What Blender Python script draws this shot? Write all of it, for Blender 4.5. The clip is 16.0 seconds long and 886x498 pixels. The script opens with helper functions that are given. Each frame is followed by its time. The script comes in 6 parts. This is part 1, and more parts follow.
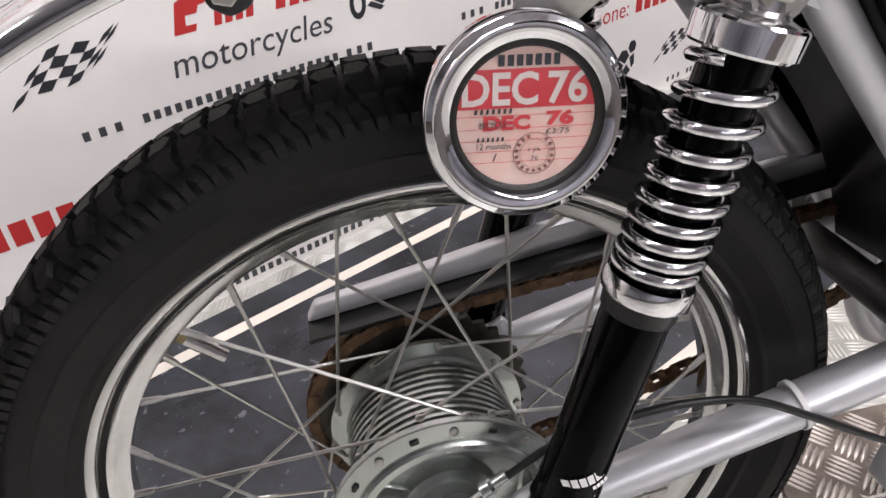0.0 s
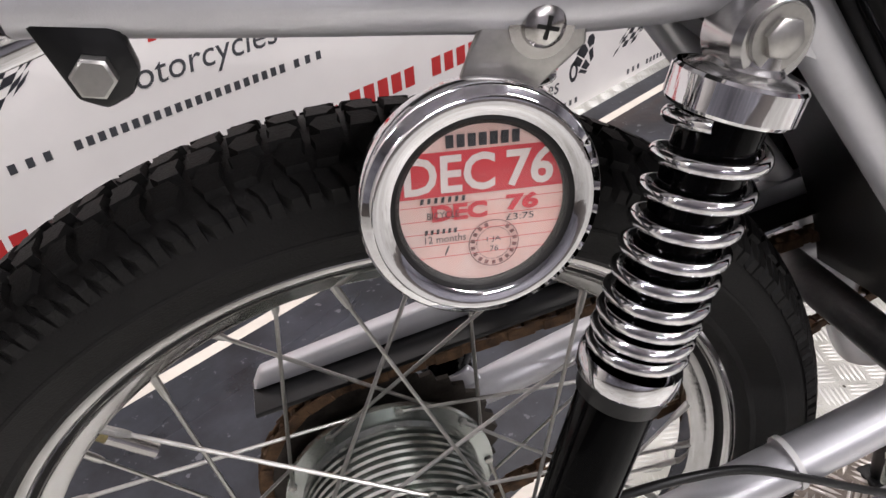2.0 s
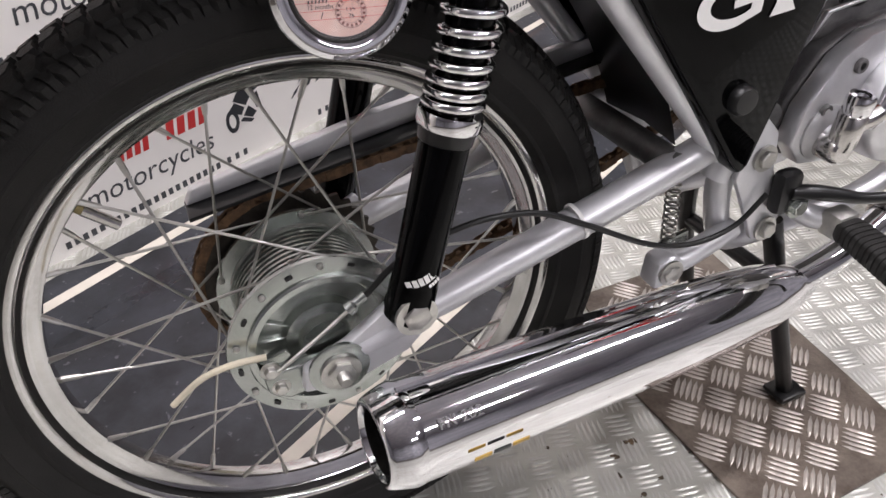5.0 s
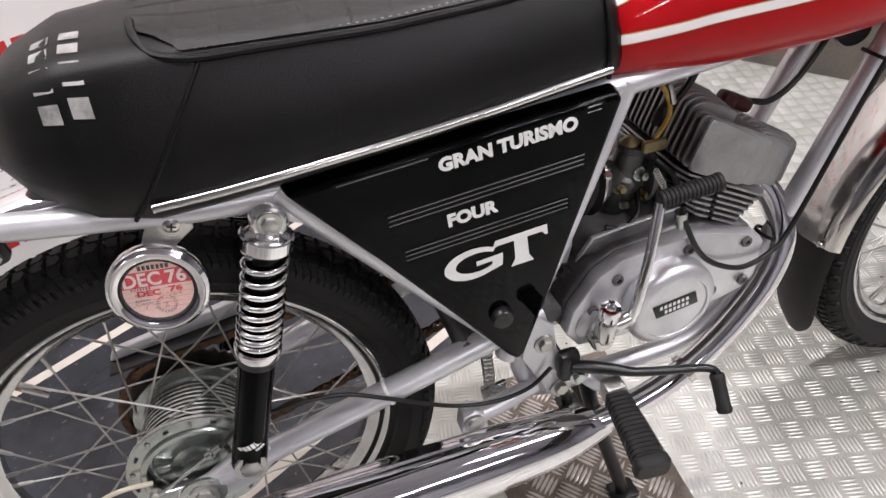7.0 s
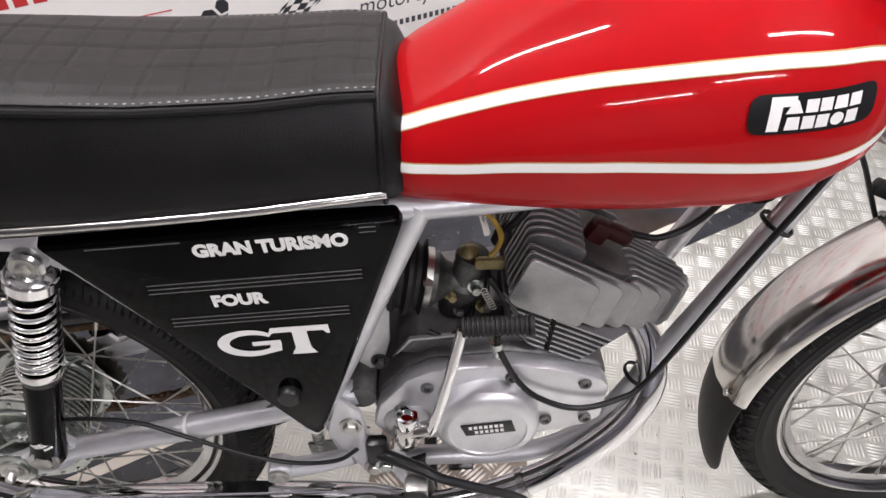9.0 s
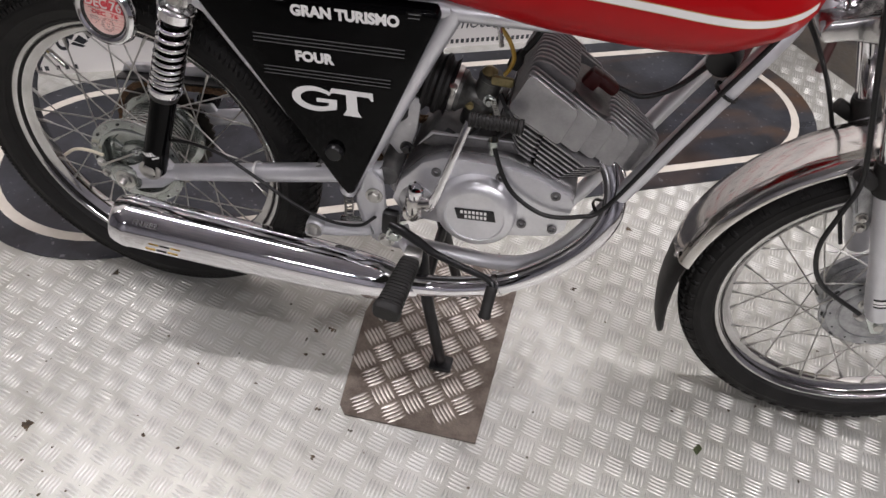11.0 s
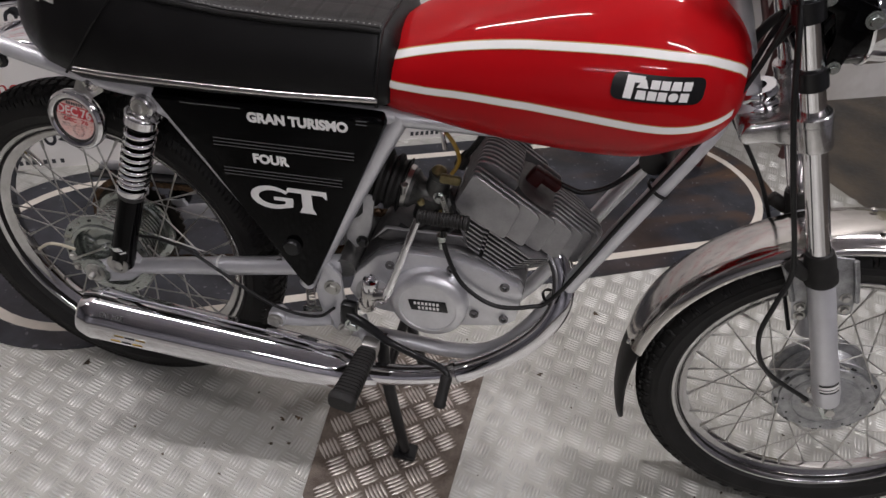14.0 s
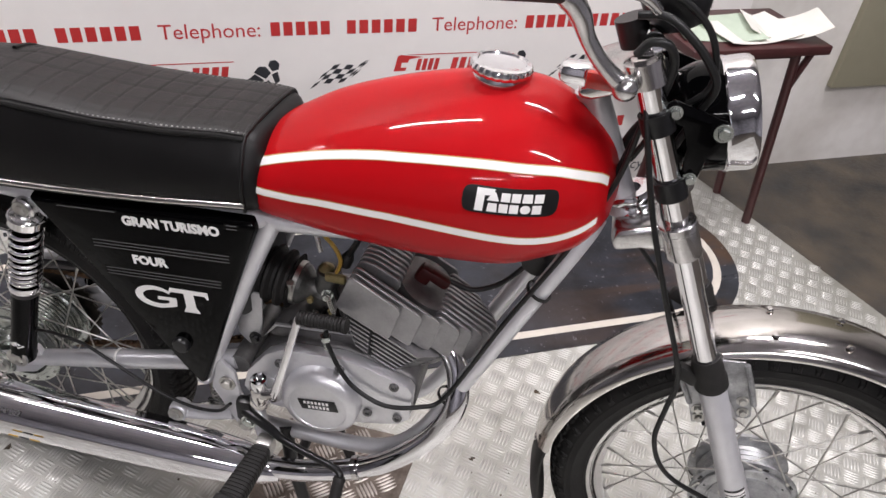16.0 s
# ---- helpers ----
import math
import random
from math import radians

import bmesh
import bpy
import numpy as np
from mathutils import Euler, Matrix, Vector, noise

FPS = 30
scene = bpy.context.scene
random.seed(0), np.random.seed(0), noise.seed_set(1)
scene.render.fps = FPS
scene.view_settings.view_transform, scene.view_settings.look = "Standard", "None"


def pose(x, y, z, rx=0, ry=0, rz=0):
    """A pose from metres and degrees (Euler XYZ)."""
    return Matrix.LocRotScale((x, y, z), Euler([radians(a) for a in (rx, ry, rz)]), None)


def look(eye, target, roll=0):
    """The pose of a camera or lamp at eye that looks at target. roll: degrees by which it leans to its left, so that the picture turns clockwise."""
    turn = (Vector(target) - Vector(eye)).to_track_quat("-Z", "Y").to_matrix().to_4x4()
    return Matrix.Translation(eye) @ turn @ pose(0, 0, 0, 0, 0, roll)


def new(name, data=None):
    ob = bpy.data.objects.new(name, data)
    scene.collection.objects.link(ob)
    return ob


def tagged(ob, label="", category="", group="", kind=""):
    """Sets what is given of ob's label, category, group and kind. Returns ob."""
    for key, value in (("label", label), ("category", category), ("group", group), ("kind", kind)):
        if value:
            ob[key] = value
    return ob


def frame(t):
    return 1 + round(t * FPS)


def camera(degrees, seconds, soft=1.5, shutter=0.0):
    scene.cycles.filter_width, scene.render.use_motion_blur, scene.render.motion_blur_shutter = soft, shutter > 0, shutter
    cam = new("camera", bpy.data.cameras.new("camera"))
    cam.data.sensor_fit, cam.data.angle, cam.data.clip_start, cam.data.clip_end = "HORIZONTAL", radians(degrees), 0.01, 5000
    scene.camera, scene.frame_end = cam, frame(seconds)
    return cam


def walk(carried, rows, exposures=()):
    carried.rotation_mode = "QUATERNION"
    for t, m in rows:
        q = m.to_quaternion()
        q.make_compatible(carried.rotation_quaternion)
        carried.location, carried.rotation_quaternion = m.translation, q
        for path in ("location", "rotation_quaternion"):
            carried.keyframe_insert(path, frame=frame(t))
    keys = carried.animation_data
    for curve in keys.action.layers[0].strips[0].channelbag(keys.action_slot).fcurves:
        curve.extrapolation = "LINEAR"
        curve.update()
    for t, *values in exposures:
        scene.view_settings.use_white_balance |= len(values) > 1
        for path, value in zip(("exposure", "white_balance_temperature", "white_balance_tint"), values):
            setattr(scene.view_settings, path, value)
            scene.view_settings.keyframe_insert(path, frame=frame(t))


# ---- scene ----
cam = camera(63.50, 16.0)
PATH = [
    (0, (-0.0355, -0.3212, 0.7007), (0.2055, 1.2988, -0.4472), -3.94),
    (0.5, (-0.0089, -0.3093, 0.7120), (0.2672, 1.3195, -0.4153), -4.86),
    (1, (0.0017, -0.2831, 0.7053), (0.2883, 1.3423, -0.4242), -5.52),
    (1.5, (0.0015, -0.2646, 0.6980), (0.3010, 1.3468, -0.4481), -5.62),
    (2, (-0.0151, -0.2615, 0.7084), (0.3086, 1.3178, -0.4751), -4.75),
    (2.5, (-0.0541, -0.2880, 0.7228), (0.3863, 1.1726, -0.5705), -2.99),
    (3, (-0.1496, -0.3392, 0.7204), (0.1254, 1.1603, -0.5742), -7.07),
    (3.5, (-0.2104, -0.4023, 0.7117), (0.0058, 1.0802, -0.6132), -5.58),
    (4, (-0.1913, -0.4430, 0.7078), (0.0933, 1.0360, -0.6080), -6.07),
    (4.5, (-0.1317, -0.4594, 0.7052), (0.2678, 1.0011, -0.6015), -5.38),
    (5, (-0.0612, -0.4580, 0.7050), (0.5180, 1.0035, -0.5315), -2.00),
    (5.2, (-0.0480, -0.4520, 0.7110), (0.5440, 0.9890, -0.5430), -2.05),
    (7.3, (0.1855, -0.5999, 1.0002), (0.5053, 0.8967, -0.2874), -3.56),
    (7.5, (0.1978, -0.6183, 1.0028), (0.4709, 0.8885, -0.2836), -3.13),
    (8, (0.2438, -0.6232, 1.0115), (0.4338, 0.9029, -0.2671), -3.55),
    (8.5, (0.3583, -0.5684, 1.0212), (0.4568, 0.9267, -0.3036), -1.81),
    (9, (0.5043, -0.4956, 1.0580), (0.4970, 0.9453, -0.3291), 0.10),
    (9.5, (0.5543, -0.5162, 1.0577), (0.4621, 0.9025, -0.3489), 9.01),
    (10, (0.5557, -0.6438, 1.0733), (0.3872, 0.7624, -0.3387), 13.06),
    (10.2, (0.5862, -0.6977, 1.0847), (0.4143, 0.6950, -0.3404), 11.08),
    (12.3, (0.6233, -0.8070, 1.0874), (0.4329, 0.4973, -0.4168), 6.94),
    (12.5, (0.6284, -0.8024, 1.0931), (0.4386, 0.5038, -0.4095), 6.91),
    (13, (0.6470, -0.7940, 1.1037), (0.4532, 0.5430, -0.3710), 6.70),
    (13.5, (0.6561, -0.7910, 1.1082), (0.4673, 0.5715, -0.3438), 7.21),
    (14, (0.6712, -0.7780, 1.1296), (0.4371, 0.7057, -0.1910), 6.80),
    (14.5, (0.7478, -0.6922, 1.1189), (0.4953, 0.8028, -0.1855), 4.36),
    (15, (0.8031, -0.6523, 1.1195), (0.3640, 0.8125, -0.1694), 2.83),
    (15.5, (0.8281, -0.6682, 1.1600), (0.4340, 0.8443, -0.0878), 4.45),
    (16, (0.8229, -0.6746, 1.1906), (0.5160, 0.8669, -0.0462), 5.13),
]
EXPOSURES = [(0.0, -0.1), (2.0, -0.12), (3.5, -0.04), (5.0, -0.18), (7.5, -0.25), (8.5, -0.15), (9.0, -0.2), (10.0, -0.3), (12.5, -1.1), (14.0, -1.15), (14.5, -0.95), (15.2, -0.65), (16.0, -0.45)]
walk(cam, [(t, look(eye, target, roll)) for t, eye, target, roll in PATH], EXPOSURES)

# ---- light ----
world = bpy.data.worlds.new("world")
scene.world = world
world.use_nodes = True
world.node_tree.nodes["Background"].inputs[0].default_value = (0.75, 0.8, 0.9, 1)
world.node_tree.nodes["Background"].inputs[1].default_value = 0.15
scene.view_settings.exposure = 0.0


# ---- materials ----
def mat(name, color, rough=0.5, metal=0.0, var=0.12, scale=30.0, bump=0.0, bump_scale=200.0, coat=0.0, color2=None, rvar=0.1, spec=0.5):
    """A surface with two scales of variation in colour and gloss, and fine relief."""
    m = bpy.data.materials.new(name)
    m.use_nodes = True
    nt = m.node_tree
    n, l = nt.nodes, nt.links
    b = n["Principled BSDF"]
    b.inputs["Metallic"].default_value = metal
    b.inputs["Specular IOR Level"].default_value = spec
    b.inputs["Coat Weight"].default_value = coat
    b.inputs["Coat Roughness"].default_value = 0.04
    tc = n.new("ShaderNodeTexCoord")
    n1 = n.new("ShaderNodeTexNoise")
    n1.inputs["Scale"].default_value, n1.inputs["Detail"].default_value = scale, 6
    n2 = n.new("ShaderNodeTexNoise")
    n2.inputs["Scale"].default_value, n2.inputs["Detail"].default_value = scale * 7.3, 3
    l.new(tc.outputs["Object"], n1.inputs["Vector"])
    l.new(tc.outputs["Object"], n2.inputs["Vector"])
    mixn = n.new("ShaderNodeMath")
    mixn.operation = "MULTIPLY_ADD"
    mixn.inputs[1].default_value = 0.35
    l.new(n2.outputs["Fac"], mixn.inputs[0])
    l.new(n1.outputs["Fac"], mixn.inputs[2])
    ramp = n.new("ShaderNodeMapRange")
    ramp.inputs["From Min"].default_value, ramp.inputs["From Max"].default_value = 0.45, 0.9
    l.new(mixn.outputs[0], ramp.inputs["Value"])
    mx = n.new("ShaderNodeMix")
    mx.data_type = "RGBA"
    dark = color2 or tuple(c * (1 - 2 * var) for c in color)
    mx.inputs[6].default_value = (*dark, 1)
    mx.inputs[7].default_value = (*color, 1)
    l.new(ramp.outputs[0], mx.inputs[0])
    l.new(mx.outputs[2], b.inputs["Base Color"])
    rr = n.new("ShaderNodeMapRange")
    rr.inputs["To Min"].default_value, rr.inputs["To Max"].default_value = max(rough - rvar * rough, 0.01), rough + rvar * rough
    l.new(n2.outputs["Fac"], rr.inputs["Value"])
    l.new(rr.outputs[0], b.inputs["Roughness"])
    if bump:
        n3 = n.new("ShaderNodeTexNoise")
        n3.inputs["Scale"].default_value, n3.inputs["Detail"].default_value = bump_scale, 4
        l.new(tc.outputs["Object"], n3.inputs["Vector"])
        bp = n.new("ShaderNodeBump")
        bp.inputs["Strength"].default_value, bp.inputs["Distance"].default_value = bump, 0.001
        l.new(n3.outputs["Fac"], bp.inputs["Height"])
        l.new(bp.outputs[0], b.inputs["Normal"])
    return m


def glow(name, color, strength):
    m = bpy.data.materials.new(name)
    m.use_nodes = True
    b = m.node_tree.nodes["Principled BSDF"]
    b.inputs["Base Color"].default_value = (*color, 1)
    b.inputs["Emission Color"].default_value = (*color, 1)
    b.inputs["Emission Strength"].default_value = strength
    return m


CHROME = mat("chrome", (0.84, 0.835, 0.85), 0.05, 1.0, 0.05, 12, rvar=0.7, bump=0.03, bump_scale=160)
RIM_CHROME = mat("rim_chrome", (0.60, 0.59, 0.58), 0.09, 1.0, 0.10, 25, rvar=0.7, bump=0.04, bump_scale=200)
CHROME_WORN = mat("worn_chrome", (0.68, 0.66, 0.64), 0.18, 1.0, 0.12, 40, rvar=0.5, bump=0.08, bump_scale=300)
ALLOY = mat("cast_alloy", (0.55, 0.55, 0.56), 0.42, 0.85, 0.10, 60, bump=0.25, bump_scale=900)
ALLOY_DARK = mat("weathered_alloy", (0.20, 0.195, 0.195), 0.5, 0.75, 0.22, 45, bump=0.35, bump_scale=700)
ZINC = mat("zinc_hub", (0.50, 0.52, 0.505), 0.26, 0.95, 0.12, 50, bump=0.1, bump_scale=500, color2=(0.40, 0.43, 0.40))
SILVER = mat("silver_paint", (0.64, 0.64, 0.66), 0.36, 0.55, 0.05, 40, bump=0.1, bump_scale=1500)
STEEL = mat("bright_steel", (0.58, 0.57, 0.54), 0.36, 1.0, 0.15, 60)
RUST = mat("rusty_chain", (0.19, 0.11, 0.055), 0.7, 0.4, 0.4, 120, bump=0.5, bump_scale=600, color2=(0.055, 0.032, 0.02))
RUBBER = mat("tyre_rubber", (0.0125, 0.0118, 0.0112), 0.58, 0.0, 0.25, 30, bump=0.35, bump_scale=900, spec=0.25)
RUBBER_GRIP = mat("grip_rubber", (0.018, 0.017, 0.016), 0.55, 0.0, 0.2, 60, bump=0.25, bump_scale=700, spec=0.3)
VINYL = mat("seat_vinyl", (0.0048, 0.0045, 0.0045), 0.38, 0.0, 0.25, 25, bump=0.35, bump_scale=1100, spec=0.26)
VINYL_TOP = mat("seat_vinyl_top", (0.0085, 0.0070, 0.0064), 0.42, 0.0, 0.3, 25, bump=0.45, bump_scale=900, spec=0.37)
BLACK = mat("black_gloss", (0.0012, 0.0012, 0.0014), 0.05, 0.0, 0.1, 20, rvar=0.4, spec=0.10)
BLACK_PAINT = mat("black_paint", (0.008, 0.008, 0.0085), 0.30, 0.0, 0.2, 40, bump=0.1, bump_scale=500, spec=0.4)
CABLE = mat("cable_sheath", (0.008, 0.008, 0.008), 0.42, 0.0, 0.1, 60, spec=0.35)
RED = mat("red_paint", (0.405, 0.0035, 0.0065), 0.50, 0.0, 0.06, 6, coat=0.38, color2=(0.36, 0.003, 0.0055), bump=0.015, bump_scale=40, spec=0.05)
WHITE = mat("white_decal", (0.82, 0.81, 0.79), 0.35, 0.0, 0.02, 40)
GOLD = mat("gold_pinstripe", (0.52, 0.36, 0.14), 0.4, 0.0, 0.05, 40)
RED_PLASTIC = mat("dark_red_cap", (0.040, 0.004, 0.004), 0.4, 0.0, 0.1, 60, spec=0.35)
YELLOW = mat("yellow_tube", (0.50, 0.31, 0.045), 0.35, 0.0, 0.25, 60)
BRASS = mat("brass_carb", (0.34, 0.28, 0.13), 0.42, 0.6, 0.25, 60)
CREAM = mat("cream_tube", (0.66, 0.60, 0.46), 0.5, 0.0, 0.1, 60)
GREY_PLASTIC = mat("grey_plastic", (0.36, 0.36, 0.40), 0.35, 0.0, 0.05, 40)
PLATE_YELLOW = mat("plate_yellow", (0.72, 0.50, 0.05), 0.4, 0.0, 0.05, 40)
PLATE_BACK = mat("plate_back", (0.42, 0.42, 0.43), 0.30, 0.6, 0.3, 25)
LENS = mat("red_lens", (0.45, 0.02, 0.012), 0.12, 0.0, 0.2, 60, coat=0.6)
BANNER = mat("banner_vinyl", (0.86, 0.835, 0.80), 0.42, 0.0, 0.04, 2.5, bump=0.06, bump_scale=30)
INK_RED = mat("ink_red", (0.52, 0.03, 0.03), 0.45, 0.0, 0.04, 30)
INK_BLACK = mat("ink_black", (0.022, 0.024, 0.03), 0.45, 0.0, 0.1, 30)
INK_GREY = mat("ink_grey", (0.055, 0.058, 0.065), 0.45, 0.0, 0.1, 30)
PAINT_WALL = mat("white_wall", (0.78, 0.76, 0.72), 0.7, 0.0, 0.07, 3, bump=0.5, bump_scale=60, color2=(0.58, 0.55, 0.50))
CONCRETE = mat("dark_concrete", (0.098, 0.078, 0.057), 0.50, 0.0, 0.3, 9, bump=0.9, bump_scale=120, color2=(0.034, 0.034, 0.033), rvar=0.5)
MAROON = mat("maroon_paint", (0.060, 0.016, 0.016), 0.4, 0.0, 0.15, 30)
PAPER = mat("paper", (0.70, 0.68, 0.62), 0.7, 0.0, 0.04, 20)
PAPER_GREEN = mat("green_paper", (0.46, 0.54, 0.43), 0.7, 0.0, 0.06, 20)
BOARD = mat("olive_board", (0.30, 0.28, 0.20), 0.6, 0.0, 0.06, 6)
CEILING = mat("ceiling_paint", (0.48, 0.47, 0.52), 0.8, 0.0, 0.15, 3)
DEBRIS = mat("leaf_debris", (0.10, 0.065, 0.032), 0.8, 0.0, 0.4, 90, color2=(0.025, 0.02, 0.014))
LEAF = mat("green_leaf", (0.05, 0.065, 0.018), 0.7, 0.0, 0.3, 90)
# for the unseen walls: dimness put into the colour that the chrome mirrors
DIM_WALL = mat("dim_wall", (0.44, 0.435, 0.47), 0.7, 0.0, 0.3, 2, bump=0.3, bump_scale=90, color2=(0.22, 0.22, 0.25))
TUBE = glow("tube_light", (1.0, 0.97, 1.0), 30.0)
FLAP_GREY = mat("smoked_plastic", (0.25, 0.235, 0.215), 0.22, 0.0, 0.25, 20, color2=(0.10, 0.092, 0.085))
LINE_WHITE = mat("white_line", (0.66, 0.61, 0.53), 0.45, 0.0, 0.06, 20)


def floor_steel(name, pale, dull, rough, oil):
    """Scuffed aluminium sheet: dusty pale areas, greasy ones, and a few dark oil stains."""
    m = mat(name, pale, rough, 0.42, 0.16, 2.4, bump=0.30, bump_scale=350, color2=dull, rvar=0.35)
    n, l = m.node_tree.nodes, m.node_tree.links
    b = n["Principled BSDF"]
    base = b.inputs["Base Color"].links[0].from_socket
    geo = n.new("ShaderNodeNewGeometry")
    blot = n.new("ShaderNodeTexNoise")
    blot.inputs["Scale"].default_value, blot.inputs["Detail"].default_value, blot.inputs["Distortion"].default_value = 4.6, 7, 0.7
    l.new(geo.outputs["Position"], blot.inputs["Vector"])
    r = n.new("ShaderNodeMapRange")
    r.inputs["From Min"].default_value, r.inputs["From Max"].default_value, r.inputs["To Max"].default_value = 0.60, 0.76, oil
    l.new(blot.outputs["Fac"], r.inputs["Value"])
    mx = n.new("ShaderNodeMix")
    mx.data_type = "RGBA"
    mx.inputs[7].default_value = (0.115, 0.105, 0.085, 1)
    l.new(r.outputs[0], mx.inputs[0])
    l.new(base, mx.inputs[6])
    l.new(mx.outputs[2], b.inputs["Base Color"])
    return m


STEEL_FLOOR = floor_steel("chequer_plate", (0.56, 0.555, 0.515), (0.335, 0.33, 0.285), 0.40, 0.75)
STEEL_BAR = floor_steel("chequer_bar", (0.60, 0.60, 0.57), (0.42, 0.415, 0.38), 0.34, 0.45)
STEEL_DIRTY = mat("dirty_plate", (0.20, 0.165, 0.135), 0.5, 0.3, 0.25, 25, bump=0.3, bump_scale=350, color2=(0.07, 0.052, 0.04))
STEEL_DIRTY_BAR = mat("dirty_plate_bar", (0.60, 0.55, 0.50), 0.36, 0.6, 0.2, 25, rvar=0.4)


def mat_print():
    """The printed mat: slate blue with a brown and a pale sheen in patches."""
    m = bpy.data.materials.new("printed_mat")
    m.use_nodes = True
    nt = m.node_tree
    n, l = nt.nodes, nt.links
    b = n["Principled BSDF"]
    b.inputs["Specular IOR Level"].default_value = 0.5
    tc = n.new("ShaderNodeTexCoord")
    mp = n.new("ShaderNodeMapping")
    mp.inputs["Rotation"].default_value[2] = -0.5
    mp.inputs["Scale"].default_value = (1.6, 5.0, 1)
    l.new(tc.outputs["Object"], mp.inputs["Vector"])
    n1 = n.new("ShaderNodeTexNoise")
    n1.inputs["Scale"].default_value, n1.inputs["Detail"].default_value, n1.inputs["Distortion"].default_value = 1.7, 5, 0.6
    l.new(mp.outputs[0], n1.inputs["Vector"])
    sep = n.new("ShaderNodeSeparateXYZ")
    l.new(tc.outputs["Object"], sep.inputs[0])
    grad = n.new("ShaderNodeMapRange")
    grad.inputs["From Min"].default_value, grad.inputs["From Max"].default_value = 0.90, 1.55
    l.new(sep.outputs[0], grad.inputs["Value"])
    mul = n.new("ShaderNodeMath")
    mul.operation = "MULTIPLY"
    l.new(grad.outputs[0], mul.inputs[0])
    r1 = n.new("ShaderNodeMapRange")
    r1.inputs["From Min"].default_value, r1.inputs["From Max"].default_value = 0.50, 0.64
    l.new(n1.outputs["Fac"], r1.inputs["Value"])
    l.new(r1.outputs[0], mul.inputs[1])
    m1 = n.new("ShaderNodeMix")
    m1.data_type = "RGBA"
    n3 = n.new("ShaderNodeTexNoise")
    n3.inputs["Scale"].default_value, n3.inputs["Detail"].default_value, n3.inputs["Roughness"].default_value = 6.5, 9, 0.68
    l.new(tc.outputs["Object"], n3.inputs["Vector"])
    r3 = n.new("ShaderNodeMapRange")
    r3.inputs["From Min"].default_value, r3.inputs["From Max"].default_value = 0.40, 0.62
    l.new(n3.outputs["Fac"], r3.inputs["Value"])
    m0 = n.new("ShaderNodeMix")
    m0.data_type = "RGBA"
    m0.inputs[6].default_value = (0.009, 0.010, 0.013, 1)
    m0.inputs[7].default_value = (0.033, 0.036, 0.045, 1)
    l.new(r3.outputs[0], m0.inputs[0])
    l.new(m0.outputs[2], m1.inputs[6])
    m1.inputs[7].default_value = (0.085, 0.046, 0.025, 1)
    l.new(mul.outputs[0], m1.inputs[0])
    n2 = n.new("ShaderNodeTexNoise")
    n2.inputs["Scale"].default_value, n2.inputs["Detail"].default_value = 75, 3
    l.new(tc.outputs["Object"], n2.inputs["Vector"])
    r2 = n.new("ShaderNodeMapRange")
    r2.inputs["From Min"].default_value, r2.inputs["From Max"].default_value = 0.665, 0.70
    l.new(n2.outputs["Fac"], r2.inputs["Value"])
    sc = n.new("ShaderNodeMath")
    sc.operation = "MULTIPLY"
    sc.inputs[1].default_value = 0.32
    l.new(r2.outputs[0], sc.inputs[0])
    m2 = n.new("ShaderNodeMix")
    m2.data_type = "RGBA"
    m2.inputs[7].default_value = (0.30, 0.30, 0.32, 1)
    l.new(sc.outputs[0], m2.inputs[0])
    l.new(m1.outputs[2], m2.inputs[6])
    l.new(m2.outputs[2], b.inputs["Base Color"])
    rr = n.new("ShaderNodeMapRange")
    rr.inputs["To Min"].default_value, rr.inputs["To Max"].default_value = 0.16, 0.5
    l.new(n1.outputs["Fac"], rr.inputs["Value"])
    l.new(rr.outputs[0], b.inputs["Roughness"])
    bp = n.new("ShaderNodeBump")
    bp.inputs["Strength"].default_value, bp.inputs["Distance"].default_value = 0.3, 0.001
    l.new(n2.outputs["Fac"], bp.inputs["Height"])
    l.new(bp.outputs[0], b.inputs["Normal"])
    return m


MAT_PRINT = mat_print()


def film_mat():
    """A thin clear sheet: see-through, with a faint gloss."""
    m = bpy.data.materials.new("clear_film")
    m.use_nodes = True
    n, l = m.node_tree.nodes, m.node_tree.links
    n.remove(n["Principled BSDF"])
    tr, gl, mx = n.new("ShaderNodeBsdfTransparent"), n.new("ShaderNodeBsdfGlossy"), n.new("ShaderNodeMixShader")
    gl.inputs["Roughness"].default_value = 0.05
    mx.inputs[0].default_value = 0.05
    l.new(tr.outputs[0], mx.inputs[1])
    l.new(gl.outputs[0], mx.inputs[2])
    l.new(mx.outputs[0], n["Material Output"].inputs["Surface"])
    return m


FILM = film_mat()


# ---- shape helpers ----
def V(*a):
    return Vector(a)


def smooth_path(pts, steps=6):
    """Catmull-Rom through the points."""
    pts = [Vector(p) for p in pts]
    if len(pts) < 3 or steps < 2:
        return pts
    out = []
    ext = [2 * pts[0] - pts[1]] + pts + [2 * pts[-1] - pts[-2]]
    for i in range(len(pts) - 1):
        a, b, c, d = ext[i : i + 4]
        for k in range(steps):
            t = k / steps
            out.append(0.5 * (2 * b + (c - a) * t + (2 * a - 5 * b + 4 * c - d) * t * t + (3 * b - a - 3 * c + d) * t**3))
    return out + [pts[-1]]


def skin(bm, rings, closed=False, cap=True):
    n = len(rings[0])
    vs = [[bm.verts.new(p) for p in r] for r in rings]
    pairs = list(zip(vs, vs[1:])) + ([(vs[-1], vs[0])] if closed else [])
    for a, b in pairs:
        for i in range(n):
            f = bm.faces.new((a[i], a[(i + 1) % n], b[(i + 1) % n], b[i]))
            f.smooth = True
    if cap and not closed:
        bm.faces.new(vs[0][::-1])
        bm.faces.new(vs[-1])
    return bm


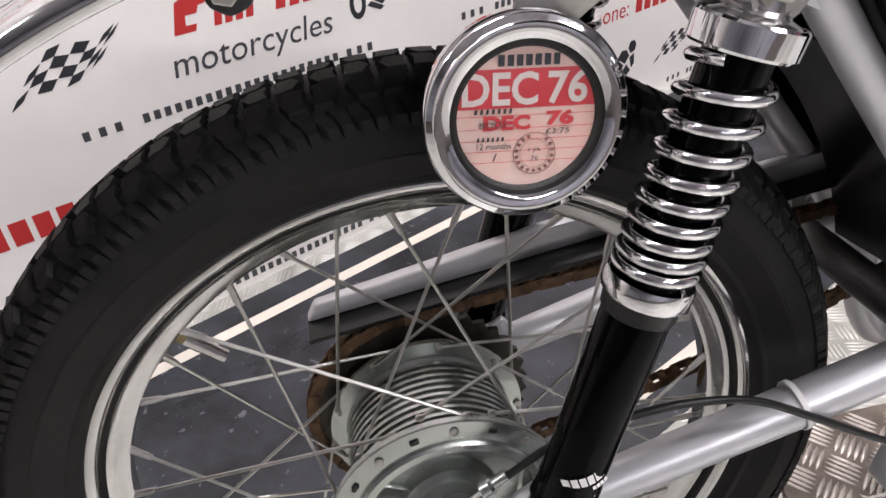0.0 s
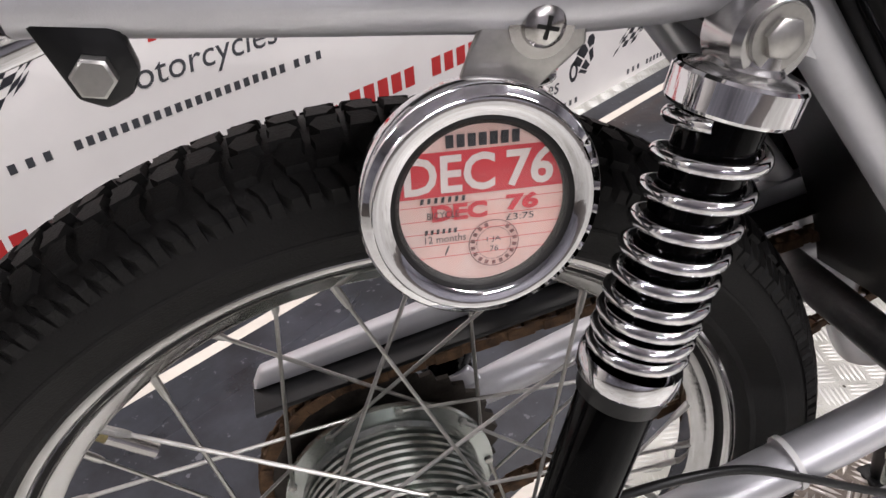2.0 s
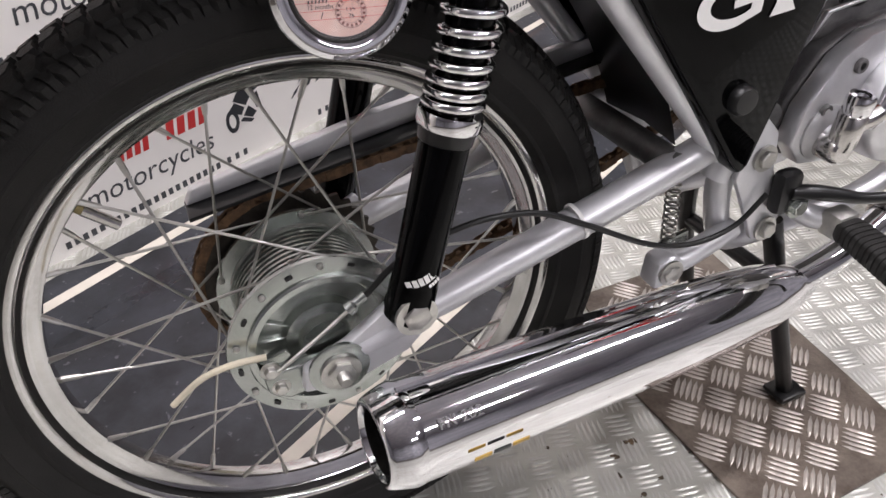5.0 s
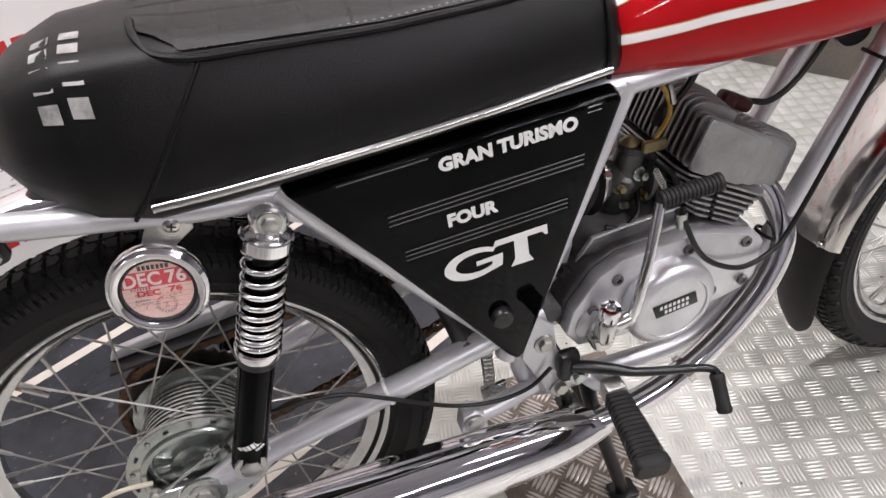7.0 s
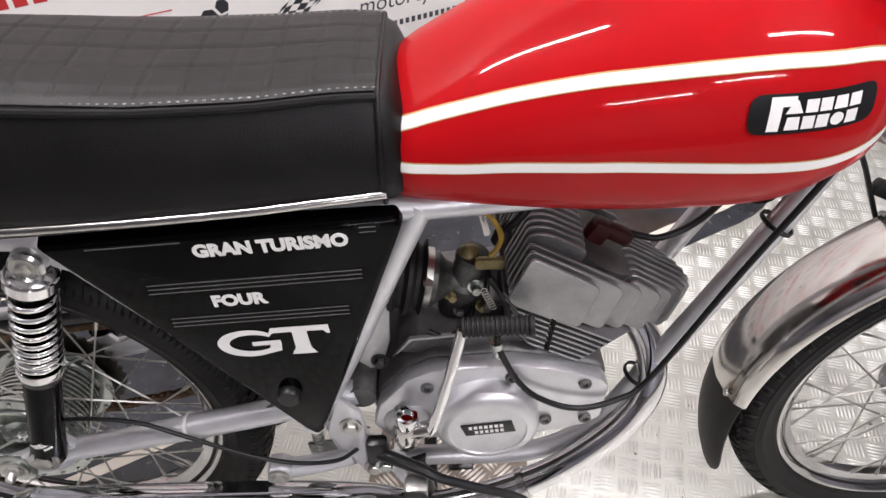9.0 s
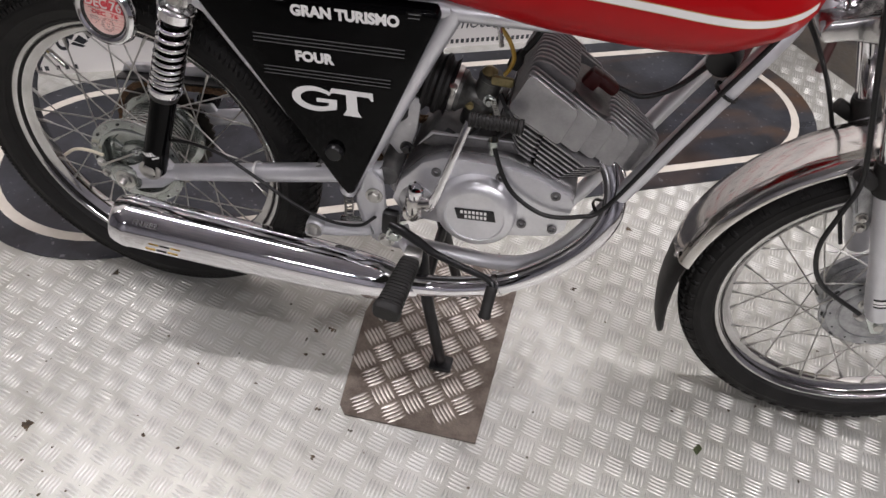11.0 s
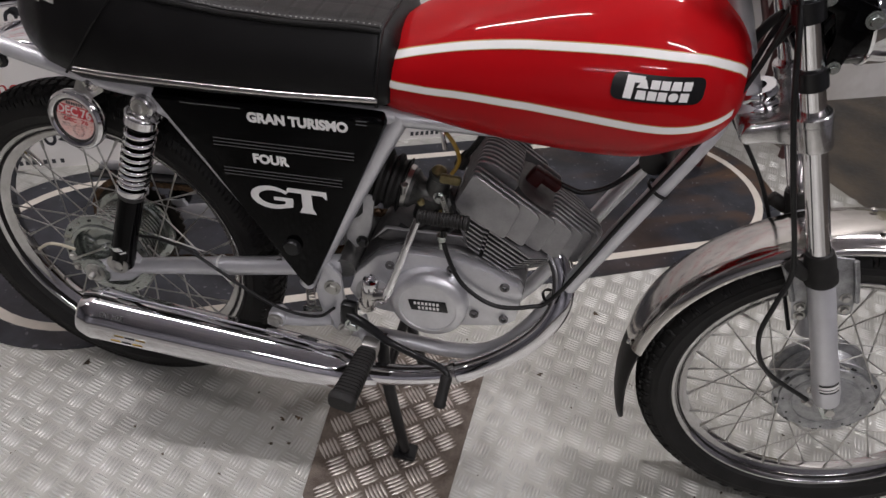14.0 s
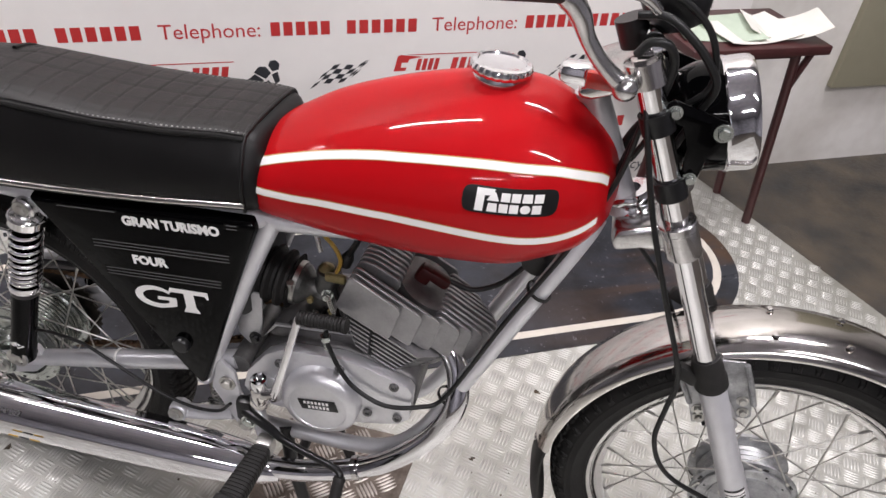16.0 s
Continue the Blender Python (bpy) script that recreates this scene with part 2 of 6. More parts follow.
def tube(pts, r, seg=12, steps=6, closed=False, bm=None):
    """A round bar along the points; r is one radius or one for each given point."""
    bm = bm or bmesh.new()
    rs = r if isinstance(r, (list, tuple)) else [r] * len(pts)
    path = smooth_path(pts, steps)
    k = max(1, (len(path) - 1) // (len(pts) - 1))
    rings, up = [], None
    for i, p in enumerate(path):
        t = (path[min(i + 1, len(path) - 1)] - path[max(i - 1, 0)]).normalized()
        if closed:
            t = (path[(i + 1) % len(path)] - path[i - 1]).normalized()
        if up is None:
            up = t.orthogonal().normalized()
        up = (up - t * up.dot(t)).normalized()
        side = t.cross(up)
        f = min(i / k, len(rs) - 1)
        j = min(int(f), len(rs) - 2) if len(rs) > 1 else 0
        rad = rs[j] + (rs[min(j + 1, len(rs) - 1)] - rs[j]) * (f - j)
        rings.append([p + rad * (up * math.cos(a) + side * math.sin(a)) for a in [2 * math.pi * q / seg for q in range(seg)]])
    return skin(bm, rings, closed)


def lathe(profile, origin=(0, 0, 0), axis=(0, -1, 0), seg=48, closed=False, bm=None):
    """Profile of (radius, height along the axis), turned round the axis."""
    bm = bm or bmesh.new()
    axis = Vector(axis).normalized()
    u = axis.orthogonal().normalized()
    w = axis.cross(u)
    o = Vector(origin)
    rings = [[o + axis * h + max(r, 1e-5) * (u * math.cos(a) + w * math.sin(a)) for a in [2 * math.pi * q / seg for q in range(seg)]] for r, h in profile]
    return skin(bm, rings, closed, cap=not closed)


def bevel_all(bm, width, segs=2, angle=0.5):
    edges = [e for e in bm.edges if len(e.link_faces) == 2 and e.calc_face_angle(0) > angle]
    if width and edges:
        bmesh.ops.bevel(bm, geom=edges, offset=width, segments=segs, affect="EDGES", profile=0.5, clamp_overlap=True)
    return bm


def prism(poly, y0, y1, bevel=0.0, segs=2, bm=None, taper=0.0):
    """A polygon in x and z, from y0 (near) to y1."""
    own = bmesh.new()
    c = Vector((sum(p[0] for p in poly) / len(poly), sum(p[1] for p in poly) / len(poly)))
    near = [own.verts.new((c.x + (p[0] - c.x) * (1 - taper), y0, c.y + (p[1] - c.y) * (1 - taper))) for p in poly]
    far = [own.verts.new((p[0], y1, p[1])) for p in poly]
    own.faces.new(near)
    own.faces.new(far[::-1])
    n = len(poly)
    for i in range(n):
        own.faces.new((near[(i + 1) % n], near[i], far[i], far[(i + 1) % n]))
    bmesh.ops.recalc_face_normals(own, faces=own.faces)
    bevel_all(own, bevel, segs)
    return merge(bm, own) if bm else own


def round_poly(poly, r, n=4):
    """The outline with its corners rounded off."""
    out = []
    for i, p in enumerate(poly):
        a, b, c = Vector(poly[i - 1]), Vector(p), Vector(poly[(i + 1) % len(poly)])
        k = min(r, 0.45 * (a - b).length, 0.45 * (c - b).length)
        p0, p1 = b + (a - b).normalized() * k, b + (c - b).normalized() * k
        out += [tuple(p0.lerp(b, t).lerp(b.lerp(p1, t), t)) for t in [q / (n - 1) for q in range(n)]]
    return out


def box(c, s, bevel=0.0, m=None, bm=None, segs=2):
    own = bmesh.new()
    bmesh.ops.create_cube(own, size=1.0)
    for v in own.verts:
        v.co = Vector((v.co.x * s[0], v.co.y * s[1], v.co.z * s[2]))
    bevel_all(own, bevel, segs)
    mm = Matrix.Translation(c) @ (m or Matrix())
    for v in own.verts:
        v.co = mm @ v.co
    return merge(bm, own) if bm else own


def merge(bm, other):
    me = bpy.data.meshes.new("tmp")
    other.to_mesh(me)
    other.free()
    bm.from_mesh(me)
    bpy.data.meshes.remove(me)
    return bm


def moved(bm, m):
    for v in bm.verts:
        v.co = m @ v.co
    return bm


def to_mesh(name, bm, material):
    me = bpy.data.meshes.new(name)
    bmesh.ops.recalc_face_normals(bm, faces=bm.faces)
    bm.to_mesh(me)
    bm.free()
    me.materials.append(material)
    return me


def shade(me, angle=40):
    flags = np.ones(len(me.polygons), dtype=bool)
    me.polygons.foreach_set("use_smooth", flags)
    me.set_sharp_from_angle(angle=radians(angle))
    return me


def part(name, bm, material, parent=None, label="", m=None, sharp=40):
    me = bm if isinstance(bm, bpy.types.Mesh) else shade(to_mesh(name, bm, material), sharp)
    ob = new(name, me)
    ob.parent = parent
    if m is not None:
        ob.matrix_basis = m
    if label:
        tagged(ob, label)
    return ob


def empty(name, label, category, m=None, group=""):
    ob = new(name)
    ob.empty_display_size = 0.1
    if m is not None:
        ob.matrix_basis = m
    return tagged(ob, label, category, group)


def letters(body, size, depth, align="LEFT", shear=0.0, spacing=1.0, offset=0.0):
    """Lettering as a mesh in the x-y plane, facing +z."""
    cu = bpy.data.curves.new("lettering", "FONT")
    cu.body, cu.size, cu.extrude, cu.align_x, cu.shear, cu.space_character, cu.offset = body, size, depth, align, shear, spacing, offset
    cu.resolution_u = 3
    ob = bpy.data.objects.new("lettering", cu)
    scene.collection.objects.link(ob)
    bpy.context.view_layer.update()
    me = bpy.data.meshes.new_from_object(ob.evaluated_get(bpy.context.evaluated_depsgraph_get()))
    bpy.data.objects.remove(ob)
    bpy.data.curves.remove(cu)
    bm = bmesh.new()
    bm.from_mesh(me)
    bpy.data.meshes.remove(me)
    return bm


def fit_x(bm, x0, x1, y0=None, y1=None):
    """Stretches a flat shape so that it runs from x0 to x1 (and y0 to y1)."""
    xs = [v.co.x for v in bm.verts]
    ys = [v.co.y for v in bm.verts]
    k = (x1 - x0) / (max(xs) - min(xs))
    ky = (y1 - y0) / (max(ys) - min(ys)) if y1 is not None else k
    base = y0 if y0 is not None else 0.0
    low = min(ys) if y1 is not None else 0.0
    a = min(xs)
    for v in bm.verts:
        v.co.x, v.co.y = x0 + (v.co.x - a) * k, base + (v.co.y - low) * ky
    return bm


def side_on(y):
    """From the x-y plane onto the bike's right side: x stays, y goes up, facing -y."""
    return Matrix(((1, 0, 0, 0), (0, 0, -1, y), (0, 1, 0, 0), (0, 0, 0, 1)))


def bolt(o, axis, r=0.006, h=0.006, washer=True, bm=None):
    bm = bm or bmesh.new()
    if washer:
        lathe([(0, 0), (r * 1.5, 0), (r * 1.5, r * 0.3), (0, r * 0.3)], o, axis, 18, bm=bm)
    hexa = lathe([(0, 0), (r, 0), (r, h * 0.85), (r * 0.85, h), (0, h)], o, axis, 6)
    for f in hexa.faces:
        f.smooth = False
    return merge(bm, hexa)


# ---- the place ----
WALL_TURN, WALL_D = 0.5096, 0.674
U = Vector((math.cos(WALL_TURN), math.sin(WALL_TURN), 0))
N = Vector((-math.sin(WALL_TURN), math.cos(WALL_TURN), 0))
# u along the wall, v up, w out of the wall into the room
ON_WALL = Matrix(((U.x, 0, -N.x, N.x * WALL_D), (U.y, 0, -N.y, N.y * WALL_D), (0, 1, 0, 0), (0, 0, 0, 1)))
# u along the wall, v towards it, on the floor
ON_FLOOR = Matrix(((U.x, N.x, 0, 0), (U.y, N.y, 0, 0), (0, 0, 1, 0), (0, 0, 0, 1)))


def structure(name, bm, material, label, category, m=None):
    ob = part(name, bm, material, None, "", m)
    return tagged(ob, label, category, kind="structure")


# platform of chequer plate: its far edge runs obliquely away
EDGE_A, EDGE_B = Vector((1.235, 1.42)), Vector((1.70, 0.885))
PLATFORM = [(-2.0, -2.4), (2.4, -2.4), (2.4, 0.08), (EDGE_B.x, EDGE_B.y), (EDGE_A.x, EDGE_A.y), (1.06, 1.60), (-2.0, -0.30)]


def flat(poly, z0, z1):
    bm = bmesh.new()
    low = [bm.verts.new((x, y, z0)) for x, y in poly]
    top = [bm.verts.new((x, y, z1)) for x, y in poly]
    bm.faces.new(top)
    bm.faces.new(low[::-1])
    n = len(poly)
    for i in range(n):
        bm.faces.new((low[i], low[(i + 1) % n], top[(i + 1) % n], top[i]))
    return bm


floor = structure("floor", flat(PLATFORM, -0.03, 0.0), STEEL_FLOOR, "worn aluminium five-bar chequer plate display floor", "floor")
structure("ground", flat([(-8, -8), (8, -8), (8, 8), (-8, 8)], -0.10, -0.014), CONCRETE, "dark stained concrete workshop floor", "ground")


def inside(x, y, poly):
    hit = False
    for (x0, y0), (x1, y1) in zip(poly, poly[1:] + poly[:1]):
        if (y0 > y) != (y1 > y) and x < (x1 - x0) * (y - y0) / (y1 - y0) + x0:
            hit = not hit
    return hit


def tread(name, poly, area, pitch, turn, z, parent, material, skip=None, bar=0.0315, wide=0.0040, high=0.0017, gap=0.0056):
    """Groups of five raised bars, turned by a right angle from group to group."""
    x0, y0, x1, y1 = area
    c, s = math.cos(turn), math.sin(turn)
    verts, faces = [], []
    reach = int(4.2 / pitch)
    for i in range(-reach, reach):
        for j in range(-reach, reach):
            cx, cy = (i * c - j * s) * pitch, (i * s + j * c) * pitch
            if not (x0 < cx < x1 and y0 < cy < y1) or not all(inside(cx + ex * pitch / 2, cy + ey * pitch / 2, poly) for ex, ey in ((-1, 0), (1, 0), (0, -1), (0, 1))) or (skip and skip(cx, cy)):
                continue
            a = turn + (math.pi / 2 if (i + j) % 2 else 0)
            dx, dy = math.cos(a), math.sin(a)
            for k in range(-2, 3):
                bx, by = cx - dy * k * gap, cy + dx * k * gap
                h = bar / 2 * (1 - 0.05 * abs(k))
                base = len(verts)
                for e, w, zz in ((-h, 0, z), (-h * 0.45, -wide / 2, z), (h * 0.45, -wide / 2, z), (h, 0, z), (h * 0.45, wide / 2, z), (-h * 0.45, wide / 2, z), (-h * 0.72, 0, z + high), (h * 0.72, 0, z + high)):
                    verts.append((bx + dx * e - dy * w, by + dy * e + dx * w, zz))
                b = base
                faces += [(b, b + 1, b + 6), (b + 1, b + 2, b + 7, b + 6), (b + 2, b + 3, b + 7), (b + 3, b + 4, b + 7), (b + 4, b + 5, b + 6, b + 7), (b + 5, b, b + 6)]
    me = bpy.data.meshes.new(name)
    me.from_pydata(verts, [], faces)
    me.materials.append(material)
    me.polygons.foreach_set("use_smooth", np.ones(len(me.polygons), dtype=bool))
    ob = new(name, me)
    ob.parent = parent
    return ob


MAT_L, MAT_R, MAT_V, MAT_RAD = -0.419, 1.645, 0.338, 0.298


def on_mat(x, y):
    u, v = x * U.x + y * U.y, x * N.x + y * N.y
    cu = min(max(u, MAT_L + MAT_RAD), MAT_R - MAT_RAD)
    return math.hypot(u - cu, v - MAT_V) < MAT_RAD - 0.01


FLOOR_TURN = -0.2
tagged(tread("tread_bars", PLATFORM, (-1.25, -0.85, 2.2, 1.65), 0.0365, FLOOR_TURN, 0.0, floor, STEEL_BAR, on_mat, 0.0365, 0.0044, 0.0016, 0.0066), "", "", kind="stuff")


def slab_wall(name, u0, u1, z0, z1, m, label):
    return structure(name, moved(box(((u0 + u1) / 2, (z0 + z1) / 2, -0.06), (u1 - u0, z1 - z0, 0.12)), m), PAINT_WALL, label, "wall")


slab_wall("wall_north", -6, 1.77, -0.1, 3.0, ON_WALL, "white-painted partition wall carrying the banner")
slab_wall("wall_north_east", 1.77, 6.5, -0.1, 3.0, ON_WALL @ Matrix.Translation((0, 0, -0.058)), "scuffed white-painted workshop wall")
# walls added out of view to close the room and tone the reflections
structure("wall_south", box((0.5, -5.6, 1.45), (12, 0.12, 3.1)), DIM_WALL, "unseen grey wall closing the room, toned for the reflections", "wall")
structure("wall_west", box((-4.6, -1.5, 1.45), (0.12, 9, 3.1)), DIM_WALL, "unseen grey wall closing the room, toned for the reflections", "wall")
structure("wall_east", box((5.2, 0.5, 1.45), (0.12, 12, 3.1)), DIM_WALL, "unseen grey wall closing the room, toned for the reflections", "wall")
structure("ceiling", box((0.5, 0, 3.05), (13, 12, 0.12)), CEILING, "plain pale workshop ceiling", "ceiling")

# x, y, turn, length, watts
LAMPS = [(-0.42, -0.05, 6.0, 1.2, 52), (1.38, 0.86, 6.0, 1.2, 46), (1.9, -2.9, 6.0, 1.2, 56), (0.6, -4.0, 6.0, 1.2, 56), (2.25, -0.85, 6.0, 1.5, 74), (-2.9, -0.8, 6.0, 1.2, 49)]


def ceiling_light(x, y, turn, length, watts):
    m = pose(x, y, 2.85, 0, 0, turn)
    ob = empty("ceiling_light", "white fluorescent batten light under the ceiling", "light", m, "battens under the ceiling")
    part("housing", box((0, 0, 0.09), (length + 0.06, 0.07, 0.105), 0.006), WHITE, ob)
    part("end_cap", box((-length / 2, 0, 0.02), (0.02, 0.04, 0.06), 0.004), WHITE, ob)
    part("end_cap", box((length / 2, 0, 0.02), (0.02, 0.04, 0.06), 0.004), WHITE, ob)
    part("tube", tube([(-length / 2, 0, 0), (length / 2, 0, 0)], 0.014, 10, 1), TUBE, ob)
    lamp = bpy.data.lights.new("tube_lamp", "AREA")
    lamp.shape, lamp.size, lamp.size_y, lamp.energy, lamp.color = "RECTANGLE", length, 0.05, watts, (1.0, 0.955, 1.0)
    lo = new("tube_lamp", lamp)
    lo.matrix_basis = pose(x, y, 2.80, 0, 0, turn)
    return ob


for row in LAMPS:
    ceiling_light(*row)

# ---- the banner on the wall ----
PU, PZ = 0.634, 0.303
banner = tagged(part("banner", box((0.2, 0.72, 0.0022), (3.1, 1.46, 0.0024), m=Matrix()), BANNER, None, "", ON_WALL), "white vinyl advertising banner with red and black print", "banner")


def printed(name, bm, material, u, z, label=""):
    """A flat print on the banner."""
    return part(name, bm, material, banner, label, Matrix.Translation((u, z, 0.0038)), 20)


def bars(x0, x1, h, n, gap=0.25, shear=0.0, y0=0.0):
    """Plain bars in the place of writing that is not spelt out."""
    bm = bmesh.new()
    w = (x1 - x0) / n
    for i in range(n):
        a, b = x0 + i * w, x0 + (i + 1 - gap) * w
        vs = [bm.verts.new((p, q, 0)) for p, q in ((a, y0), (b, y0), (b + shear * h, y0 + h), (a + shear * h, y0 + h))]
        bm.faces.new(vs)
    return bm


def flag_shape():
    """A waving chequered flag in perspective: dark squares and a thin edge."""
    bm = bmesh.new()
    nx, ny = 7, 4

    def at(i, j):
        a = i / nx
        wave = 0.007 * math.sin(a * 6.6 + 0.3)
        lo = Vector((0.118 * a, 0.034 * a + wave, 0))
        hi = Vector((0.044 + 0.116 * a, 0.050 + 0.030 * a + wave * 1.2, 0))
        return lo.lerp(hi, j / ny)

    for i in range(nx):
        for j in range(ny):
            if (i + j) % 2 == 0:
                bm.faces.new([bm.verts.new(at(*q)) for q in ((i, j), (i + 1, j), (i + 1, j + 1), (i, j + 1))])
    return bm


def machine_shape():
    """A dark leaning-motorcycle emblem: a wheel ring, angular bodywork and gaps between."""
    bm = bmesh.new()
    ring = [2 * math.pi * q / 16 for q in range(16)]
    outer = [bm.verts.new((0.014 + 0.011 * math.cos(a), 0.019 + 0.017 * math.sin(a), 0)) for a in ring]
    inner = [bm.verts.new((0.014 + 0.0055 * math.cos(a), 0.019 + 0.010 * math.sin(a), 0)) for a in ring]
    for q in range(16):
        bm.faces.new((outer[q], outer[(q + 1) % 16], inner[(q + 1) % 16], inner[q]))
    for poly in (((0.010, 0.034), (0.030, 0.022), (0.037, 0.031), (0.022, 0.043)), ((0.020, 0.046), (0.040, 0.033), (0.050, 0.044), (0.042, 0.056), (0.030, 0.057)), ((0.033, 0.020), (0.047, 0.012), (0.056, 0.018), (0.044, 0.031)), ((0.046, 0.058), (0.053, 0.047), (0.064, 0.050), (0.066, 0.060), (0.060, 0.068), (0.050, 0.067)), ((0.051, 0.041), (0.057, 0.022), (0.065, 0.028), (0.062, 0.046)), ((0.026, 0.014), (0.044, 0.006), (0.050, 0.009), (0.032, 0.018))):
        bm.faces.new([bm.verts.new((x, y, 0)) for x, y in poly])
    return bm


def logo_shape():
    """The red emblem: a slanted block with a bar over a row of slanted strokes."""
    bm = bars(0.056, 0.118, 0.031, 4, 0.3, 0.2)
    merge(bm, bars(0.148, 0.236, 0.031, 4, 0.3, 0.2))
    for poly in (((0, 0), (0.03, 0), (0.033, 0.009), (0.018, 0.009), (0.020, 0.022), (0.036, 0.022), (0.040, 0.031), (0.075, 0.036), (0.018, 0.043), (0.010, 0.040)), ((0.06, 0.041), (0.248, 0.041), (0.249, 0.0435), (0.03, 0.0435))):
        bm.faces.new([bm.verts.new((x, y, 0)) for x, y in poly])
    return bm


PRINTS = {
    "phone_word": (shade(to_mesh("phone_word", fit_x(letters("Telephone:", 0.05, 0), 0, 0.222), INK_RED)), 0.213, 0.213),
    "emblem": (shade(to_mesh("emblem", logo_shape(), INK_RED)), 0.120, 0.111),
    "trade_word": (shade(to_mesh("trade_word", fit_x(letters("motorcycles", 0.05, 0, shear=0.15), 0, 0.248), INK_GREY)), 0.107, 0.058),
    "chequered_flag": (shade(to_mesh("chequered_flag", flag_shape(), INK_BLACK)), -0.091, 0.072),
    "dark_emblem": (shade(to_mesh("dark_emblem", moved(machine_shape(), Matrix.Scale(1.35, 4)), INK_BLACK)), 0.384, 0.062),
}
DIGIT = shade(to_mesh("number_bar", bars(0, 0.0212, 0.033, 1, 0.0), INK_RED))
SMALL = shade(to_mesh("address_bar", bars(0, 0.0088, 0.0125, 1, 0.0), INK_GREY))
ROW_BARS = [("number_bar", DIGIT, 0.459, 0.213, 0.029, 5), ("number_bar", DIGIT, 0.637, 0.213, 0.030, 6), ("address_bar", SMALL, -0.027, 0.013, 0.0205, 3), ("address_bar", SMALL, 0.051, 0.013, 0.0148, 21), ("address_bar", SMALL, 0.372, 0.013, 0.0195, 3)]
for k in range(-2, 3):
    for row in range(0, 4):
        for name, (me, u, z) in PRINTS.items():
            if -1.3 < u + k * PU and u + k * PU + 0.36 < 1.74:
                printed(name, me, None, u + k * PU, z + row * PZ)
        for name, me, u, z, step, n in ROW_BARS:
            for i in range(n):
                if -1.3 < u + i * step + k * PU < 1.72:
                    printed(name, me, None, u + i * step + k * PU, z + row * PZ)

# ---- the mat ----
def stadium(l, r, v, rad, n=24):
    pts = [(r - rad + rad * math.cos(a), v + rad * math.sin(a)) for a in np.linspace(-math.pi / 2, math.pi / 2, n)]
    return pts + [(l + rad + rad * math.cos(a), v + rad * math.sin(a)) for a in np.linspace(math.pi / 2, 3 * math.pi / 2, n)]


rug = tagged(part("floor_mat", flat(stadium(MAT_L, MAT_R, MAT_V, MAT_RAD), 0.0002, 0.0035), MAT_PRINT, None, "", ON_FLOOR), "dark printed oval floor mat with a white border line", "mat")


def ring_strip(off, wide, z):
    bm = bmesh.new()
    a = [bm.verts.new((x, y, z)) for x, y in stadium(MAT_L + off, MAT_R - off, MAT_V, MAT_RAD - off)]
    b = [bm.verts.new((x, y, z)) for x, y in stadium(MAT_L + off + wide, MAT_R - off - wide, MAT_V, MAT_RAD - off - wide)]
    n = len(a)
    for i in range(n):
        bm.faces.new((a[i], a[(i + 1) % n], b[(i + 1) % n], b[i]))
    return bm


part("border_line", ring_strip(0.046, 0.021, 0.0042), LINE_WHITE, rug, "off-white border line of the mat")

# ---- plate under the stand ----
STAND_PLATE = [(0.392, -0.200), (0.405, -0.214), (0.628, -0.203), (0.640, 0.19), (0.405, 0.185), (0.372, 0.0)]
pad = tagged(part("chequer_pad", bevel_all(flat(STAND_PLATE, 0.0012, 0.0052), 0.001), STEEL_DIRTY), "dirty bright chequer plate offcut lying on the floor under the stand", "metal plate")
tread("pad_tread", STAND_PLATE, (0.2, -0.3, 0.8, 0.3), 0.0385, 0.735, 0.0052, pad, STEEL_DIRTY_BAR, None, 0.0390, 0.0048, 0.0016, 0.0070)

# ---- table in the corner ----
def table(x, y, turn, wide, deep, high):
    ob = empty("side_table", "maroon-painted metal side table standing against the wall", "table", pose(x, y, -0.014, 0, 0, turn))
    part("tabletop", box((-0.044, 0, high - 0.012), (wide, deep, 0.024), 0.004), MAROON, ob)
    lx, ly = 0.15, deep / 2 - 0.05
    for sx in (-1, 1):
        for sy in (-1, 1):
            part("leg", tube([(sx * lx, sy * ly, 0), (sx * lx * 0.62, sy * ly, high - 0.02)], 0.0125, 10, 1), MAROON, ob)
        part("brace", tube([(sx * lx * 0.72, -ly, high - 0.13), (sx * lx * 0.72 + sx * 0.05 - 0.012, -ly, high - 0.02)], 0.009, 8, 1), MAROON, ob)
        part("side_rail", box((sx * lx * 0.62, 0, high - 0.035), (0.02, 2 * ly, 0.022), 0.002), MAROON, ob)
    part("front_rail", box((0, -ly, high - 0.035), (1.24 * lx, 0.02, 0.022), 0.002), MAROON, ob)
    return ob


def sheet(name, x, y, z, w, h, turn, material, label, curl=0.006):
    bm = bmesh.new()
    n = 8
    top = [[bm.verts.new((w * (i / n - 0.5), h * (j / n - 0.5), curl * (i / n - 0.4) ** 2 * 4 + 0.0012)) for j in range(n + 1)] for i in range(n + 1)]
    for i in range(n):
        for j in range(n):
            bm.faces.new((top[i][j], top[i + 1][j], top[i + 1][j + 1], top[i][j + 1]))
    ex = bmesh.ops.extrude_face_region(bm, geom=bm.faces[:])
    for e in ex["geom"]:
        if isinstance(e, bmesh.types.BMVert):
            e.co.z -= 0.0008
    ob = part(name, bm, material, None, "", pose(x, y, z, 0, 0, turn))
    return tagged(ob, label, "paper")


# ---- the motorcycle ----
BIKE = Matrix.Rotation(0.027, 4, "Z") @ Matrix.Rotation(-0.0471, 4, "X")
bike = empty("motorcycle", "red and black light motorcycle with chrome fittings, on its stand", "motorcycle", BIKE)


def sym(fn):
    for s in (-1, 1):
        fn(s)


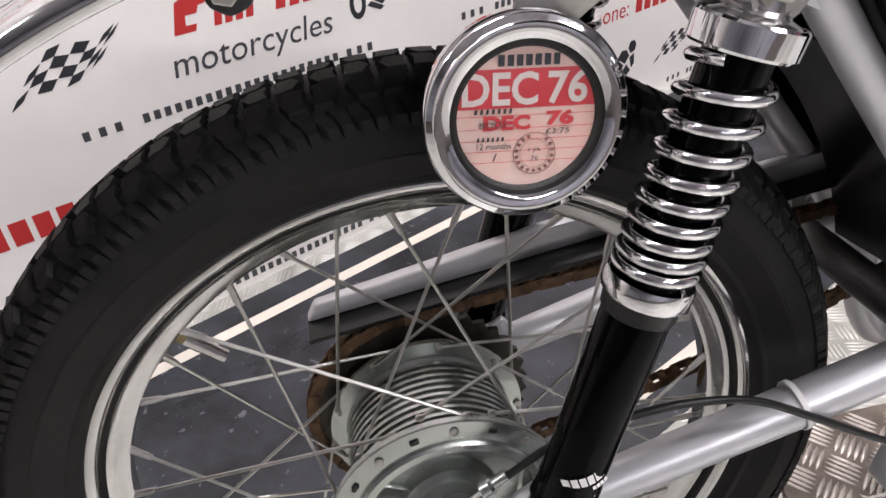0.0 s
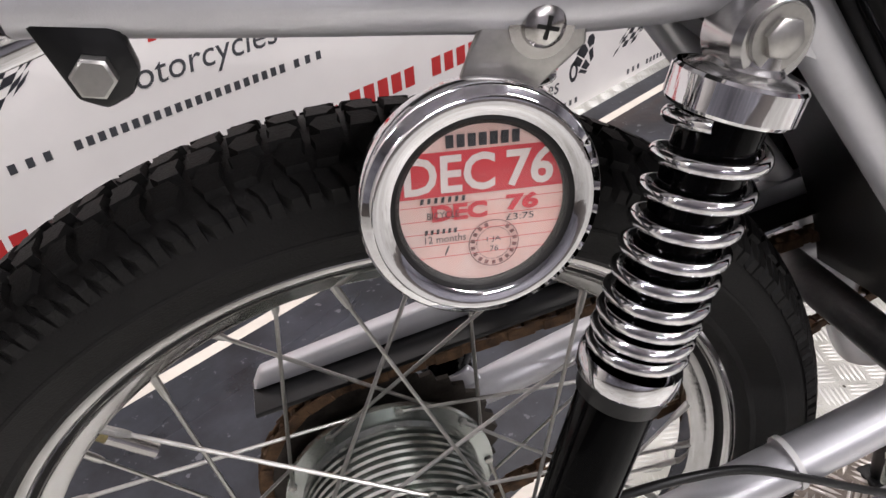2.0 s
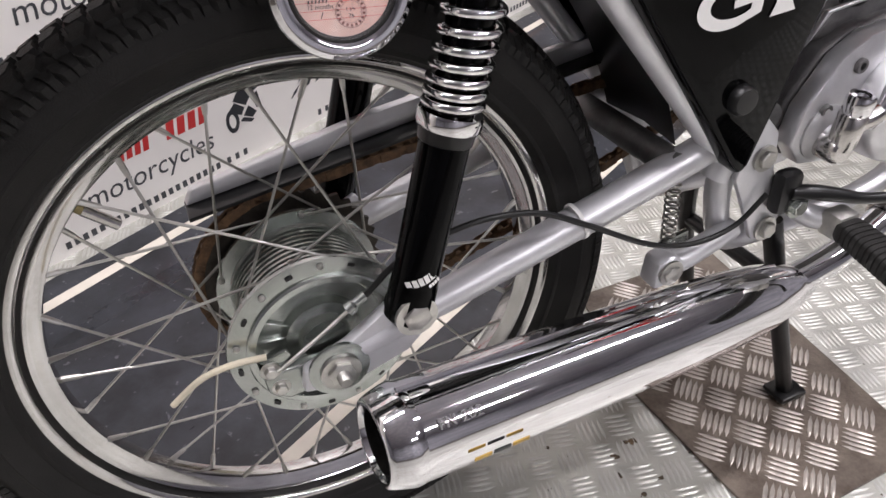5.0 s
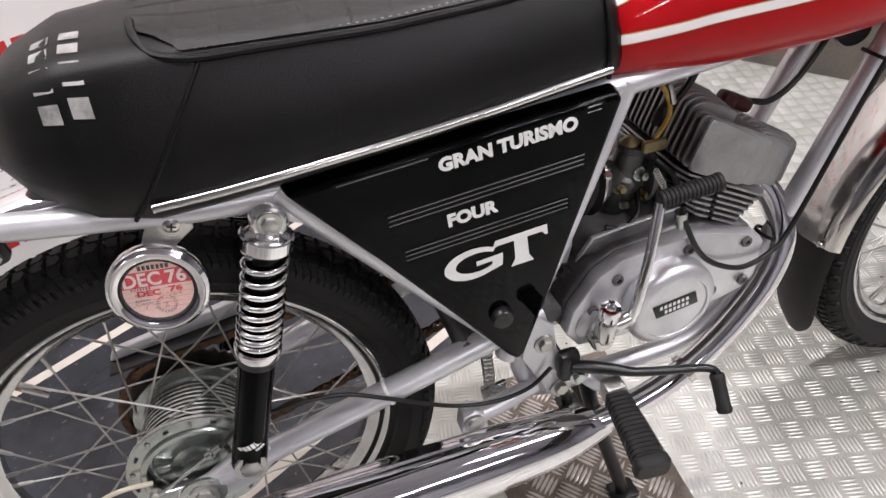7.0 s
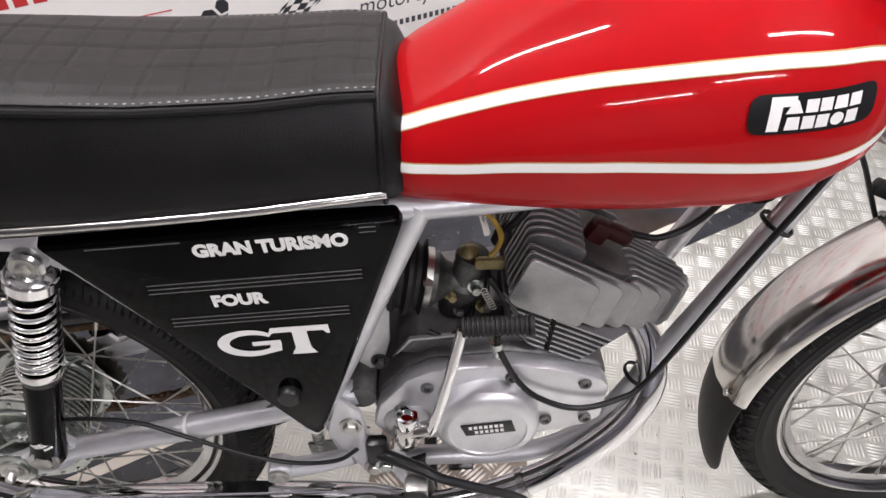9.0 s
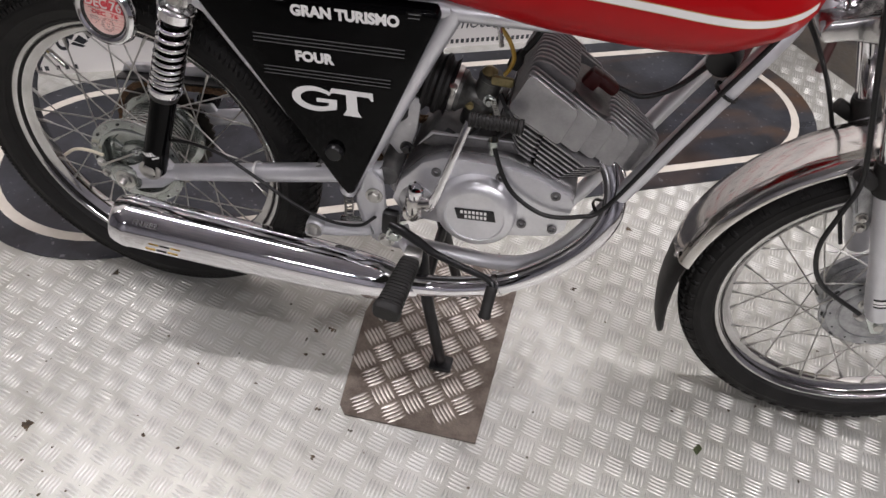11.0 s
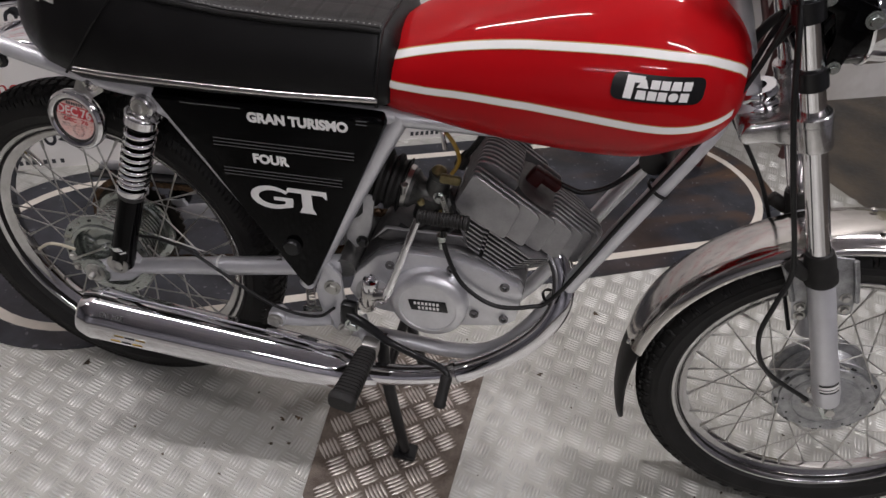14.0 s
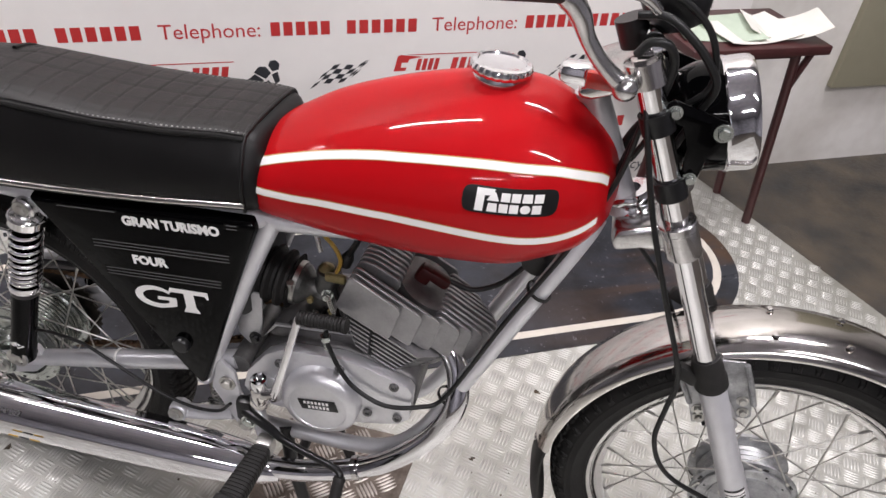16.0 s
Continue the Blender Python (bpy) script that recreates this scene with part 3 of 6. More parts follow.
# wheels
def tyre_ring(rim_r, r, w):
    prof = [(rim_r - 0.004, -w * 0.24), (rim_r + 0.004, -w * 0.285), (rim_r + 0.008, -w * 0.350), (rim_r + 0.0095, -w * 0.385), (rim_r + 0.012, -w * 0.392), (rim_r + 0.0132, -w * 0.390), (rim_r + 0.027, -w * 0.49), (rim_r + 0.028, -w * 0.499), (rim_r + 0.0295, -w * 0.499), (rim_r + 0.030, -w * 0.494), (rim_r + 0.038, -w * 0.49), (r - 0.024, -w * 0.475), (r - 0.015, -w * 0.42), (r - 0.0085, -w * 0.28), (r - 0.0062, -w * 0.14), (r - 0.0055, 0)]
    prof = prof + [(a, -b) for a, b in prof[-2::-1]] + [(rim_r - 0.006, w * 0.2), (rim_r - 0.006, -w * 0.2)]
    return lathe(prof, (0, 0, 0), (0, -1, 0), 120, closed=True), prof


def on_tread(r, w, s, a, k):
    """A point over the tread: s across from -1 to 1, a round the wheel, k above the surface."""
    rr = r - 0.0012 - 0.0165 * abs(s) ** 2.5 + k
    return Vector((rr * math.cos(a), s * w * 0.485, rr * math.sin(a)))


def tread_blocks(r, w, rows, count, bm):
    """Raised rubber blocks, each one split by a cross-shaped cut: rows of (centre across, half width, half length, skew, shift)."""
    for s0, hw, hl, skew, shift, times in rows:
        n = count * times
        halves = (((-1, -0.95), (0, -1.3), (1, -0.95), (1, -0.10), (0.15, -0.22), (-1, -0.10)), ((-1, 0.10), (-0.15, 0.22), (1, 0.10), (1, 0.95), (0, 1.3), (-1, 0.95)))
        for i in range(n):
            a0 = 2 * math.pi * (i + shift) / n
            for poly in halves:
                cs, ca = sum(p[0] for p in poly) / 6, sum(p[1] for p in poly) / 6
                low, top = [], []
                for p, q in poly:
                    for lst, k, sh in ((low, -0.0060, 1.04), (top, 0.0, 0.90)):
                        ds, da = hw * (cs + (p - cs) * sh), hl * (ca + (q - ca) * sh)
                        lst.append(bm.verts.new(on_tread(r, w, s0 + ds, a0 + da + skew * ds, k)))
                bm.faces.new(top)
                for j in range(6):
                    bm.faces.new((low[j], low[(j + 1) % 6], top[(j + 1) % 6], top[j]))
    return bm


def rim_ring(R, w):
    """Rolled lip, a narrow ledge, then the dropped well in the middle."""
    prof = [(R, -w + 0.001), (R + 0.0016, -w - 0.0010), (R + 0.0012, -w - 0.0028), (R - 0.0008, -w - 0.0036), (R - 0.0032, -w - 0.0030), (R - 0.0052, -w - 0.0010)]
    prof += [(R - 0.0072, -w + 0.0015), (R - 0.0095, -w + 0.0060), (R - 0.0145, -w + 0.0090), (R - 0.0200, -w + 0.0115), (R - 0.0228, -w * 0.34), (R - 0.0238, 0)]
    prof = prof + [(a, -b) for a, b in prof[-2::-1]] + [(R - 0.006, w * 0.7), (R - 0.014, 0), (R - 0.006, -w * 0.7)]
    return lathe(prof, (0, 0, 0), (0, -1, 0), 120, closed=True)


def spoke_mesh(flange_r, flange_y, rim_r, rim_y, sweep):
    a = Vector((flange_r, flange_y, 0))
    b = Vector((rim_r * math.cos(sweep), rim_y, rim_r * math.sin(sweep)))
    bm = tube([a, b], 0.00125, 6, 1)
    d = (b - a).normalized()
    tube([b - d * 0.016, b - d * 0.012, b - d * 0.002, b + d * 0.004], [0.0018, 0.0022, 0.0024, 0.0036], 8, 1, bm=bm)
    lathe([(0, -0.0015), (0.0028, -0.001), (0.0028, 0.001), (0, 0.0015)], a, (0, -1, 0), 8, bm=bm)
    return shade(to_mesh("spoke", bm, STEEL))


def wheel(name, label, centre, turn, hub_bm, hub_mat, r, w, R, rim_w, fl_r, fl_y, rows, count, yaw=0.0):
    m = Matrix.Translation(centre) @ Matrix.Rotation(yaw, 4, "Z") @ Matrix.Rotation(turn, 4, "Y")
    hub = part(name, hub_bm, hub_mat, bike, label, m)
    ring, _ = tyre_ring(R - 0.004, r, w)
    part("tyre", ring, RUBBER, hub, "black treaded rubber tyre", sharp=35)
    tr = part("tread", tread_blocks(r, w, rows, count, bmesh.new()), RUBBER, hub, sharp=30)
    tagged(tr, kind="stuff")
    part("rim", rim_ring(R, rim_w), RIM_CHROME, hub, "chrome steel rim")
    k = 0
    for side in (-1, 1):
        for lead in (-1, 1):
            me = spoke_mesh(fl_r, side * fl_y + lead * side * 0.0025, R - 0.021, side * 0.005, lead * radians(58))
            for i in range(9):
                part("spoke", me, None, hub, "", Matrix.Rotation(-(2 * math.pi * i / 9 + k * radians(10) + (radians(6) if lead > 0 else 0)), 4, "Y"))
            k += 1
    return hub


REAR = V(0, 0, 0.2895)
TREAD_ROWS = [(-0.90, 0.105, 0.024, 0.10, 0.0, 2), (-0.56, 0.175, 0.042, 0.0, 0.25, 1), (-0.19, 0.175, 0.042, 0.0, 0.75, 1), (0.19, 0.175, 0.042, 0.0, 0.25, 1), (0.56, 0.175, 0.042, 0.0, 0.75, 1), (0.90, 0.105, 0.024, -0.10, 0.0, 2)]
hub_bm = lathe([(0.010, -0.036), (0.0575, -0.036), (0.0610, -0.052), (0.070, -0.0515), (0.0775, -0.050), (0.0782, -0.0475), (0.0775, -0.0445), (0.066, -0.043), (0.0615, -0.038)] + [(0.0580 + (0.0036 if j in (1, 2) else 0.0), -0.033 + i * 0.0062 + (0.0, 0.0004, 0.0030, 0.0034)[j]) for i in range(10) for j in range(4)] + [(0.0615, 0.031), (0.0725, 0.033), (0.0725, 0.037), (0.055, 0.041), (0.010, 0.043)], (0, 0, 0), (0, 1, 0), 64)
rear = wheel("rear_wheel", "zinc drum hub of the spoked rear wheel", REAR, 0.35, hub_bm, ZINC, 0.2885, 0.080, 0.2248, 0.0205, 0.069, 0.034, TREAD_ROWS, 52, -0.015)
# valve, fixed in the rim
va = radians(135.5)
vd = Vector((math.cos(va), 0, math.sin(va)))
vb = tube([REAR + vd * 0.212, REAR + vd * 0.197], 0.0042, 10, 1)
part("valve_stem", vb, BRASS, bike, "brown brass valve stem")
part("valve_cap", tube([REAR + vd * 0.197, REAR + vd * 0.170], [0.0046, 0.0042], 10, 1), CHROME_WORN, bike, "bright metal valve cap")
# brake plate inside the drum, with its arm, bolts and cable stop
bp = lathe([(0, 0), (0.0565, 0), (0.0565, 0.003), (0.0515, 0.003), (0.0495, 0.001), (0.034, 0.0015), (0.031, 0.009), (0.022, 0.010), (0.020, 0.018), (0, 0.018)], REAR + V(0, -0.0365, 0), (0, -1, 0), 48)
plate_part = part("brake_plate", bp, ZINC, bike, "dull zinc rear brake plate")
part("drum_rim", lathe([(0.0575, -0.002), (0.0635, -0.002), (0.0640, 0.0015), (0.0625, 0.0030), (0.0575, 0.0030)], REAR + V(0, -0.052, 0), (0, -1, 0), 64, closed=True), ZINC, bike)
for i in range(5):
    a = radians(150 + i * 22)
    rib = box((0.040, 0, 0), (0.034, 0.0035, 0.0026), 0.001, segs=1)
    part("plate_rib", moved(rib, Matrix.Translation(REAR + V(0, -0.0395, 0)) @ Matrix.Rotation(-a, 4, "Y")), ZINC, bike)
arm = prism([(-0.055, 0.268), (-0.040, 0.256), (0.012, 0.262), (0.028, 0.292), (-0.005, 0.286), (-0.040, 0.288), (-0.056, 0.285)], -0.070, -0.058, 0.003)
part("brake_arm", arm, ZINC, bike, "zinc brake torque arm")
for bx, bz in ((-0.045, 0.272), (-0.018, 0.266), (-0.050, 0.292)):
    part("bolt", bolt((bx, -0.069, bz), (0, -1, 0), 0.0052, 0.006), STEEL, bike)
part("brake_rod", tube([(-0.045, -0.074, 0.292), (-0.005, -0.074, 0.316), (0.022, -0.074, 0.334)], 0.0016, 8, 4), STEEL, bike)
part("cable_stop", lathe([(0, 0), (0.006, 0), (0.006, 0.006), (0.004, 0.008), (0.004, 0.018), (0, 0.018)], (0.016, -0.074, 0.331), (0.86, 0, 0.5), 12), ZINC, bike)
part("overflow_tube", tube([(-0.05, -0.062, 0.300), (-0.075, -0.062, 0.303), (-0.10, -0.06, 0.297), (-0.125, -0.055, 0.276)], 0.0026, 8, 5), CREAM, bike, "yellowed clear plastic tube")
for i in range(18):
    a = 2 * math.pi * i / 18 + 0.1
    if i % 2:
        slot = box((0.0712, -0.0517, 0), (0.0036, 0.0010, 0.0060), 0.0012, segs=1)
        part("spoke_slot", moved(slot, Matrix.Translation(REAR) @ Matrix.Rotation(-a, 4, "Y")), BLACK_PAINT, bike, "dark slot in the flange")
    else:
        head = lathe([(0, 0), (0.0030, 0), (0.0028, 0.0012), (0.0014, 0.0020), (0, 0.0021)], REAR + V(0.0715 * math.cos(a), -0.0512, 0.0715 * math.sin(a)), (0, -1, 0), 10)
        part("spoke_head", head, STEEL, bike)

# chain and sprocket on the far side
SPROCKET = mat("dark_steel", (0.075, 0.065, 0.055), 0.45, 0.7, 0.3, 60, bump=0.3, bump_scale=400)
spr = bmesh.new()
n_t = 38
outer = [(REAR.x + (0.084 if i % 2 else 0.079) * math.cos(math.pi * i / n_t), REAR.z + (0.084 if i % 2 else 0.079) * math.sin(math.pi * i / n_t)) for i in range(2 * n_t)]
spr = prism(outer, 0.052, 0.056)
part("sprocket", spr, SPROCKET, bike, "dark rear sprocket")


def chain_path():
    fr, fc, rc = 0.028, V(0.452, 0.054, 0.385), V(0, 0.054, REAR.z)
    d = (fc - rc).normalized()
    nrm = V(-d.z, 0, d.x)
    pts = []
    for i in range(24):
        a = math.pi * i / 23
        pts.append(rc + 0.084 * (nrm * math.cos(a) - d * math.sin(a)))
    low_a, low_b = rc - nrm * 0.084, fc - nrm * fr
    pts += [low_a.lerp(low_b, t) + V(0, 0, -0.012 * math.sin(math.pi * t)) for t in np.linspace(0.04, 0.96, 24)]
    for i in range(12):
        a = math.pi * i / 11
        pts.append(fc + fr * (-nrm * math.cos(a) + d * math.sin(a)))
    up_a, up_b = fc + nrm * fr, rc + nrm * 0.084
    pts += [up_a.lerp(up_b, t) for t in np.linspace(0.04, 0.96, 24)]
    return pts


def chain():
    pts = chain_path()
    bm = bmesh.new()
    step, acc, last = 0.0127, 0.0, pts[0]
    marks = [pts[0]]
    for p in pts[1:] + pts[:1]:
        seg = (p - last).length
        while acc + seg >= step:
            last = last.lerp(p, (step - acc) / seg)
            seg = (p - last).length
            marks.append(last.copy())
            acc = 0.0
        acc += seg
        last = p
    for i, (a, b) in enumerate(zip(marks, marks[1:])):
        d = (b - a).normalized()
        q = d.to_track_quat("X", "Z").to_matrix().to_4x4()
        off = 0.0052 if i % 2 else 0.0036
        for s in (-1, 1):
            box((a + b) / 2 + V(0, s * off, 0), (0.0195, 0.0016, 0.0092), 0.002, q, bm, 1)
        lathe([(0.0038, -0.0035), (0.0038, 0.0035)], a, (0, 1, 0), 8, bm=bm)
    return bm


part("drive_chain", chain(), RUST, bike, "rusty drive chain")
part("chain_guard", prism([(-0.075, 0.372), (-0.068, 0.386), (0.10, 0.418), (0.33, 0.445), (0.332, 0.428), (0.10, 0.396)], 0.066, 0.078, 0.003), SILVER, bike, "silver painted chain guard")
part("chain_guard_lip", prism([(-0.075, 0.372), (0.10, 0.396), (0.332, 0.428), (0.332, 0.426), (0.10, 0.392), (-0.075, 0.368)], 0.046, 0.078, 0.001), BLACK_PAINT, bike)


# swinging arm
def swingarm(s):
    y = s * 0.077
    part("swing_arm", tube([(0.02, y, 0.296), (0.10, y, 0.318), (0.22, y, 0.350), (0.34, y * 0.95, 0.380), (0.405, y * 0.85, 0.394)], [0.011, 0.0135, 0.0145, 0.0145, 0.0145], 16, 5), SILVER, bike, "silver painted swinging arm")
    part("dropout", prism([(-0.030, 0.272), (0.006, 0.264), (0.058, 0.280), (0.090, 0.310), (0.072, 0.338), (0.050, 0.332), (0.010, 0.306), (-0.026, 0.292)], min(y - 0.004, y + 0.004) - (0.004 if s < 0 else 0), max(y - 0.004, y + 0.004), 0.0025), SILVER, bike, "silver axle plate of the swinging arm")
    cam_plate = lathe([(0.006, 0), (0.0245, 0), (0.0245, 0.003), (0.022, 0.004), (0.006, 0.004)], REAR + V(0, y + s * 0.0068, -0.003), (0, s, 0), 36)
    part("chain_adjuster", cam_plate, ZINC, bike, "zinc snail cam chain adjuster")
    nut = bolt(REAR + V(0, y + s * 0.011, -0.003), (0, s, 0), 0.0110, 0.007)
    lathe([(0, 0), (0.0055, 0), (0.0055, 0.014), (0.004, 0.016), (0, 0.016)], REAR + V(0, y + s * 0.011, -0.003), (0, s, 0), 16, bm=nut)
    part("axle_nut", nut, STEEL, bike)


# silver paint darkened in its colour, for the shade between the arms
SHADED_TUBE = mat("shaded_silver_paint", (0.16, 0.158, 0.155), 0.48, 0.4, 0.25, 40, bump=0.2, bump_scale=500)
sym(swingarm)
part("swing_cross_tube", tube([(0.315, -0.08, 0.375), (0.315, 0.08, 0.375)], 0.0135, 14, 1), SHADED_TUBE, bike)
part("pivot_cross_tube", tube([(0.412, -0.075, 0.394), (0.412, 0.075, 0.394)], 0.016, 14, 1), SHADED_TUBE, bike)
part("cable_tie", lathe([(0.0152, -0.0018), (0.0162, -0.0018), (0.0162, 0.0018), (0.0152, 0.0018)], (0.217, -0.077, 0.350), (0.96, 0, 0.26), 20, closed=True), WHITE, bike, "white plastic cable tie")
part("brake_cable", tube([(0.030, -0.074, 0.338), (0.06, -0.085, 0.372), (0.10, -0.092, 0.388), (0.135, -0.094, 0.390), (0.174, -0.093, 0.380), (0.217, -0.0945, 0.356), (0.283, -0.094, 0.315), (0.335, -0.094, 0.299), (0.379, -0.095, 0.305), (0.404, -0.10, 0.334)], 0.0025, 10, 6), CABLE, bike, "black brake cable")


# shock absorbers
BAR_ALLOY = mat("polished_casting", (0.66, 0.65, 0.645), 0.20, 0.95, 0.15, 50, bump=0.06, bump_scale=160)


def shock(s):
    top, bot = V(0.140, s * 0.088, 0.613), V(0.059, s * 0.094, 0.334)
    d = (bot - top).normalized()
    L = (bot - top).length
    body = lathe([(0.0, 0.020), (0.0155, 0.020), (0.0155, 0.140), (0.0178, 0.150), (0.0178, L - 0.024), (0.0185, L - 0.020), (0.0185, L + 0.008), (0.013, L + 0.014), (0, L + 0.014)], top, d, 28)
    sh = part("shock_absorber", body, BLACK, bike, "black shock absorber with an exposed chrome spring")
    part("top_cap", lathe([(0.0205, 0.0150), (0.0212, 0.0135), (0.0228, 0.0135), (0.0238, 0.0147), (0.0238, 0.0255), (0.0230, 0.0268), (0.0195, 0.0268), (0.0195, 0.0160)], top, d, 40, closed=True), CHROME, sh, "chrome spring retainer", sharp=25)
    eye = part("top_eye", lathe([(0, -0.011), (0.0135, -0.011), (0.0160, -0.0085), (0.0165, -0.004), (0.0165, 0.004), (0.0160, 0.0085), (0.0135, 0.011), (0, 0.011)], top, (0, 1, 0), 32), BAR_ALLOY, sh, "alloy top eye", sharp=30)
    part("eye_foot", lathe([(0.0, 0.004), (0.0128, 0.004), (0.0132, 0.0090), (0.0148, 0.0112), (0.0190, 0.0130), (0.0206, 0.0146), (0.0206, 0.0175), (0, 0.0175)], top, d, 36), BAR_ALLOY, eye, sharp=25)
    part("top_bolt", bolt(top + V(0, s * 0.0105, 0.002), (0, s, 0), 0.0074, 0.005), STEEL, sh)
    part("lower_eye", lathe([(0, -0.012), (0.017, -0.012), (0.017, 0.010), (0, 0.010)], bot, (0, 1, 0), 24), BLACK, sh)
    part("lower_bolt", bolt(bot + V(0, s * 0.0125, 0), (0, s, 0), 0.0112, 0.007), STEEL, sh)
    u = d.orthogonal().normalized()
    w = d.cross(u)
    turns, pts = 9.6, []
    n = 230
    for i in range(n + 1):
        t = i / n
        h = 0.030 + 0.105 * (0.60 * t + 0.40 * (1 - (1 - t) ** 2))
        a = 2 * math.pi * turns * t
        pts.append(top + d * h + 0.0188 * (u * math.cos(a) + w * math.sin(a)))
    part("spring", tube(pts, 0.0031, 10, 1), CHROME, sh, "chrome coil spring")
    part("collar", lathe([(0.0155, 0.1365), (0.0218, 0.1365), (0.0226, 0.1385), (0.0226, 0.1455), (0.0216, 0.1475), (0.0155, 0.1480)], top, d, 32, closed=True), CHROME, sh)
    part("lower_boot", lathe([(0.0165, 0.148), (0.0200, 0.148), (0.0192, 0.157), (0.0165, 0.159)], top, d, 28, closed=True), BLACK_PAINT, sh)
    if s < 0:
        q = Matrix.Translation(top + d * 0.260 + V(0, -0.0181, 0)) @ Matrix(((1, 0, 0, 0), (0, 0, -1, 0), (0, 1, 0, 0), (0, 0, 0, 1))) @ Matrix.Rotation(-math.atan2(d.x, -d.z), 4, "Z")
        mark = merge(bars(-0.0135, 0.0135, 0.0075, 6, 0.2), bars(0.001, 0.011, 0.003, 4, 0.2, 0, -0.005))
        for v in mark.verts:
            v.co.z = 0.0003 - v.co.x**2 / 0.034
        part("maker_mark", moved(mark, q), WHITE, sh, "white printed mark")


sym(shock)


# licence disc in its round holder
def disc_holder():
    c = V(0.0378, -0.094, 0.5735)
    face = V(-0.06, -1.0, 0.10).normalized()
    side = face.cross(V(0, 0, 1)).normalized() * -1
    up = face.cross(side) * -1
    if up.z < 0:
        up = -up
    q = Matrix(((side.x, up.x, face.x, c.x), (side.y, up.y, face.y, c.y), (side.z, up.z, face.z, c.z), (0, 0, 0, 1)))
    if side.x < 0:
        q = q @ Matrix.Rotation(math.pi, 4, "Z")
    q = q @ Matrix.Rotation(radians(-4), 4, "Z") @ Matrix.Scale(1.09, 4)
    R = 0.0385
    ring = lathe([(0, -0.0006), (R - 0.010, -0.0006), (R - 0.010, 0.001), (R - 0.0095, 0.0035), (R - 0.0070, 0.0052), (R - 0.0040, 0.0050), (R - 0.0030, 0.0036), (R - 0.0012, 0.0030), (R, 0.0012), (R, -0.006), (R - 0.003, -0.010), (R - 0.012, -0.012), (0, -0.012)], (0, 0, 0), (0, 0, 1), 72)
    h = part("disc_holder", ring, CHROME, bike, "round chrome licence disc holder", q)
    part("gasket", lathe([(R - 0.0125, 0.0), (R - 0.0092, 0.0), (R - 0.0092, 0.0022), (R - 0.011, 0.0026), (R - 0.0125, 0.0014)], (0, 0, 0), (0, 0, 1), 64, closed=True), RUBBER_GRIP, h, "black rubber gasket")
    r = R - 0.0115
    pap = lathe([(0, 0.0002), (r, 0.0002), (r, 0.0006), (0, 0.0006)], (0, 0, 0), (0, 0, 1), 64)
    part("paper_disc", pap, DISC_PAPER, h, "pale pink printed paper disc")

    def ink(name, bm, material, z=0.0010):
        part(name, moved(bm, Matrix.Translation((0, 0, z))), material, h)

    # red band across the upper part, clipped to the disc
    bm = bmesh.new()
    lo, hi = 0.0040, 0.0182
    xs = lambda y: math.sqrt(max(r * r - y * y, 0)) * 0.985  # noqa: E731
    ys = np.linspace(lo, hi, 8)
    bm.faces.new([bm.verts.new((-xs(y), y, 0)) for y in ys] + [bm.verts.new((xs(y), y, 0)) for y in ys[::-1]])
    ink("red_band", bm, DISC_RED, 0.0008)
    ink("serial_bars", bars(-0.011, 0.0125, 0.0040, 7, 0.3, 0, 0.0192), INK_BLACK)
    ink("month_letters", fit_x(letters("DEC", 0.012, 0, offset=0.0003), -0.0240, 0.0040, 0.0050, 0.0172), DISC_PALE)
    ink("year_numbers", fit_x(letters("76", 0.012, 0, offset=0.0003), 0.0075, 0.0225, 0.0050, 0.0172), DISC_PALE)
    ink("month_stamp", fit_x(letters("DEC", 0.006, 0, offset=0.0003), -0.0160, 0.0015, -0.0042, 0.0014), DISC_RED)
    ink("year_stamp", fit_x(letters("76", 0.006, 0, offset=0.0003), 0.0075, 0.0180, -0.0030, 0.0026), DISC_RED)
    ink("registration_bars", bars(-0.0195, -0.0045, 0.0018, 7, 0.55, 0.15, 0.0022), INK_BLACK, 0.0012)
    ink("class_word", fit_x(letters("BICYCLE", 0.004, 0), -0.0175, -0.0075, -0.0030, -0.0008), INK_BLACK, 0.0012)
    ink("make_bars", bars(-0.0185, -0.0075, 0.0016, 6, 0.55, 0.15, -0.0082), INK_BLACK, 0.0012)
    ink("term_words", fit_x(letters("12 months", 0.004, 0), -0.0185, -0.0055, -0.0112, -0.0088), INK_BLACK, 0.0012)
    ink("fee_numbers", fit_x(letters("£3:75", 0.004, 0), 0.0075, 0.0165, -0.0062, -0.0040), INK_BLACK, 0.0012)
    ink("slash", bars(-0.0125, -0.0120, 0.003, 1, 0.0, 0.4, -0.0158), INK_BLACK, 0.0012)
    for k, y in enumerate((0.0012, -0.0036, -0.0080, -0.0122, -0.0165)):
        ink("rule", bars(-xs(y), xs(y), 0.00022, 1, 0.0, 0, y), DISC_RED)
    ink("stamp_ring", lathe([(0.0079, 0), (0.0082, 0), (0.0082, 0.0001), (0.0079, 0.0001)], (0.0035, -0.0135, 0), (0, 0, 1), 40, closed=True), STAMP_INK, 0.0011)
    ink("stamp_ring", lathe([(0.0055, 0), (0.00565, 0), (0.00565, 0.0001), (0.0055, 0.0001)], (0.0035, -0.0135, 0), (0, 0, 1), 40, closed=True), STAMP_INK, 0.0011)
    for k in range(16):
        a = radians(20 + k * 20)
        b = moved(bars(-0.0006, 0.0006, 0.0014, 1, 0.0, 0, 0.0062), Matrix.Translation((0.0035, -0.0135, 0)) @ Matrix.Rotation(a, 4, "Z"))
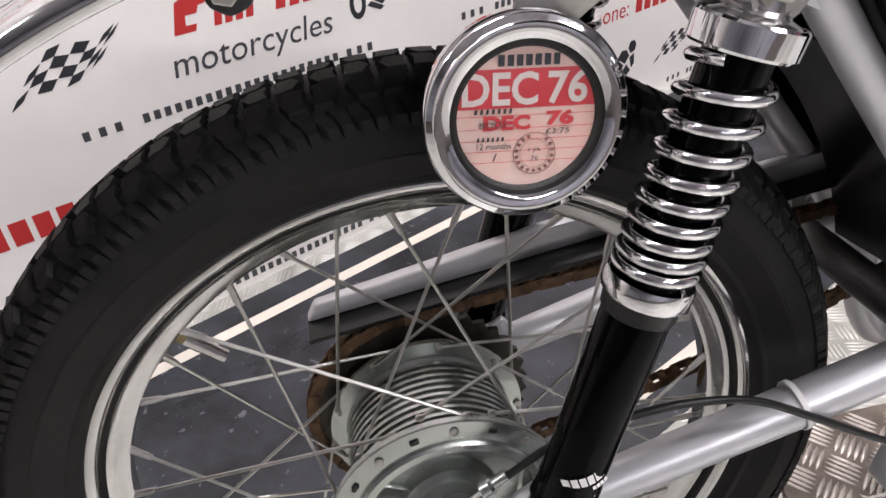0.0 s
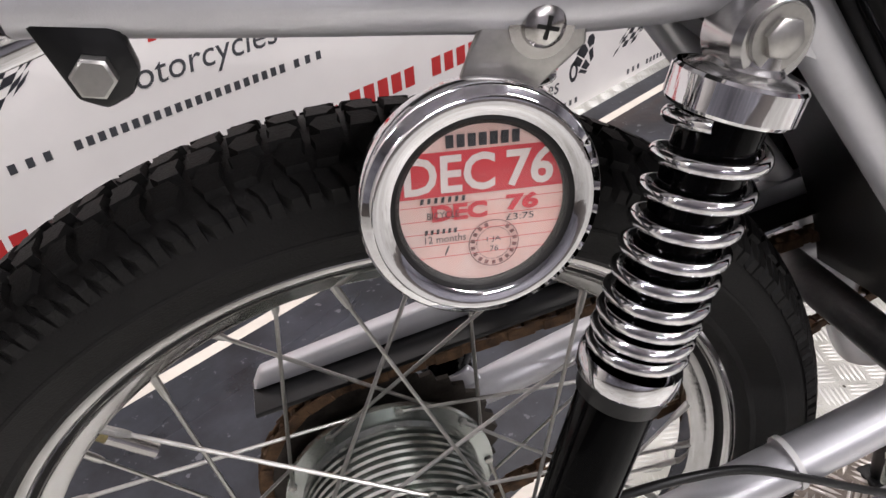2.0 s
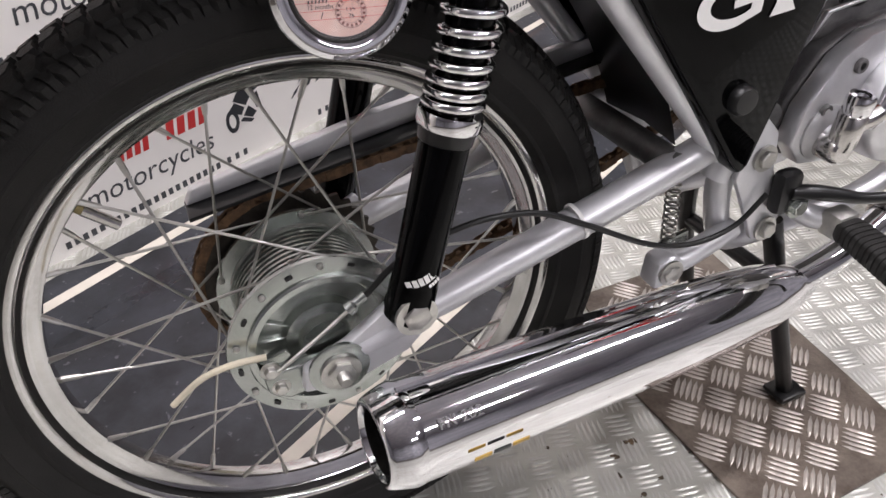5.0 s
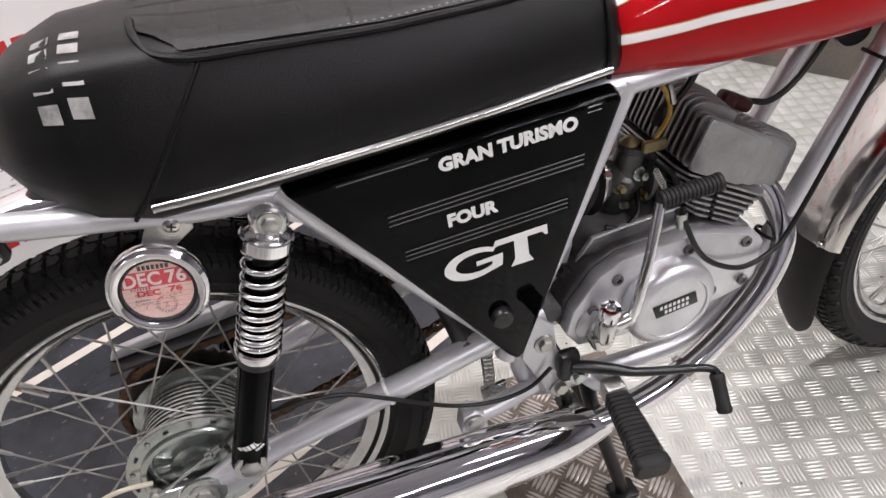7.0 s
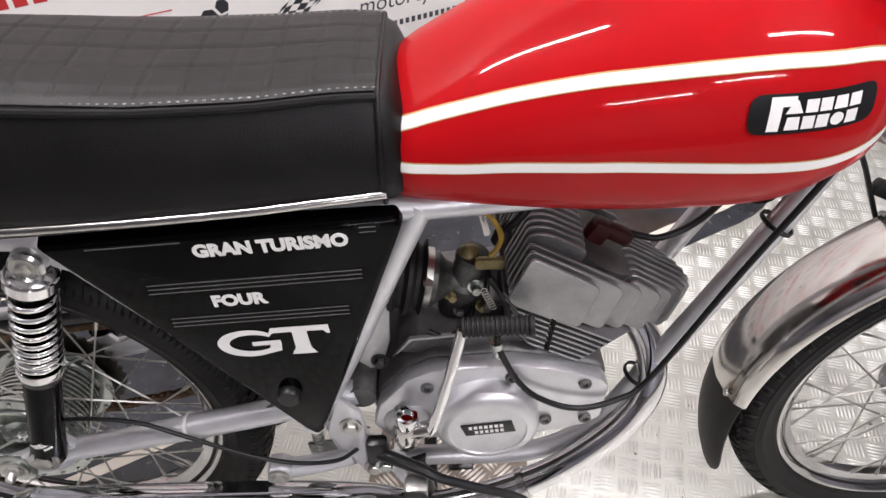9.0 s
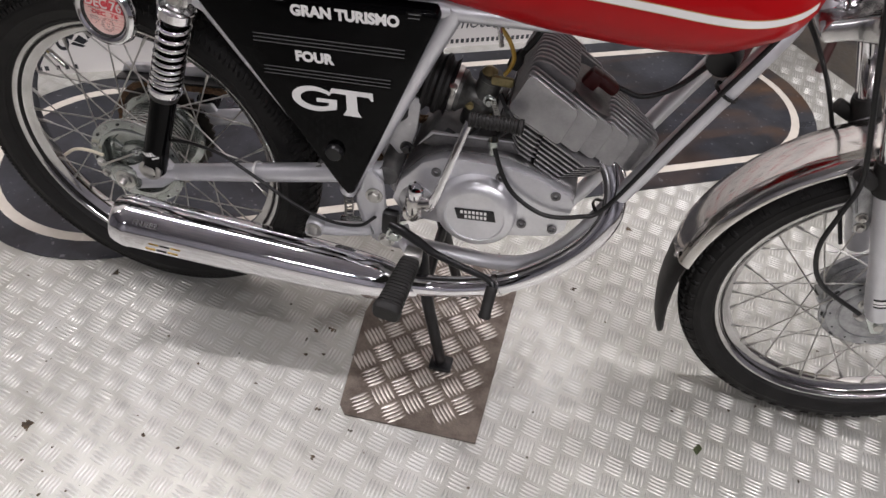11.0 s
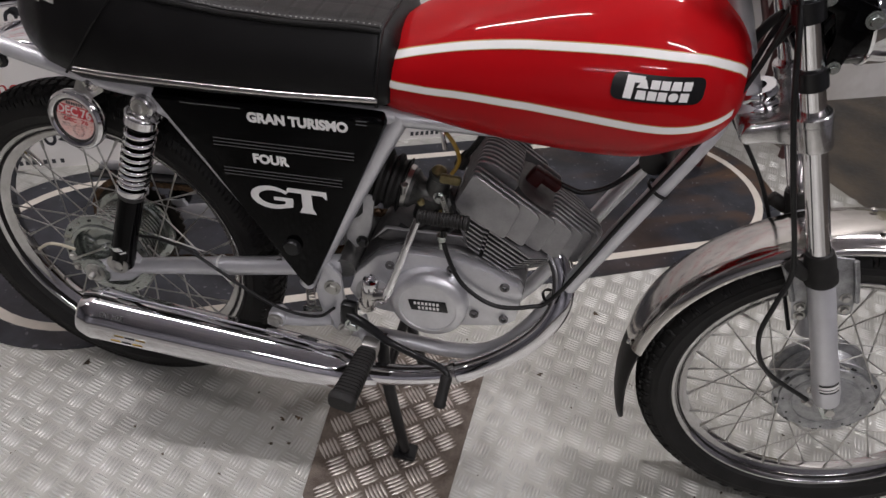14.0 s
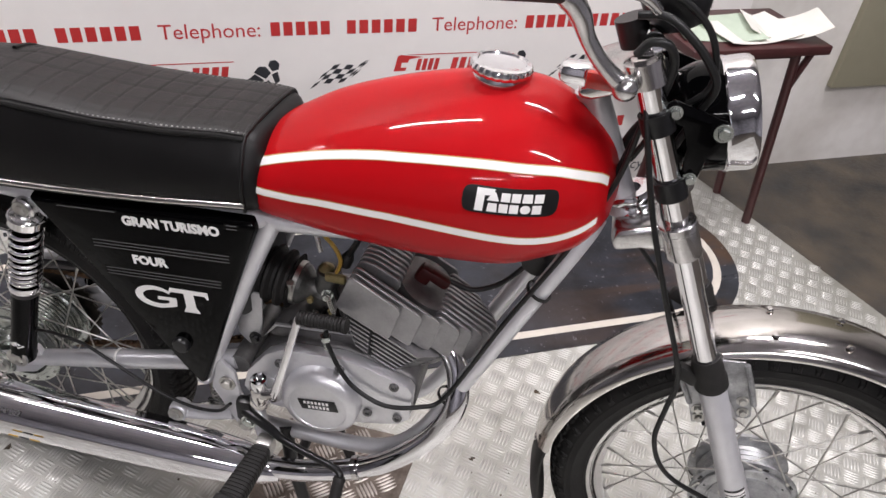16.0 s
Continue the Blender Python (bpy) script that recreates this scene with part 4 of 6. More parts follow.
        ink("stamp_bar", b, STAMP_INK, 0.0011)
    ink("stamp_date", fit_x(letters("1 JA", 0.003, 0), 0.0012, 0.0058, -0.0132, -0.0112), INK_GREY, 0.0012)
    ink("stamp_year", fit_x(letters("76", 0.003, 0), 0.0022, 0.0050, -0.0164, -0.0144), INK_GREY, 0.0012)
    pane = part("cover", lathe([(0, 0.0018), (r + 0.001, 0.0018), (r + 0.001, 0.0024), (0, 0.0024)], (0, 0, 0), (0, 0, 1), 48), FILM, h, "clear plastic cover")
    pane.visible_shadow = False
    br = prism([(0.030, 0.600), (0.052, 0.598), (0.080, 0.618), (0.080, 0.632), (0.066, 0.644), (0.050, 0.640), (0.040, 0.622)], -0.083, -0.0805, 0.002)
    part("holder_bracket", br, STEEL, bike, "bent steel bracket")
    scr = part("bracket_screw", lathe([(0, 0), (0.0112, 0), (0.0112, 0.0012), (0.0075, 0.0014), (0.0070, 0.0035), (0.0045, 0.0052), (0, 0.0056)], (0.064, -0.083, 0.627), (0, -1, 0), 28), CHROME_WORN, bike, "round-headed cross screw")
    for turn in (0.3, 0.3 + math.pi / 2):
        part("screw_slot", moved(box((0, 0, 0), (0.0075, 0.0006, 0.0014)), Matrix.Translation((0.064, -0.0884, 0.627)) @ Matrix.Rotation(turn, 4, "Y")), BLACK_PAINT, scr)


DISC_PAPER = mat("disc_paper", (0.80, 0.50, 0.43), 0.6, 0.0, 0.05, 60, color2=(0.78, 0.60, 0.54))
STAMP_INK = mat("stamp_ink", (0.34, 0.15, 0.14), 0.6, 0.0, 0.3, 200)
DISC_RED = mat("disc_red", (0.66, 0.045, 0.06), 0.5, 0.0, 0.05, 60)
DISC_PALE = mat("disc_pale", (0.78, 0.70, 0.66), 0.6, 0.0, 0.05, 60)
disc_holder()


# ---- seat ----
SEAT = [  # x, half width at the base, base, half width at the piping, piping height, top height
    (-0.064, 0.012, 0.700, 0.010, 0.708, 0.716), (-0.052, 0.036, 0.688, 0.032, 0.716, 0.730), (-0.025, 0.068, 0.667, 0.058, 0.737, 0.756),
    (0.015, 0.088, 0.646, 0.072, 0.752, 0.772), (0.060, 0.097, 0.638, 0.078, 0.758, 0.774), (0.110, 0.101, 0.642, 0.081, 0.757, 0.774),
    (0.170, 0.103, 0.648, 0.083, 0.756, 0.771), (0.260, 0.102, 0.656, 0.084, 0.754, 0.766), (0.350, 0.099, 0.664, 0.082, 0.757, 0.767),
    (0.415, 0.095, 0.671, 0.078, 0.762, 0.772), (0.447, 0.094, 0.674, 0.076, 0.763, 0.771), (0.465, 0.091, 0.677, 0.071, 0.755, 0.762), (0.470, 0.086, 0.680, 0.065, 0.742, 0.749)]


def seat_at(x):
    for a, b in zip(SEAT, SEAT[1:]):
        if x <= b[0]:
            t = max(0, (x - a[0]) / (b[0] - a[0]))
            return [p + (q - p) * t for p, q in zip(a, b)]
    return list(SEAT[-1])


def seat_side(x, t):
    """Half width and height up the side: 0 at the base, 1 at the piping."""
    _, wb, zb, wp, zp, _ = seat_at(x)
    z = zb + (zp - zb) * t
    w = wb + (wp - wb) * t + 0.010 * math.sin(math.pi * t) * min(1, wb / 0.08)
    return w, z


def seat():
    rings = []
    for i in range(61):
        x = -0.064 + 0.534 * i / 60
        _, wb, zb, wp, zp, zt = seat_at(x)
        half = [(wb * 0.5, zb + 0.001), (wb * 0.93, zb)]
        half += [seat_side(x, t) for t in (0.06, 0.25, 0.5, 0.75, 0.95)]
        half += [(wp * c, zp + (zt - zp) * s) for c, s in ((0.97, 0.22), (0.90, 0.50), (0.74, 0.80), (0.45, 0.96), (0.15, 1.0))]
        ring = [(x, -w, z) for w, z in half] + [(x, w, z) for w, z in half[::-1]]
        rings.append([Vector(p) for p in ring])
    bm = skin(bmesh.new(), rings)
    s = part("seat", bm, VINYL, bike, "long black vinyl dual seat with quilted top", sharp=70)
    # quilted top panel, a little proud, with stitched grooves
    cols, rows = 180, 44
    bm = bmesh.new()
    grid = []
    for i in range(cols + 1):
        x = 0.075 + 0.376 * i / cols
        _, wb, zb, wp, zp, zt = seat_at(x)
        line = []
        for j in range(rows + 1):
            a = -1 + 2 * j / rows
            wide = 0.955 * min(1.0, 0.55 + (x - 0.075) / 0.035 * 0.45)
            y = wp * wide * a
            f = abs(a * wide)
            prof = np.interp(f, [0, 0.15, 0.45, 0.74, 0.90, 0.97, 1.0], [1, 1, 0.96, 0.80, 0.50, 0.22, 0.0])
            z = zp + (zt - zp) * prof + 0.0022
            gx = abs(((x - 0.075) / 0.0325 + 0.5) % 1 - 0.5)
            gy = abs((a * 2.4 + 0.5) % 1 - 0.5)
            z += (0.0004 - 0.0017 * max(0, 1 - gx / 0.06) - 0.0015 * max(0, 1 - gy / 0.07)) * min(1.0, (1 - abs(a)) / 0.16) * min(1.0, i / 6)
            line.append(bm.verts.new((x, y, z)))
        grid.append(line)
    for i in range(cols):
        for j in range(rows):
            bm.faces.new((grid[i][j], grid[i + 1][j], grid[i + 1][j + 1], grid[i][j + 1]))
    part("quilted_top", bm, VINYL_TOP, s, "quilted black vinyl top panel", sharp=80)
    for sd in (-1, 1):
        pts = [(0.078, sd * 0.030, 0.7765), (0.080, sd * 0.055, 0.7725), (0.092, sd * 0.074, 0.7625)]
        pts += [(x, sd * (seat_at(x)[3] * 1.005), seat_at(x)[4] + 0.0015) for x in np.linspace(0.12, 0.450, 12)]
        part("piping", tube(pts, 0.0034, 8, 3), VINYL, s)
        path = smooth_path([(x, sd * (abs(y) - 0.0062), z + 0.0050) for x, y, z in pts[3:]], 9)
        stitch = bmesh.new()
        for a, b in zip(path[::2], path[1::2]):
            box((a + b) / 2, ((b - a).length * 0.75, 0.0011, 0.0011), 0, (b - a).to_track_quat("X", "Z").to_matrix().to_4x4(), stitch)
        tagged(part("stitching", stitch, WORN_WHITE, s), kind="stuff")
    edge = [(x, -y, z) for x, y, z in [(0.454, 0.095, 0.678), (0.452, 0.096, 0.715), (0.451, 0.078, 0.7605), (0.451, 0.055, 0.7685), (0.451, 0.0, 0.7715)]]
    part("piping", tube(edge + [(x, -y, z) for x, y, z in edge[-2::-1]], 0.0024, 8, 3), VINYL, s)
    seam = []
    for t in np.linspace(0.02, 0.98, 9):
        x = 0.040 + 0.082 * t
        w, z = seat_side(x, t)
        seam.append((x, -w - 0.0006, z))
    part("stitched_seam", tube(seam, 0.0018, 6, 2), VINYL, s)
    for sd in (-1, 1):
        pts = []
        for x in np.linspace(0.058, 0.455, 12):
            w, z = seat_side(x, 0.135)
            pts.append((x, sd * (w + 0.0015), z))
        part("trim_strip", tube(pts, 0.0042, 10, 2), CHROME_WORN, s, "bright metal trim strip")
    # worn white lettering across the tail, as plain bars
    for row, (ta, tb) in enumerate(((0.50, 0.68), (0.76, 0.92))):
        for i in range(4):
            bm = bmesh.new()
            quad = []
            for x, k in ((0.000, 0), (0.0145, 0.15), (0.0145, 1.05), (0.000, 0.90)):
                a = -0.2 - 0.2 * (i + 0.72 * k)
                xx = x + 0.022 * row + 0.004
                _, wb, zb, wp, zp, zt = seat_at(xx)
                f = min(1.0, abs(a))
                if f < 0.72:
                    g = f / 0.72
                    prof = np.interp(g, [0, 0.15, 0.45, 0.74, 0.90, 0.97, 1.0], [1, 1, 0.96, 0.80, 0.50, 0.22, 0.0])
                    quad.append(Vector((xx, -wp * g, zp + (zt - zp) * prof + 0.0006)))
                else:
                    w, z = seat_side(xx, 1 - (f - 0.72) * 1.0)
                    quad.append(Vector((xx, -w - 0.0008, z + 0.0004)))
            bm.faces.new([bm.verts.new(p) for p in quad])
            part("tail_bar", bm, WORN_WHITE, s, "worn white printed bar")


WORN_WHITE = mat("worn_white", (0.40, 0.39, 0.37), 0.55, 0.0, 0.3, 60)
seat()

# ---- side panel ----
def side_panel():
    poly = [(0.152, 0.642), (0.30, 0.655), (0.464, 0.670), (0.470, 0.662), (0.440, 0.570), (0.404, 0.462), (0.372, 0.368), (0.364, 0.360), (0.352, 0.372), (0.300, 0.445), (0.225, 0.548)]
    bm = prism(poly, -0.102, -0.080, 0.006, 3, taper=0.03)
    p = part("side_panel", bm, BLACK, bike, "gloss black triangular side panel with white lettering")
    prism_far = prism(poly, 0.080, 0.102, 0.006, 3)
    part("side_panel", prism_far, BLACK, bike, "gloss black triangular side panel")

    def put(name, bm, x0, x1, z0, z1, slope, y, material):
        fit_x(bm, 0, x1 - x0, 0, z1 - z0)
        part(name, moved(bm, side_on(y) @ Matrix.Translation((x0, z0, 0)) @ Matrix.Rotation(slope, 4, "Z")), material, p)

    put("model_name", letters("GRAN TURISMO", 0.02, 0.0003, offset=0.0010), 0.290, 0.4225, 0.6275, 0.6420, 0.088, -0.1030, WHITE)
    put("model_word", letters("FOUR", 0.02, 0.0003, offset=0.0010), 0.2945, 0.344, 0.5680, 0.5825, 0.088, -0.1030, WHITE)
    # the broad initials: an open oval with a foot, and a bar on a flared stem
    arc = [radians(v) for v in np.linspace(38, 318, 34)]
    outer = [(0.0310 + 0.0310 * math.cos(a), 0.0210 + 0.0210 * math.sin(a)) for a in arc]
    inner = [(0.0345 + 0.0225 * math.cos(a), 0.0215 + 0.0128 * math.sin(a)) for a in arc]
    big = bmesh.new()
    rows = [(big.verts.new((x, y, 0)), big.verts.new((u, v, 0))) for (x, y), (u, v) in zip(outer, inner)]
    for (a, b), (c, d) in zip(rows, rows[1:]):
        big.faces.new((a, c, d, b))
    for shape in (((0.034, 0.0165), (0.0625, 0.0175), (0.0625, 0.0240), (0.034, 0.0230)), ((0.0490, 0.0035), (0.0610, 0.0070), (0.0625, 0.0176), (0.0510, 0.0172)), ((0.0520, 0.0325), (0.0560, 0.0430), (0.1120, 0.0435), (0.1125, 0.0300), (0.1095, 0.0300), (0.1060, 0.0352), (0.0580, 0.0350)), ((0.0700, -0.0005), (0.0955, -0.0005), (0.0905, 0.0100), (0.0900, 0.0353), (0.0755, 0.0352), (0.0752, 0.0100))):
        big.faces.new([big.verts.new((x, y, 0.00005)) for x, y in shape])
    put("model_letters", big, 0.2880, 0.3970, 0.4970, 0.5355, 0.075, -0.1030, WHITE)
    # thin moulded lines in stepped bands, their glint put in as grey colour
    for x0, x1, z, n in ((0.431, 0.4445, 0.6590, 2), (0.240, 0.430, 0.6110, 3), (0.2515, 0.415, 0.5665, 3), (0.200, 0.281, 0.6440, 1)):
        for k in range(n):
            zz = z - k * 0.0050
            part("moulded_line", tube([(x0, -0.1019, zz - (x1 - x0) * 0.088), (x1, -0.1019, zz)], 0.0008, 6, 1), PANEL_GLINT, p)
        band = [(x0 - 0.004, -(x1 - x0) * 0.088), (x1 + 0.003, 0.0), (x1 + 0.003, -0.0052 * n), (x0 - 0.001, -0.0052 * n - (x1 - x0) * 0.088)]
        part("moulded_band", prism([(x, z + 0.0026 + dz) for x, dz in band], -0.1022, -0.1005, 0.0003, 1), BLACK, p)
    part("panel_knob", lathe([(0, 0), (0.0125, 0), (0.0125, 0.007), (0.0105, 0.010), (0, 0.0105)], (0.344, -0.101, 0.440), (0, -1, 0), 24), BLACK_PAINT, p, "black plastic knob")


# grey on the black panel stands for the light caught by its lines
PANEL_GLINT = mat("panel_line_glint", (0.16, 0.16, 0.165), 0.22, 0.6, 0.1, 60)
side_panel()

# ---- tank ----
TANK = [  # x, bottom, top, half width
    (0.457, 0.672, 0.744, 0.070), (0.461, 0.658, 0.756, 0.084), (0.474, 0.654, 0.769, 0.0905), (0.490, 0.652, 0.780, 0.094), (0.540, 0.648, 0.809, 0.104), (0.600, 0.647, 0.832, 0.115), (0.660, 0.648, 0.850, 0.122),
    (0.720, 0.651, 0.861, 0.125), (0.770, 0.657, 0.862, 0.121), (0.810, 0.672, 0.849, 0.108), (0.840, 0.683, 0.830, 0.088), (0.862, 0.703, 0.805, 0.062), (0.874, 0.720, 0.780, 0.034), (0.878, 0.738, 0.764, 0.010)]


TANK_FINE = [[tuple(p)[:2] for p in smooth_path([(r[0], r[k], 0) for r in TANK], 8)] for k in (1, 2, 3)]


def tank_at(x):
    return [float(np.interp(x, [p[0] for p in c], [p[1] for p in c])) for c in TANK_FINE]


def tank_half(x, z):
    """Half width of the tank at x and height z."""
    zb, zt, hw = tank_at(x)
    zm = zb + (zt - zb) * 0.40
    if z >= zm:
        q = min(1.0, (z - zm) / (zt - zm))
        return hw * (1 - q**2.3) ** 0.62
    q = min(1.0, (zm - z) / (zm - zb))
    return hw * (1 - q**3.2) ** 0.5


def tank():
    rings = []
    for i in range(73):
        t = i / 72
        x = 0.457 + 0.421 * t
        zb, zt, hw = tank_at(x)
        half = []
        for k in range(25):
            z = zb + (zt - zb) * (0.5 - 0.5 * math.cos(math.pi * k / 24))
            half.append((tank_half(x, z), z))
        rings.append([Vector((x, -w, z)) for w, z in half] + [Vector((x, w, z)) for w, z in half[-2:0:-1]])
    t = part("fuel_tank", skin(bmesh.new(), rings), RED, bike, "glossy red fuel tank with white stripes", sharp=60)

    def band(name, pts, wide, proud, material):
        bm = bmesh.new()
        rows = []
        fine = smooth_path([(p[0], p[1], 0) for p in pts], 8)
        xs, zs = [p.x for p in fine], [p.y for p in fine]
        for x in np.linspace(xs[0], xs[-1], 90):
            z = float(np.interp(x, xs, zs))
            line = []
            for k in range(5):
                zz = z + wide * (k / 4 - 0.5)
                line.append(bm.verts.new((x, -tank_half(x, zz) - proud, zz)))
            rows.append(line)
        for a, b in zip(rows, rows[1:]):
            for k in range(4):
                bm.faces.new((a[k], b[k], b[k + 1], a[k + 1]))
        part(name, bm, material, t, sharp=80)

    up = [(0.4605, 0.7335), (0.481, 0.7437), (0.509, 0.7552), (0.542, 0.7674), (0.573, 0.7768), (0.603, 0.7845), (0.632, 0.7905), (0.688, 0.7994), (0.742, 0.8046), (0.796, 0.8040), (0.825, 0.7985), (0.851, 0.7885), (0.862, 0.7800)]
    low = [(0.4605, 0.7068), (0.514, 0.7128), (0.547, 0.7181), (0.579, 0.7221), (0.610, 0.7250), (0.640, 0.7275), (0.699, 0.7290), (0.756, 0.7280), (0.784, 0.7275), (0.812, 0.7290), (0.841, 0.7340), (0.858, 0.7400)]
    for pts, wide in ((up, 0.0072), (low, 0.0080)):
        band("pinstripe", pts, wide + 0.0018, 0.0006, GOLD)
        band("stripe", pts, wide, 0.0010, WHITE)
    # maker's badge: black plate with plain white bars
    bm = bmesh.new()
    rows = []
    for x in [0.7640 - 0.0490 * math.cos(math.pi * i / 40) for i in range(41)]:
        e = max(0.0, 1 - ((x - 0.7640) / 0.0491) ** 14)
        line = []
        for k in range(7):
            zz = 0.7725 + (x - 0.7640) * 0.03 + 0.0142 * e**0.35 * (k / 3 - 1)
            line.append(bm.verts.new((x, -tank_half(x, zz) - 0.0016, zz)))
        rows.append(line)
    for a, b in zip(rows, rows[1:]):
        for k in range(6):
            bm.faces.new((a[k], b[k], b[k + 1], a[k + 1]))
    bmesh.ops.remove_doubles(bm, verts=bm.verts, dist=1e-6)
    b = part("badge", bm, BLACK_PAINT, t, "black badge with white maker's mark bars", sharp=80)
    def badge_shape(poly):
        mark = bmesh.new()
        mark.faces.new([mark.verts.new((x, y, 0)) for x, y in poly])
        bmesh.ops.triangulate(mark, faces=mark.faces)
        bmesh.ops.subdivide_edges(mark, edges=mark.edges, cuts=2, use_grid_fill=True)
        for v in mark.verts:
            x = 0.7290 + 1.02 * v.co.x
            z = 0.7725 + 0.92 * v.co.y + (x - 0.7640) * 0.03
            v.co = (x, -tank_half(x, z) - 0.0024, z)
        part("badge_bar", mark, WHITE, b)

    badge_shape([(0.0, -0.0125), (0.0085, -0.0125), (0.0090, 0.0060), (0.0180, 0.0065), (0.0185, 0.0135), (0.0005, 0.0135)])
    for y0, y1, kinds in ((0.0008, 0.0105, "vbbwb"), (-0.0120, -0.0018, "wbbob")):
        x = 0.0125
        for kind in kinds:
            wide = {"v": 0.0115, "b": 0.0090, "w": 0.0105, "o": 0.0105}[kind]
            if kind == "v":
                shape = [(x - 0.001, y0), (x + wide, y0), (x + wide * 0.62, y1), (x + wide * 0.36, y1)]
            elif kind == "o":
                shape = [(x + wide / 2 + wide / 2 * math.cos(q), (y0 + y1) / 2 + (y1 - y0) / 2 * math.sin(q)) for q in [2 * math.pi * k / 12 for k in range(12)]]
            elif kind == "w":
                shape = [(x, y0), (x + wide, y0), (x + wide * 0.92, y1), (x + wide * 0.08, y1)]
            else:
                shape = [(x, y0), (x + wide, y0), (x + wide, y1), (x, y1)]
            badge_shape(shape)
            x += wide + 0.0016
    seat_ring = lathe([(0.0, 0.0), (0.030, 0.0), (0.031, 0.004), (0.029, 0.009), (0.0, 0.009)], (0.724, 0.0, 0.855), (0.05, 0, 1), 48)
    c = part("filler_cap", seat_ring, CHROME, t, "chrome screw-on filler cap with a scalloped edge")
    rings = []
    for r, h in ((0.028, 0.0080), (0.0325, 0.0090), (0.0340, 0.0110), (0.0340, 0.0165), (0.0320, 0.0195), (0.0275, 0.0205), (0.0262, 0.0188), (0.0150, 0.0180), (0.0020, 0.0178)):
        ring = []
        for q in range(120):
            a = 2 * math.pi * q / 120
            lobe = 0.0013 * abs(math.cos(10 * a)) ** 0.6 if r > 0.030 else 0.0
            ring.append(V(0.724 + 0.05 * h, 0, 0.855 + h) + V((r + lobe) * math.cos(a), (r + lobe) * math.sin(a), -0.05 * r * math.cos(a)))
        rings.append(ring)
    part("cap_top", skin(bmesh.new(), rings), CHROME, c)



tank()


# ---- frame ----
def frame_side(s):
    part("down_tube", tube([(0.862, s * 0.016, 0.712), (0.846, s * 0.040, 0.684), (0.784, s * 0.052, 0.545), (0.722, s * 0.055, 0.402), (0.690, s * 0.055, 0.330), (0.650, s * 0.055, 0.278), (0.595, s * 0.055, 0.254), (0.50, s * 0.055, 0.252), (0.42, s * 0.058, 0.256), (0.395, s * 0.062, 0.275), (0.380, s * 0.066, 0.32), (0.378, s * 0.068, 0.36)], 0.0122, 16, 5), SILVER, bike, "silver painted frame cradle tube")
    part("seat_tube", tube([(0.482, s * 0.078, 0.664), (0.452, s * 0.083, 0.594), (0.405, s * 0.084, 0.476), (0.356, s * 0.080, 0.355)], 0.0125, 16, 4), SILVER, bike, "silver painted frame tube")
    part("seat_rail", tube([(0.86, s * 0.020, 0.745), (0.80, s * 0.045, 0.700), (0.70, s * 0.060, 0.675), (0.60, s * 0.070, 0.667), (0.50, s * 0.078, 0.662), (0.42, s * 0.078, 0.655), (0.25, s * 0.078, 0.635), (0.11, s * 0.076, 0.630), (0.02, s * 0.074, 0.640), (-0.085, s * 0.071, 0.655)], 0.0118, 14, 5), SILVER, bike, "silver painted seat rail")
    part("shock_gusset", prism([(0.116, 0.640), (0.118, 0.624), (0.134, 0.622), (0.158, 0.603), (0.190, 0.588), (0.160, 0.640)], s * 0.084 - 0.002, s * 0.084 + 0.002, 0.001), SILVER, bike, "silver gusset plate at the shock mount")
    part("subframe_strut", tube([(0.150, s * 0.078, 0.634), (0.235, s * 0.079, 0.528), (0.366, s * 0.079, 0.368)], 0.0108, 14, 3), SILVER, bike, "silver painted subframe strut")
    part("pivot_plate", prism([(0.372, 0.352), (0.384, 0.404), (0.391, 0.411), (0.411, 0.390), (0.416, 0.352), (0.424, 0.332), (0.439, 0.314), (0.436, 0.284), (0.424, 0.274), (0.408, 0.277), (0.394, 0.308)], s * 0.088 - 0.0035, s * 0.088 + 0.0035, 0.002), SILVER, bike, "silver pressed pivot plate")
    part("pivot_bolt", bolt((0.399, s * 0.092, 0.368), (0, s, 0), 0.0085, 0.007), STEEL, bike)
    part("peg_bolt", bolt((0.421, s * 0.092, 0.287), (0, s, 0), 0.0085, 0.008), STEEL, bike)
    part("rail_bracket", prism([(-0.084, 0.656), (-0.072, 0.660), (-0.058, 0.644), (-0.056, 0.632), (-0.060, 0.625), (-0.068, 0.622), (-0.075, 0.626)], s * 0.078 - 0.003, s * 0.078 + 0.003, 0.002), BLACK_PAINT, bike)
    part("rail_bolt", bolt((-0.068, s * 0.0815, 0.633), (0, s, 0), 0.0062, 0.005, False), STEEL, bike)


sym(frame_side)
part("rear_loop", tube([(-0.085, -0.071, 0.655), (-0.125, -0.062, 0.660), (-0.150, -0.03, 0.663), (-0.155, 0, 0.664), (-0.150, 0.03, 0.663), (-0.125, 0.062, 0.660), (-0.085, 0.071, 0.655)], 0.0118, 14, 5), CHROME, bike, "chrome rear loop of the subframe")
part("spine_tube", tube([(0.86, 0, 0.775), (0.70, 0, 0.72), (0.48, 0, 0.69)], 0.02, 14, 4), SILVER, bike)
RAKE = V(-0.43, 0, 0.903).normalized()
part("head_tube", lathe([(0.0, 0), (0.0195, 0), (0.0195, 0.006), (0.0165, 0.010), (0.0165, 0.146), (0.0195, 0.150), (0.0195, 0.157), (0, 0.157)], V(0.893, 0.006, 0.718), RAKE, 28), SILVER, bike, "silver painted steering head tube")

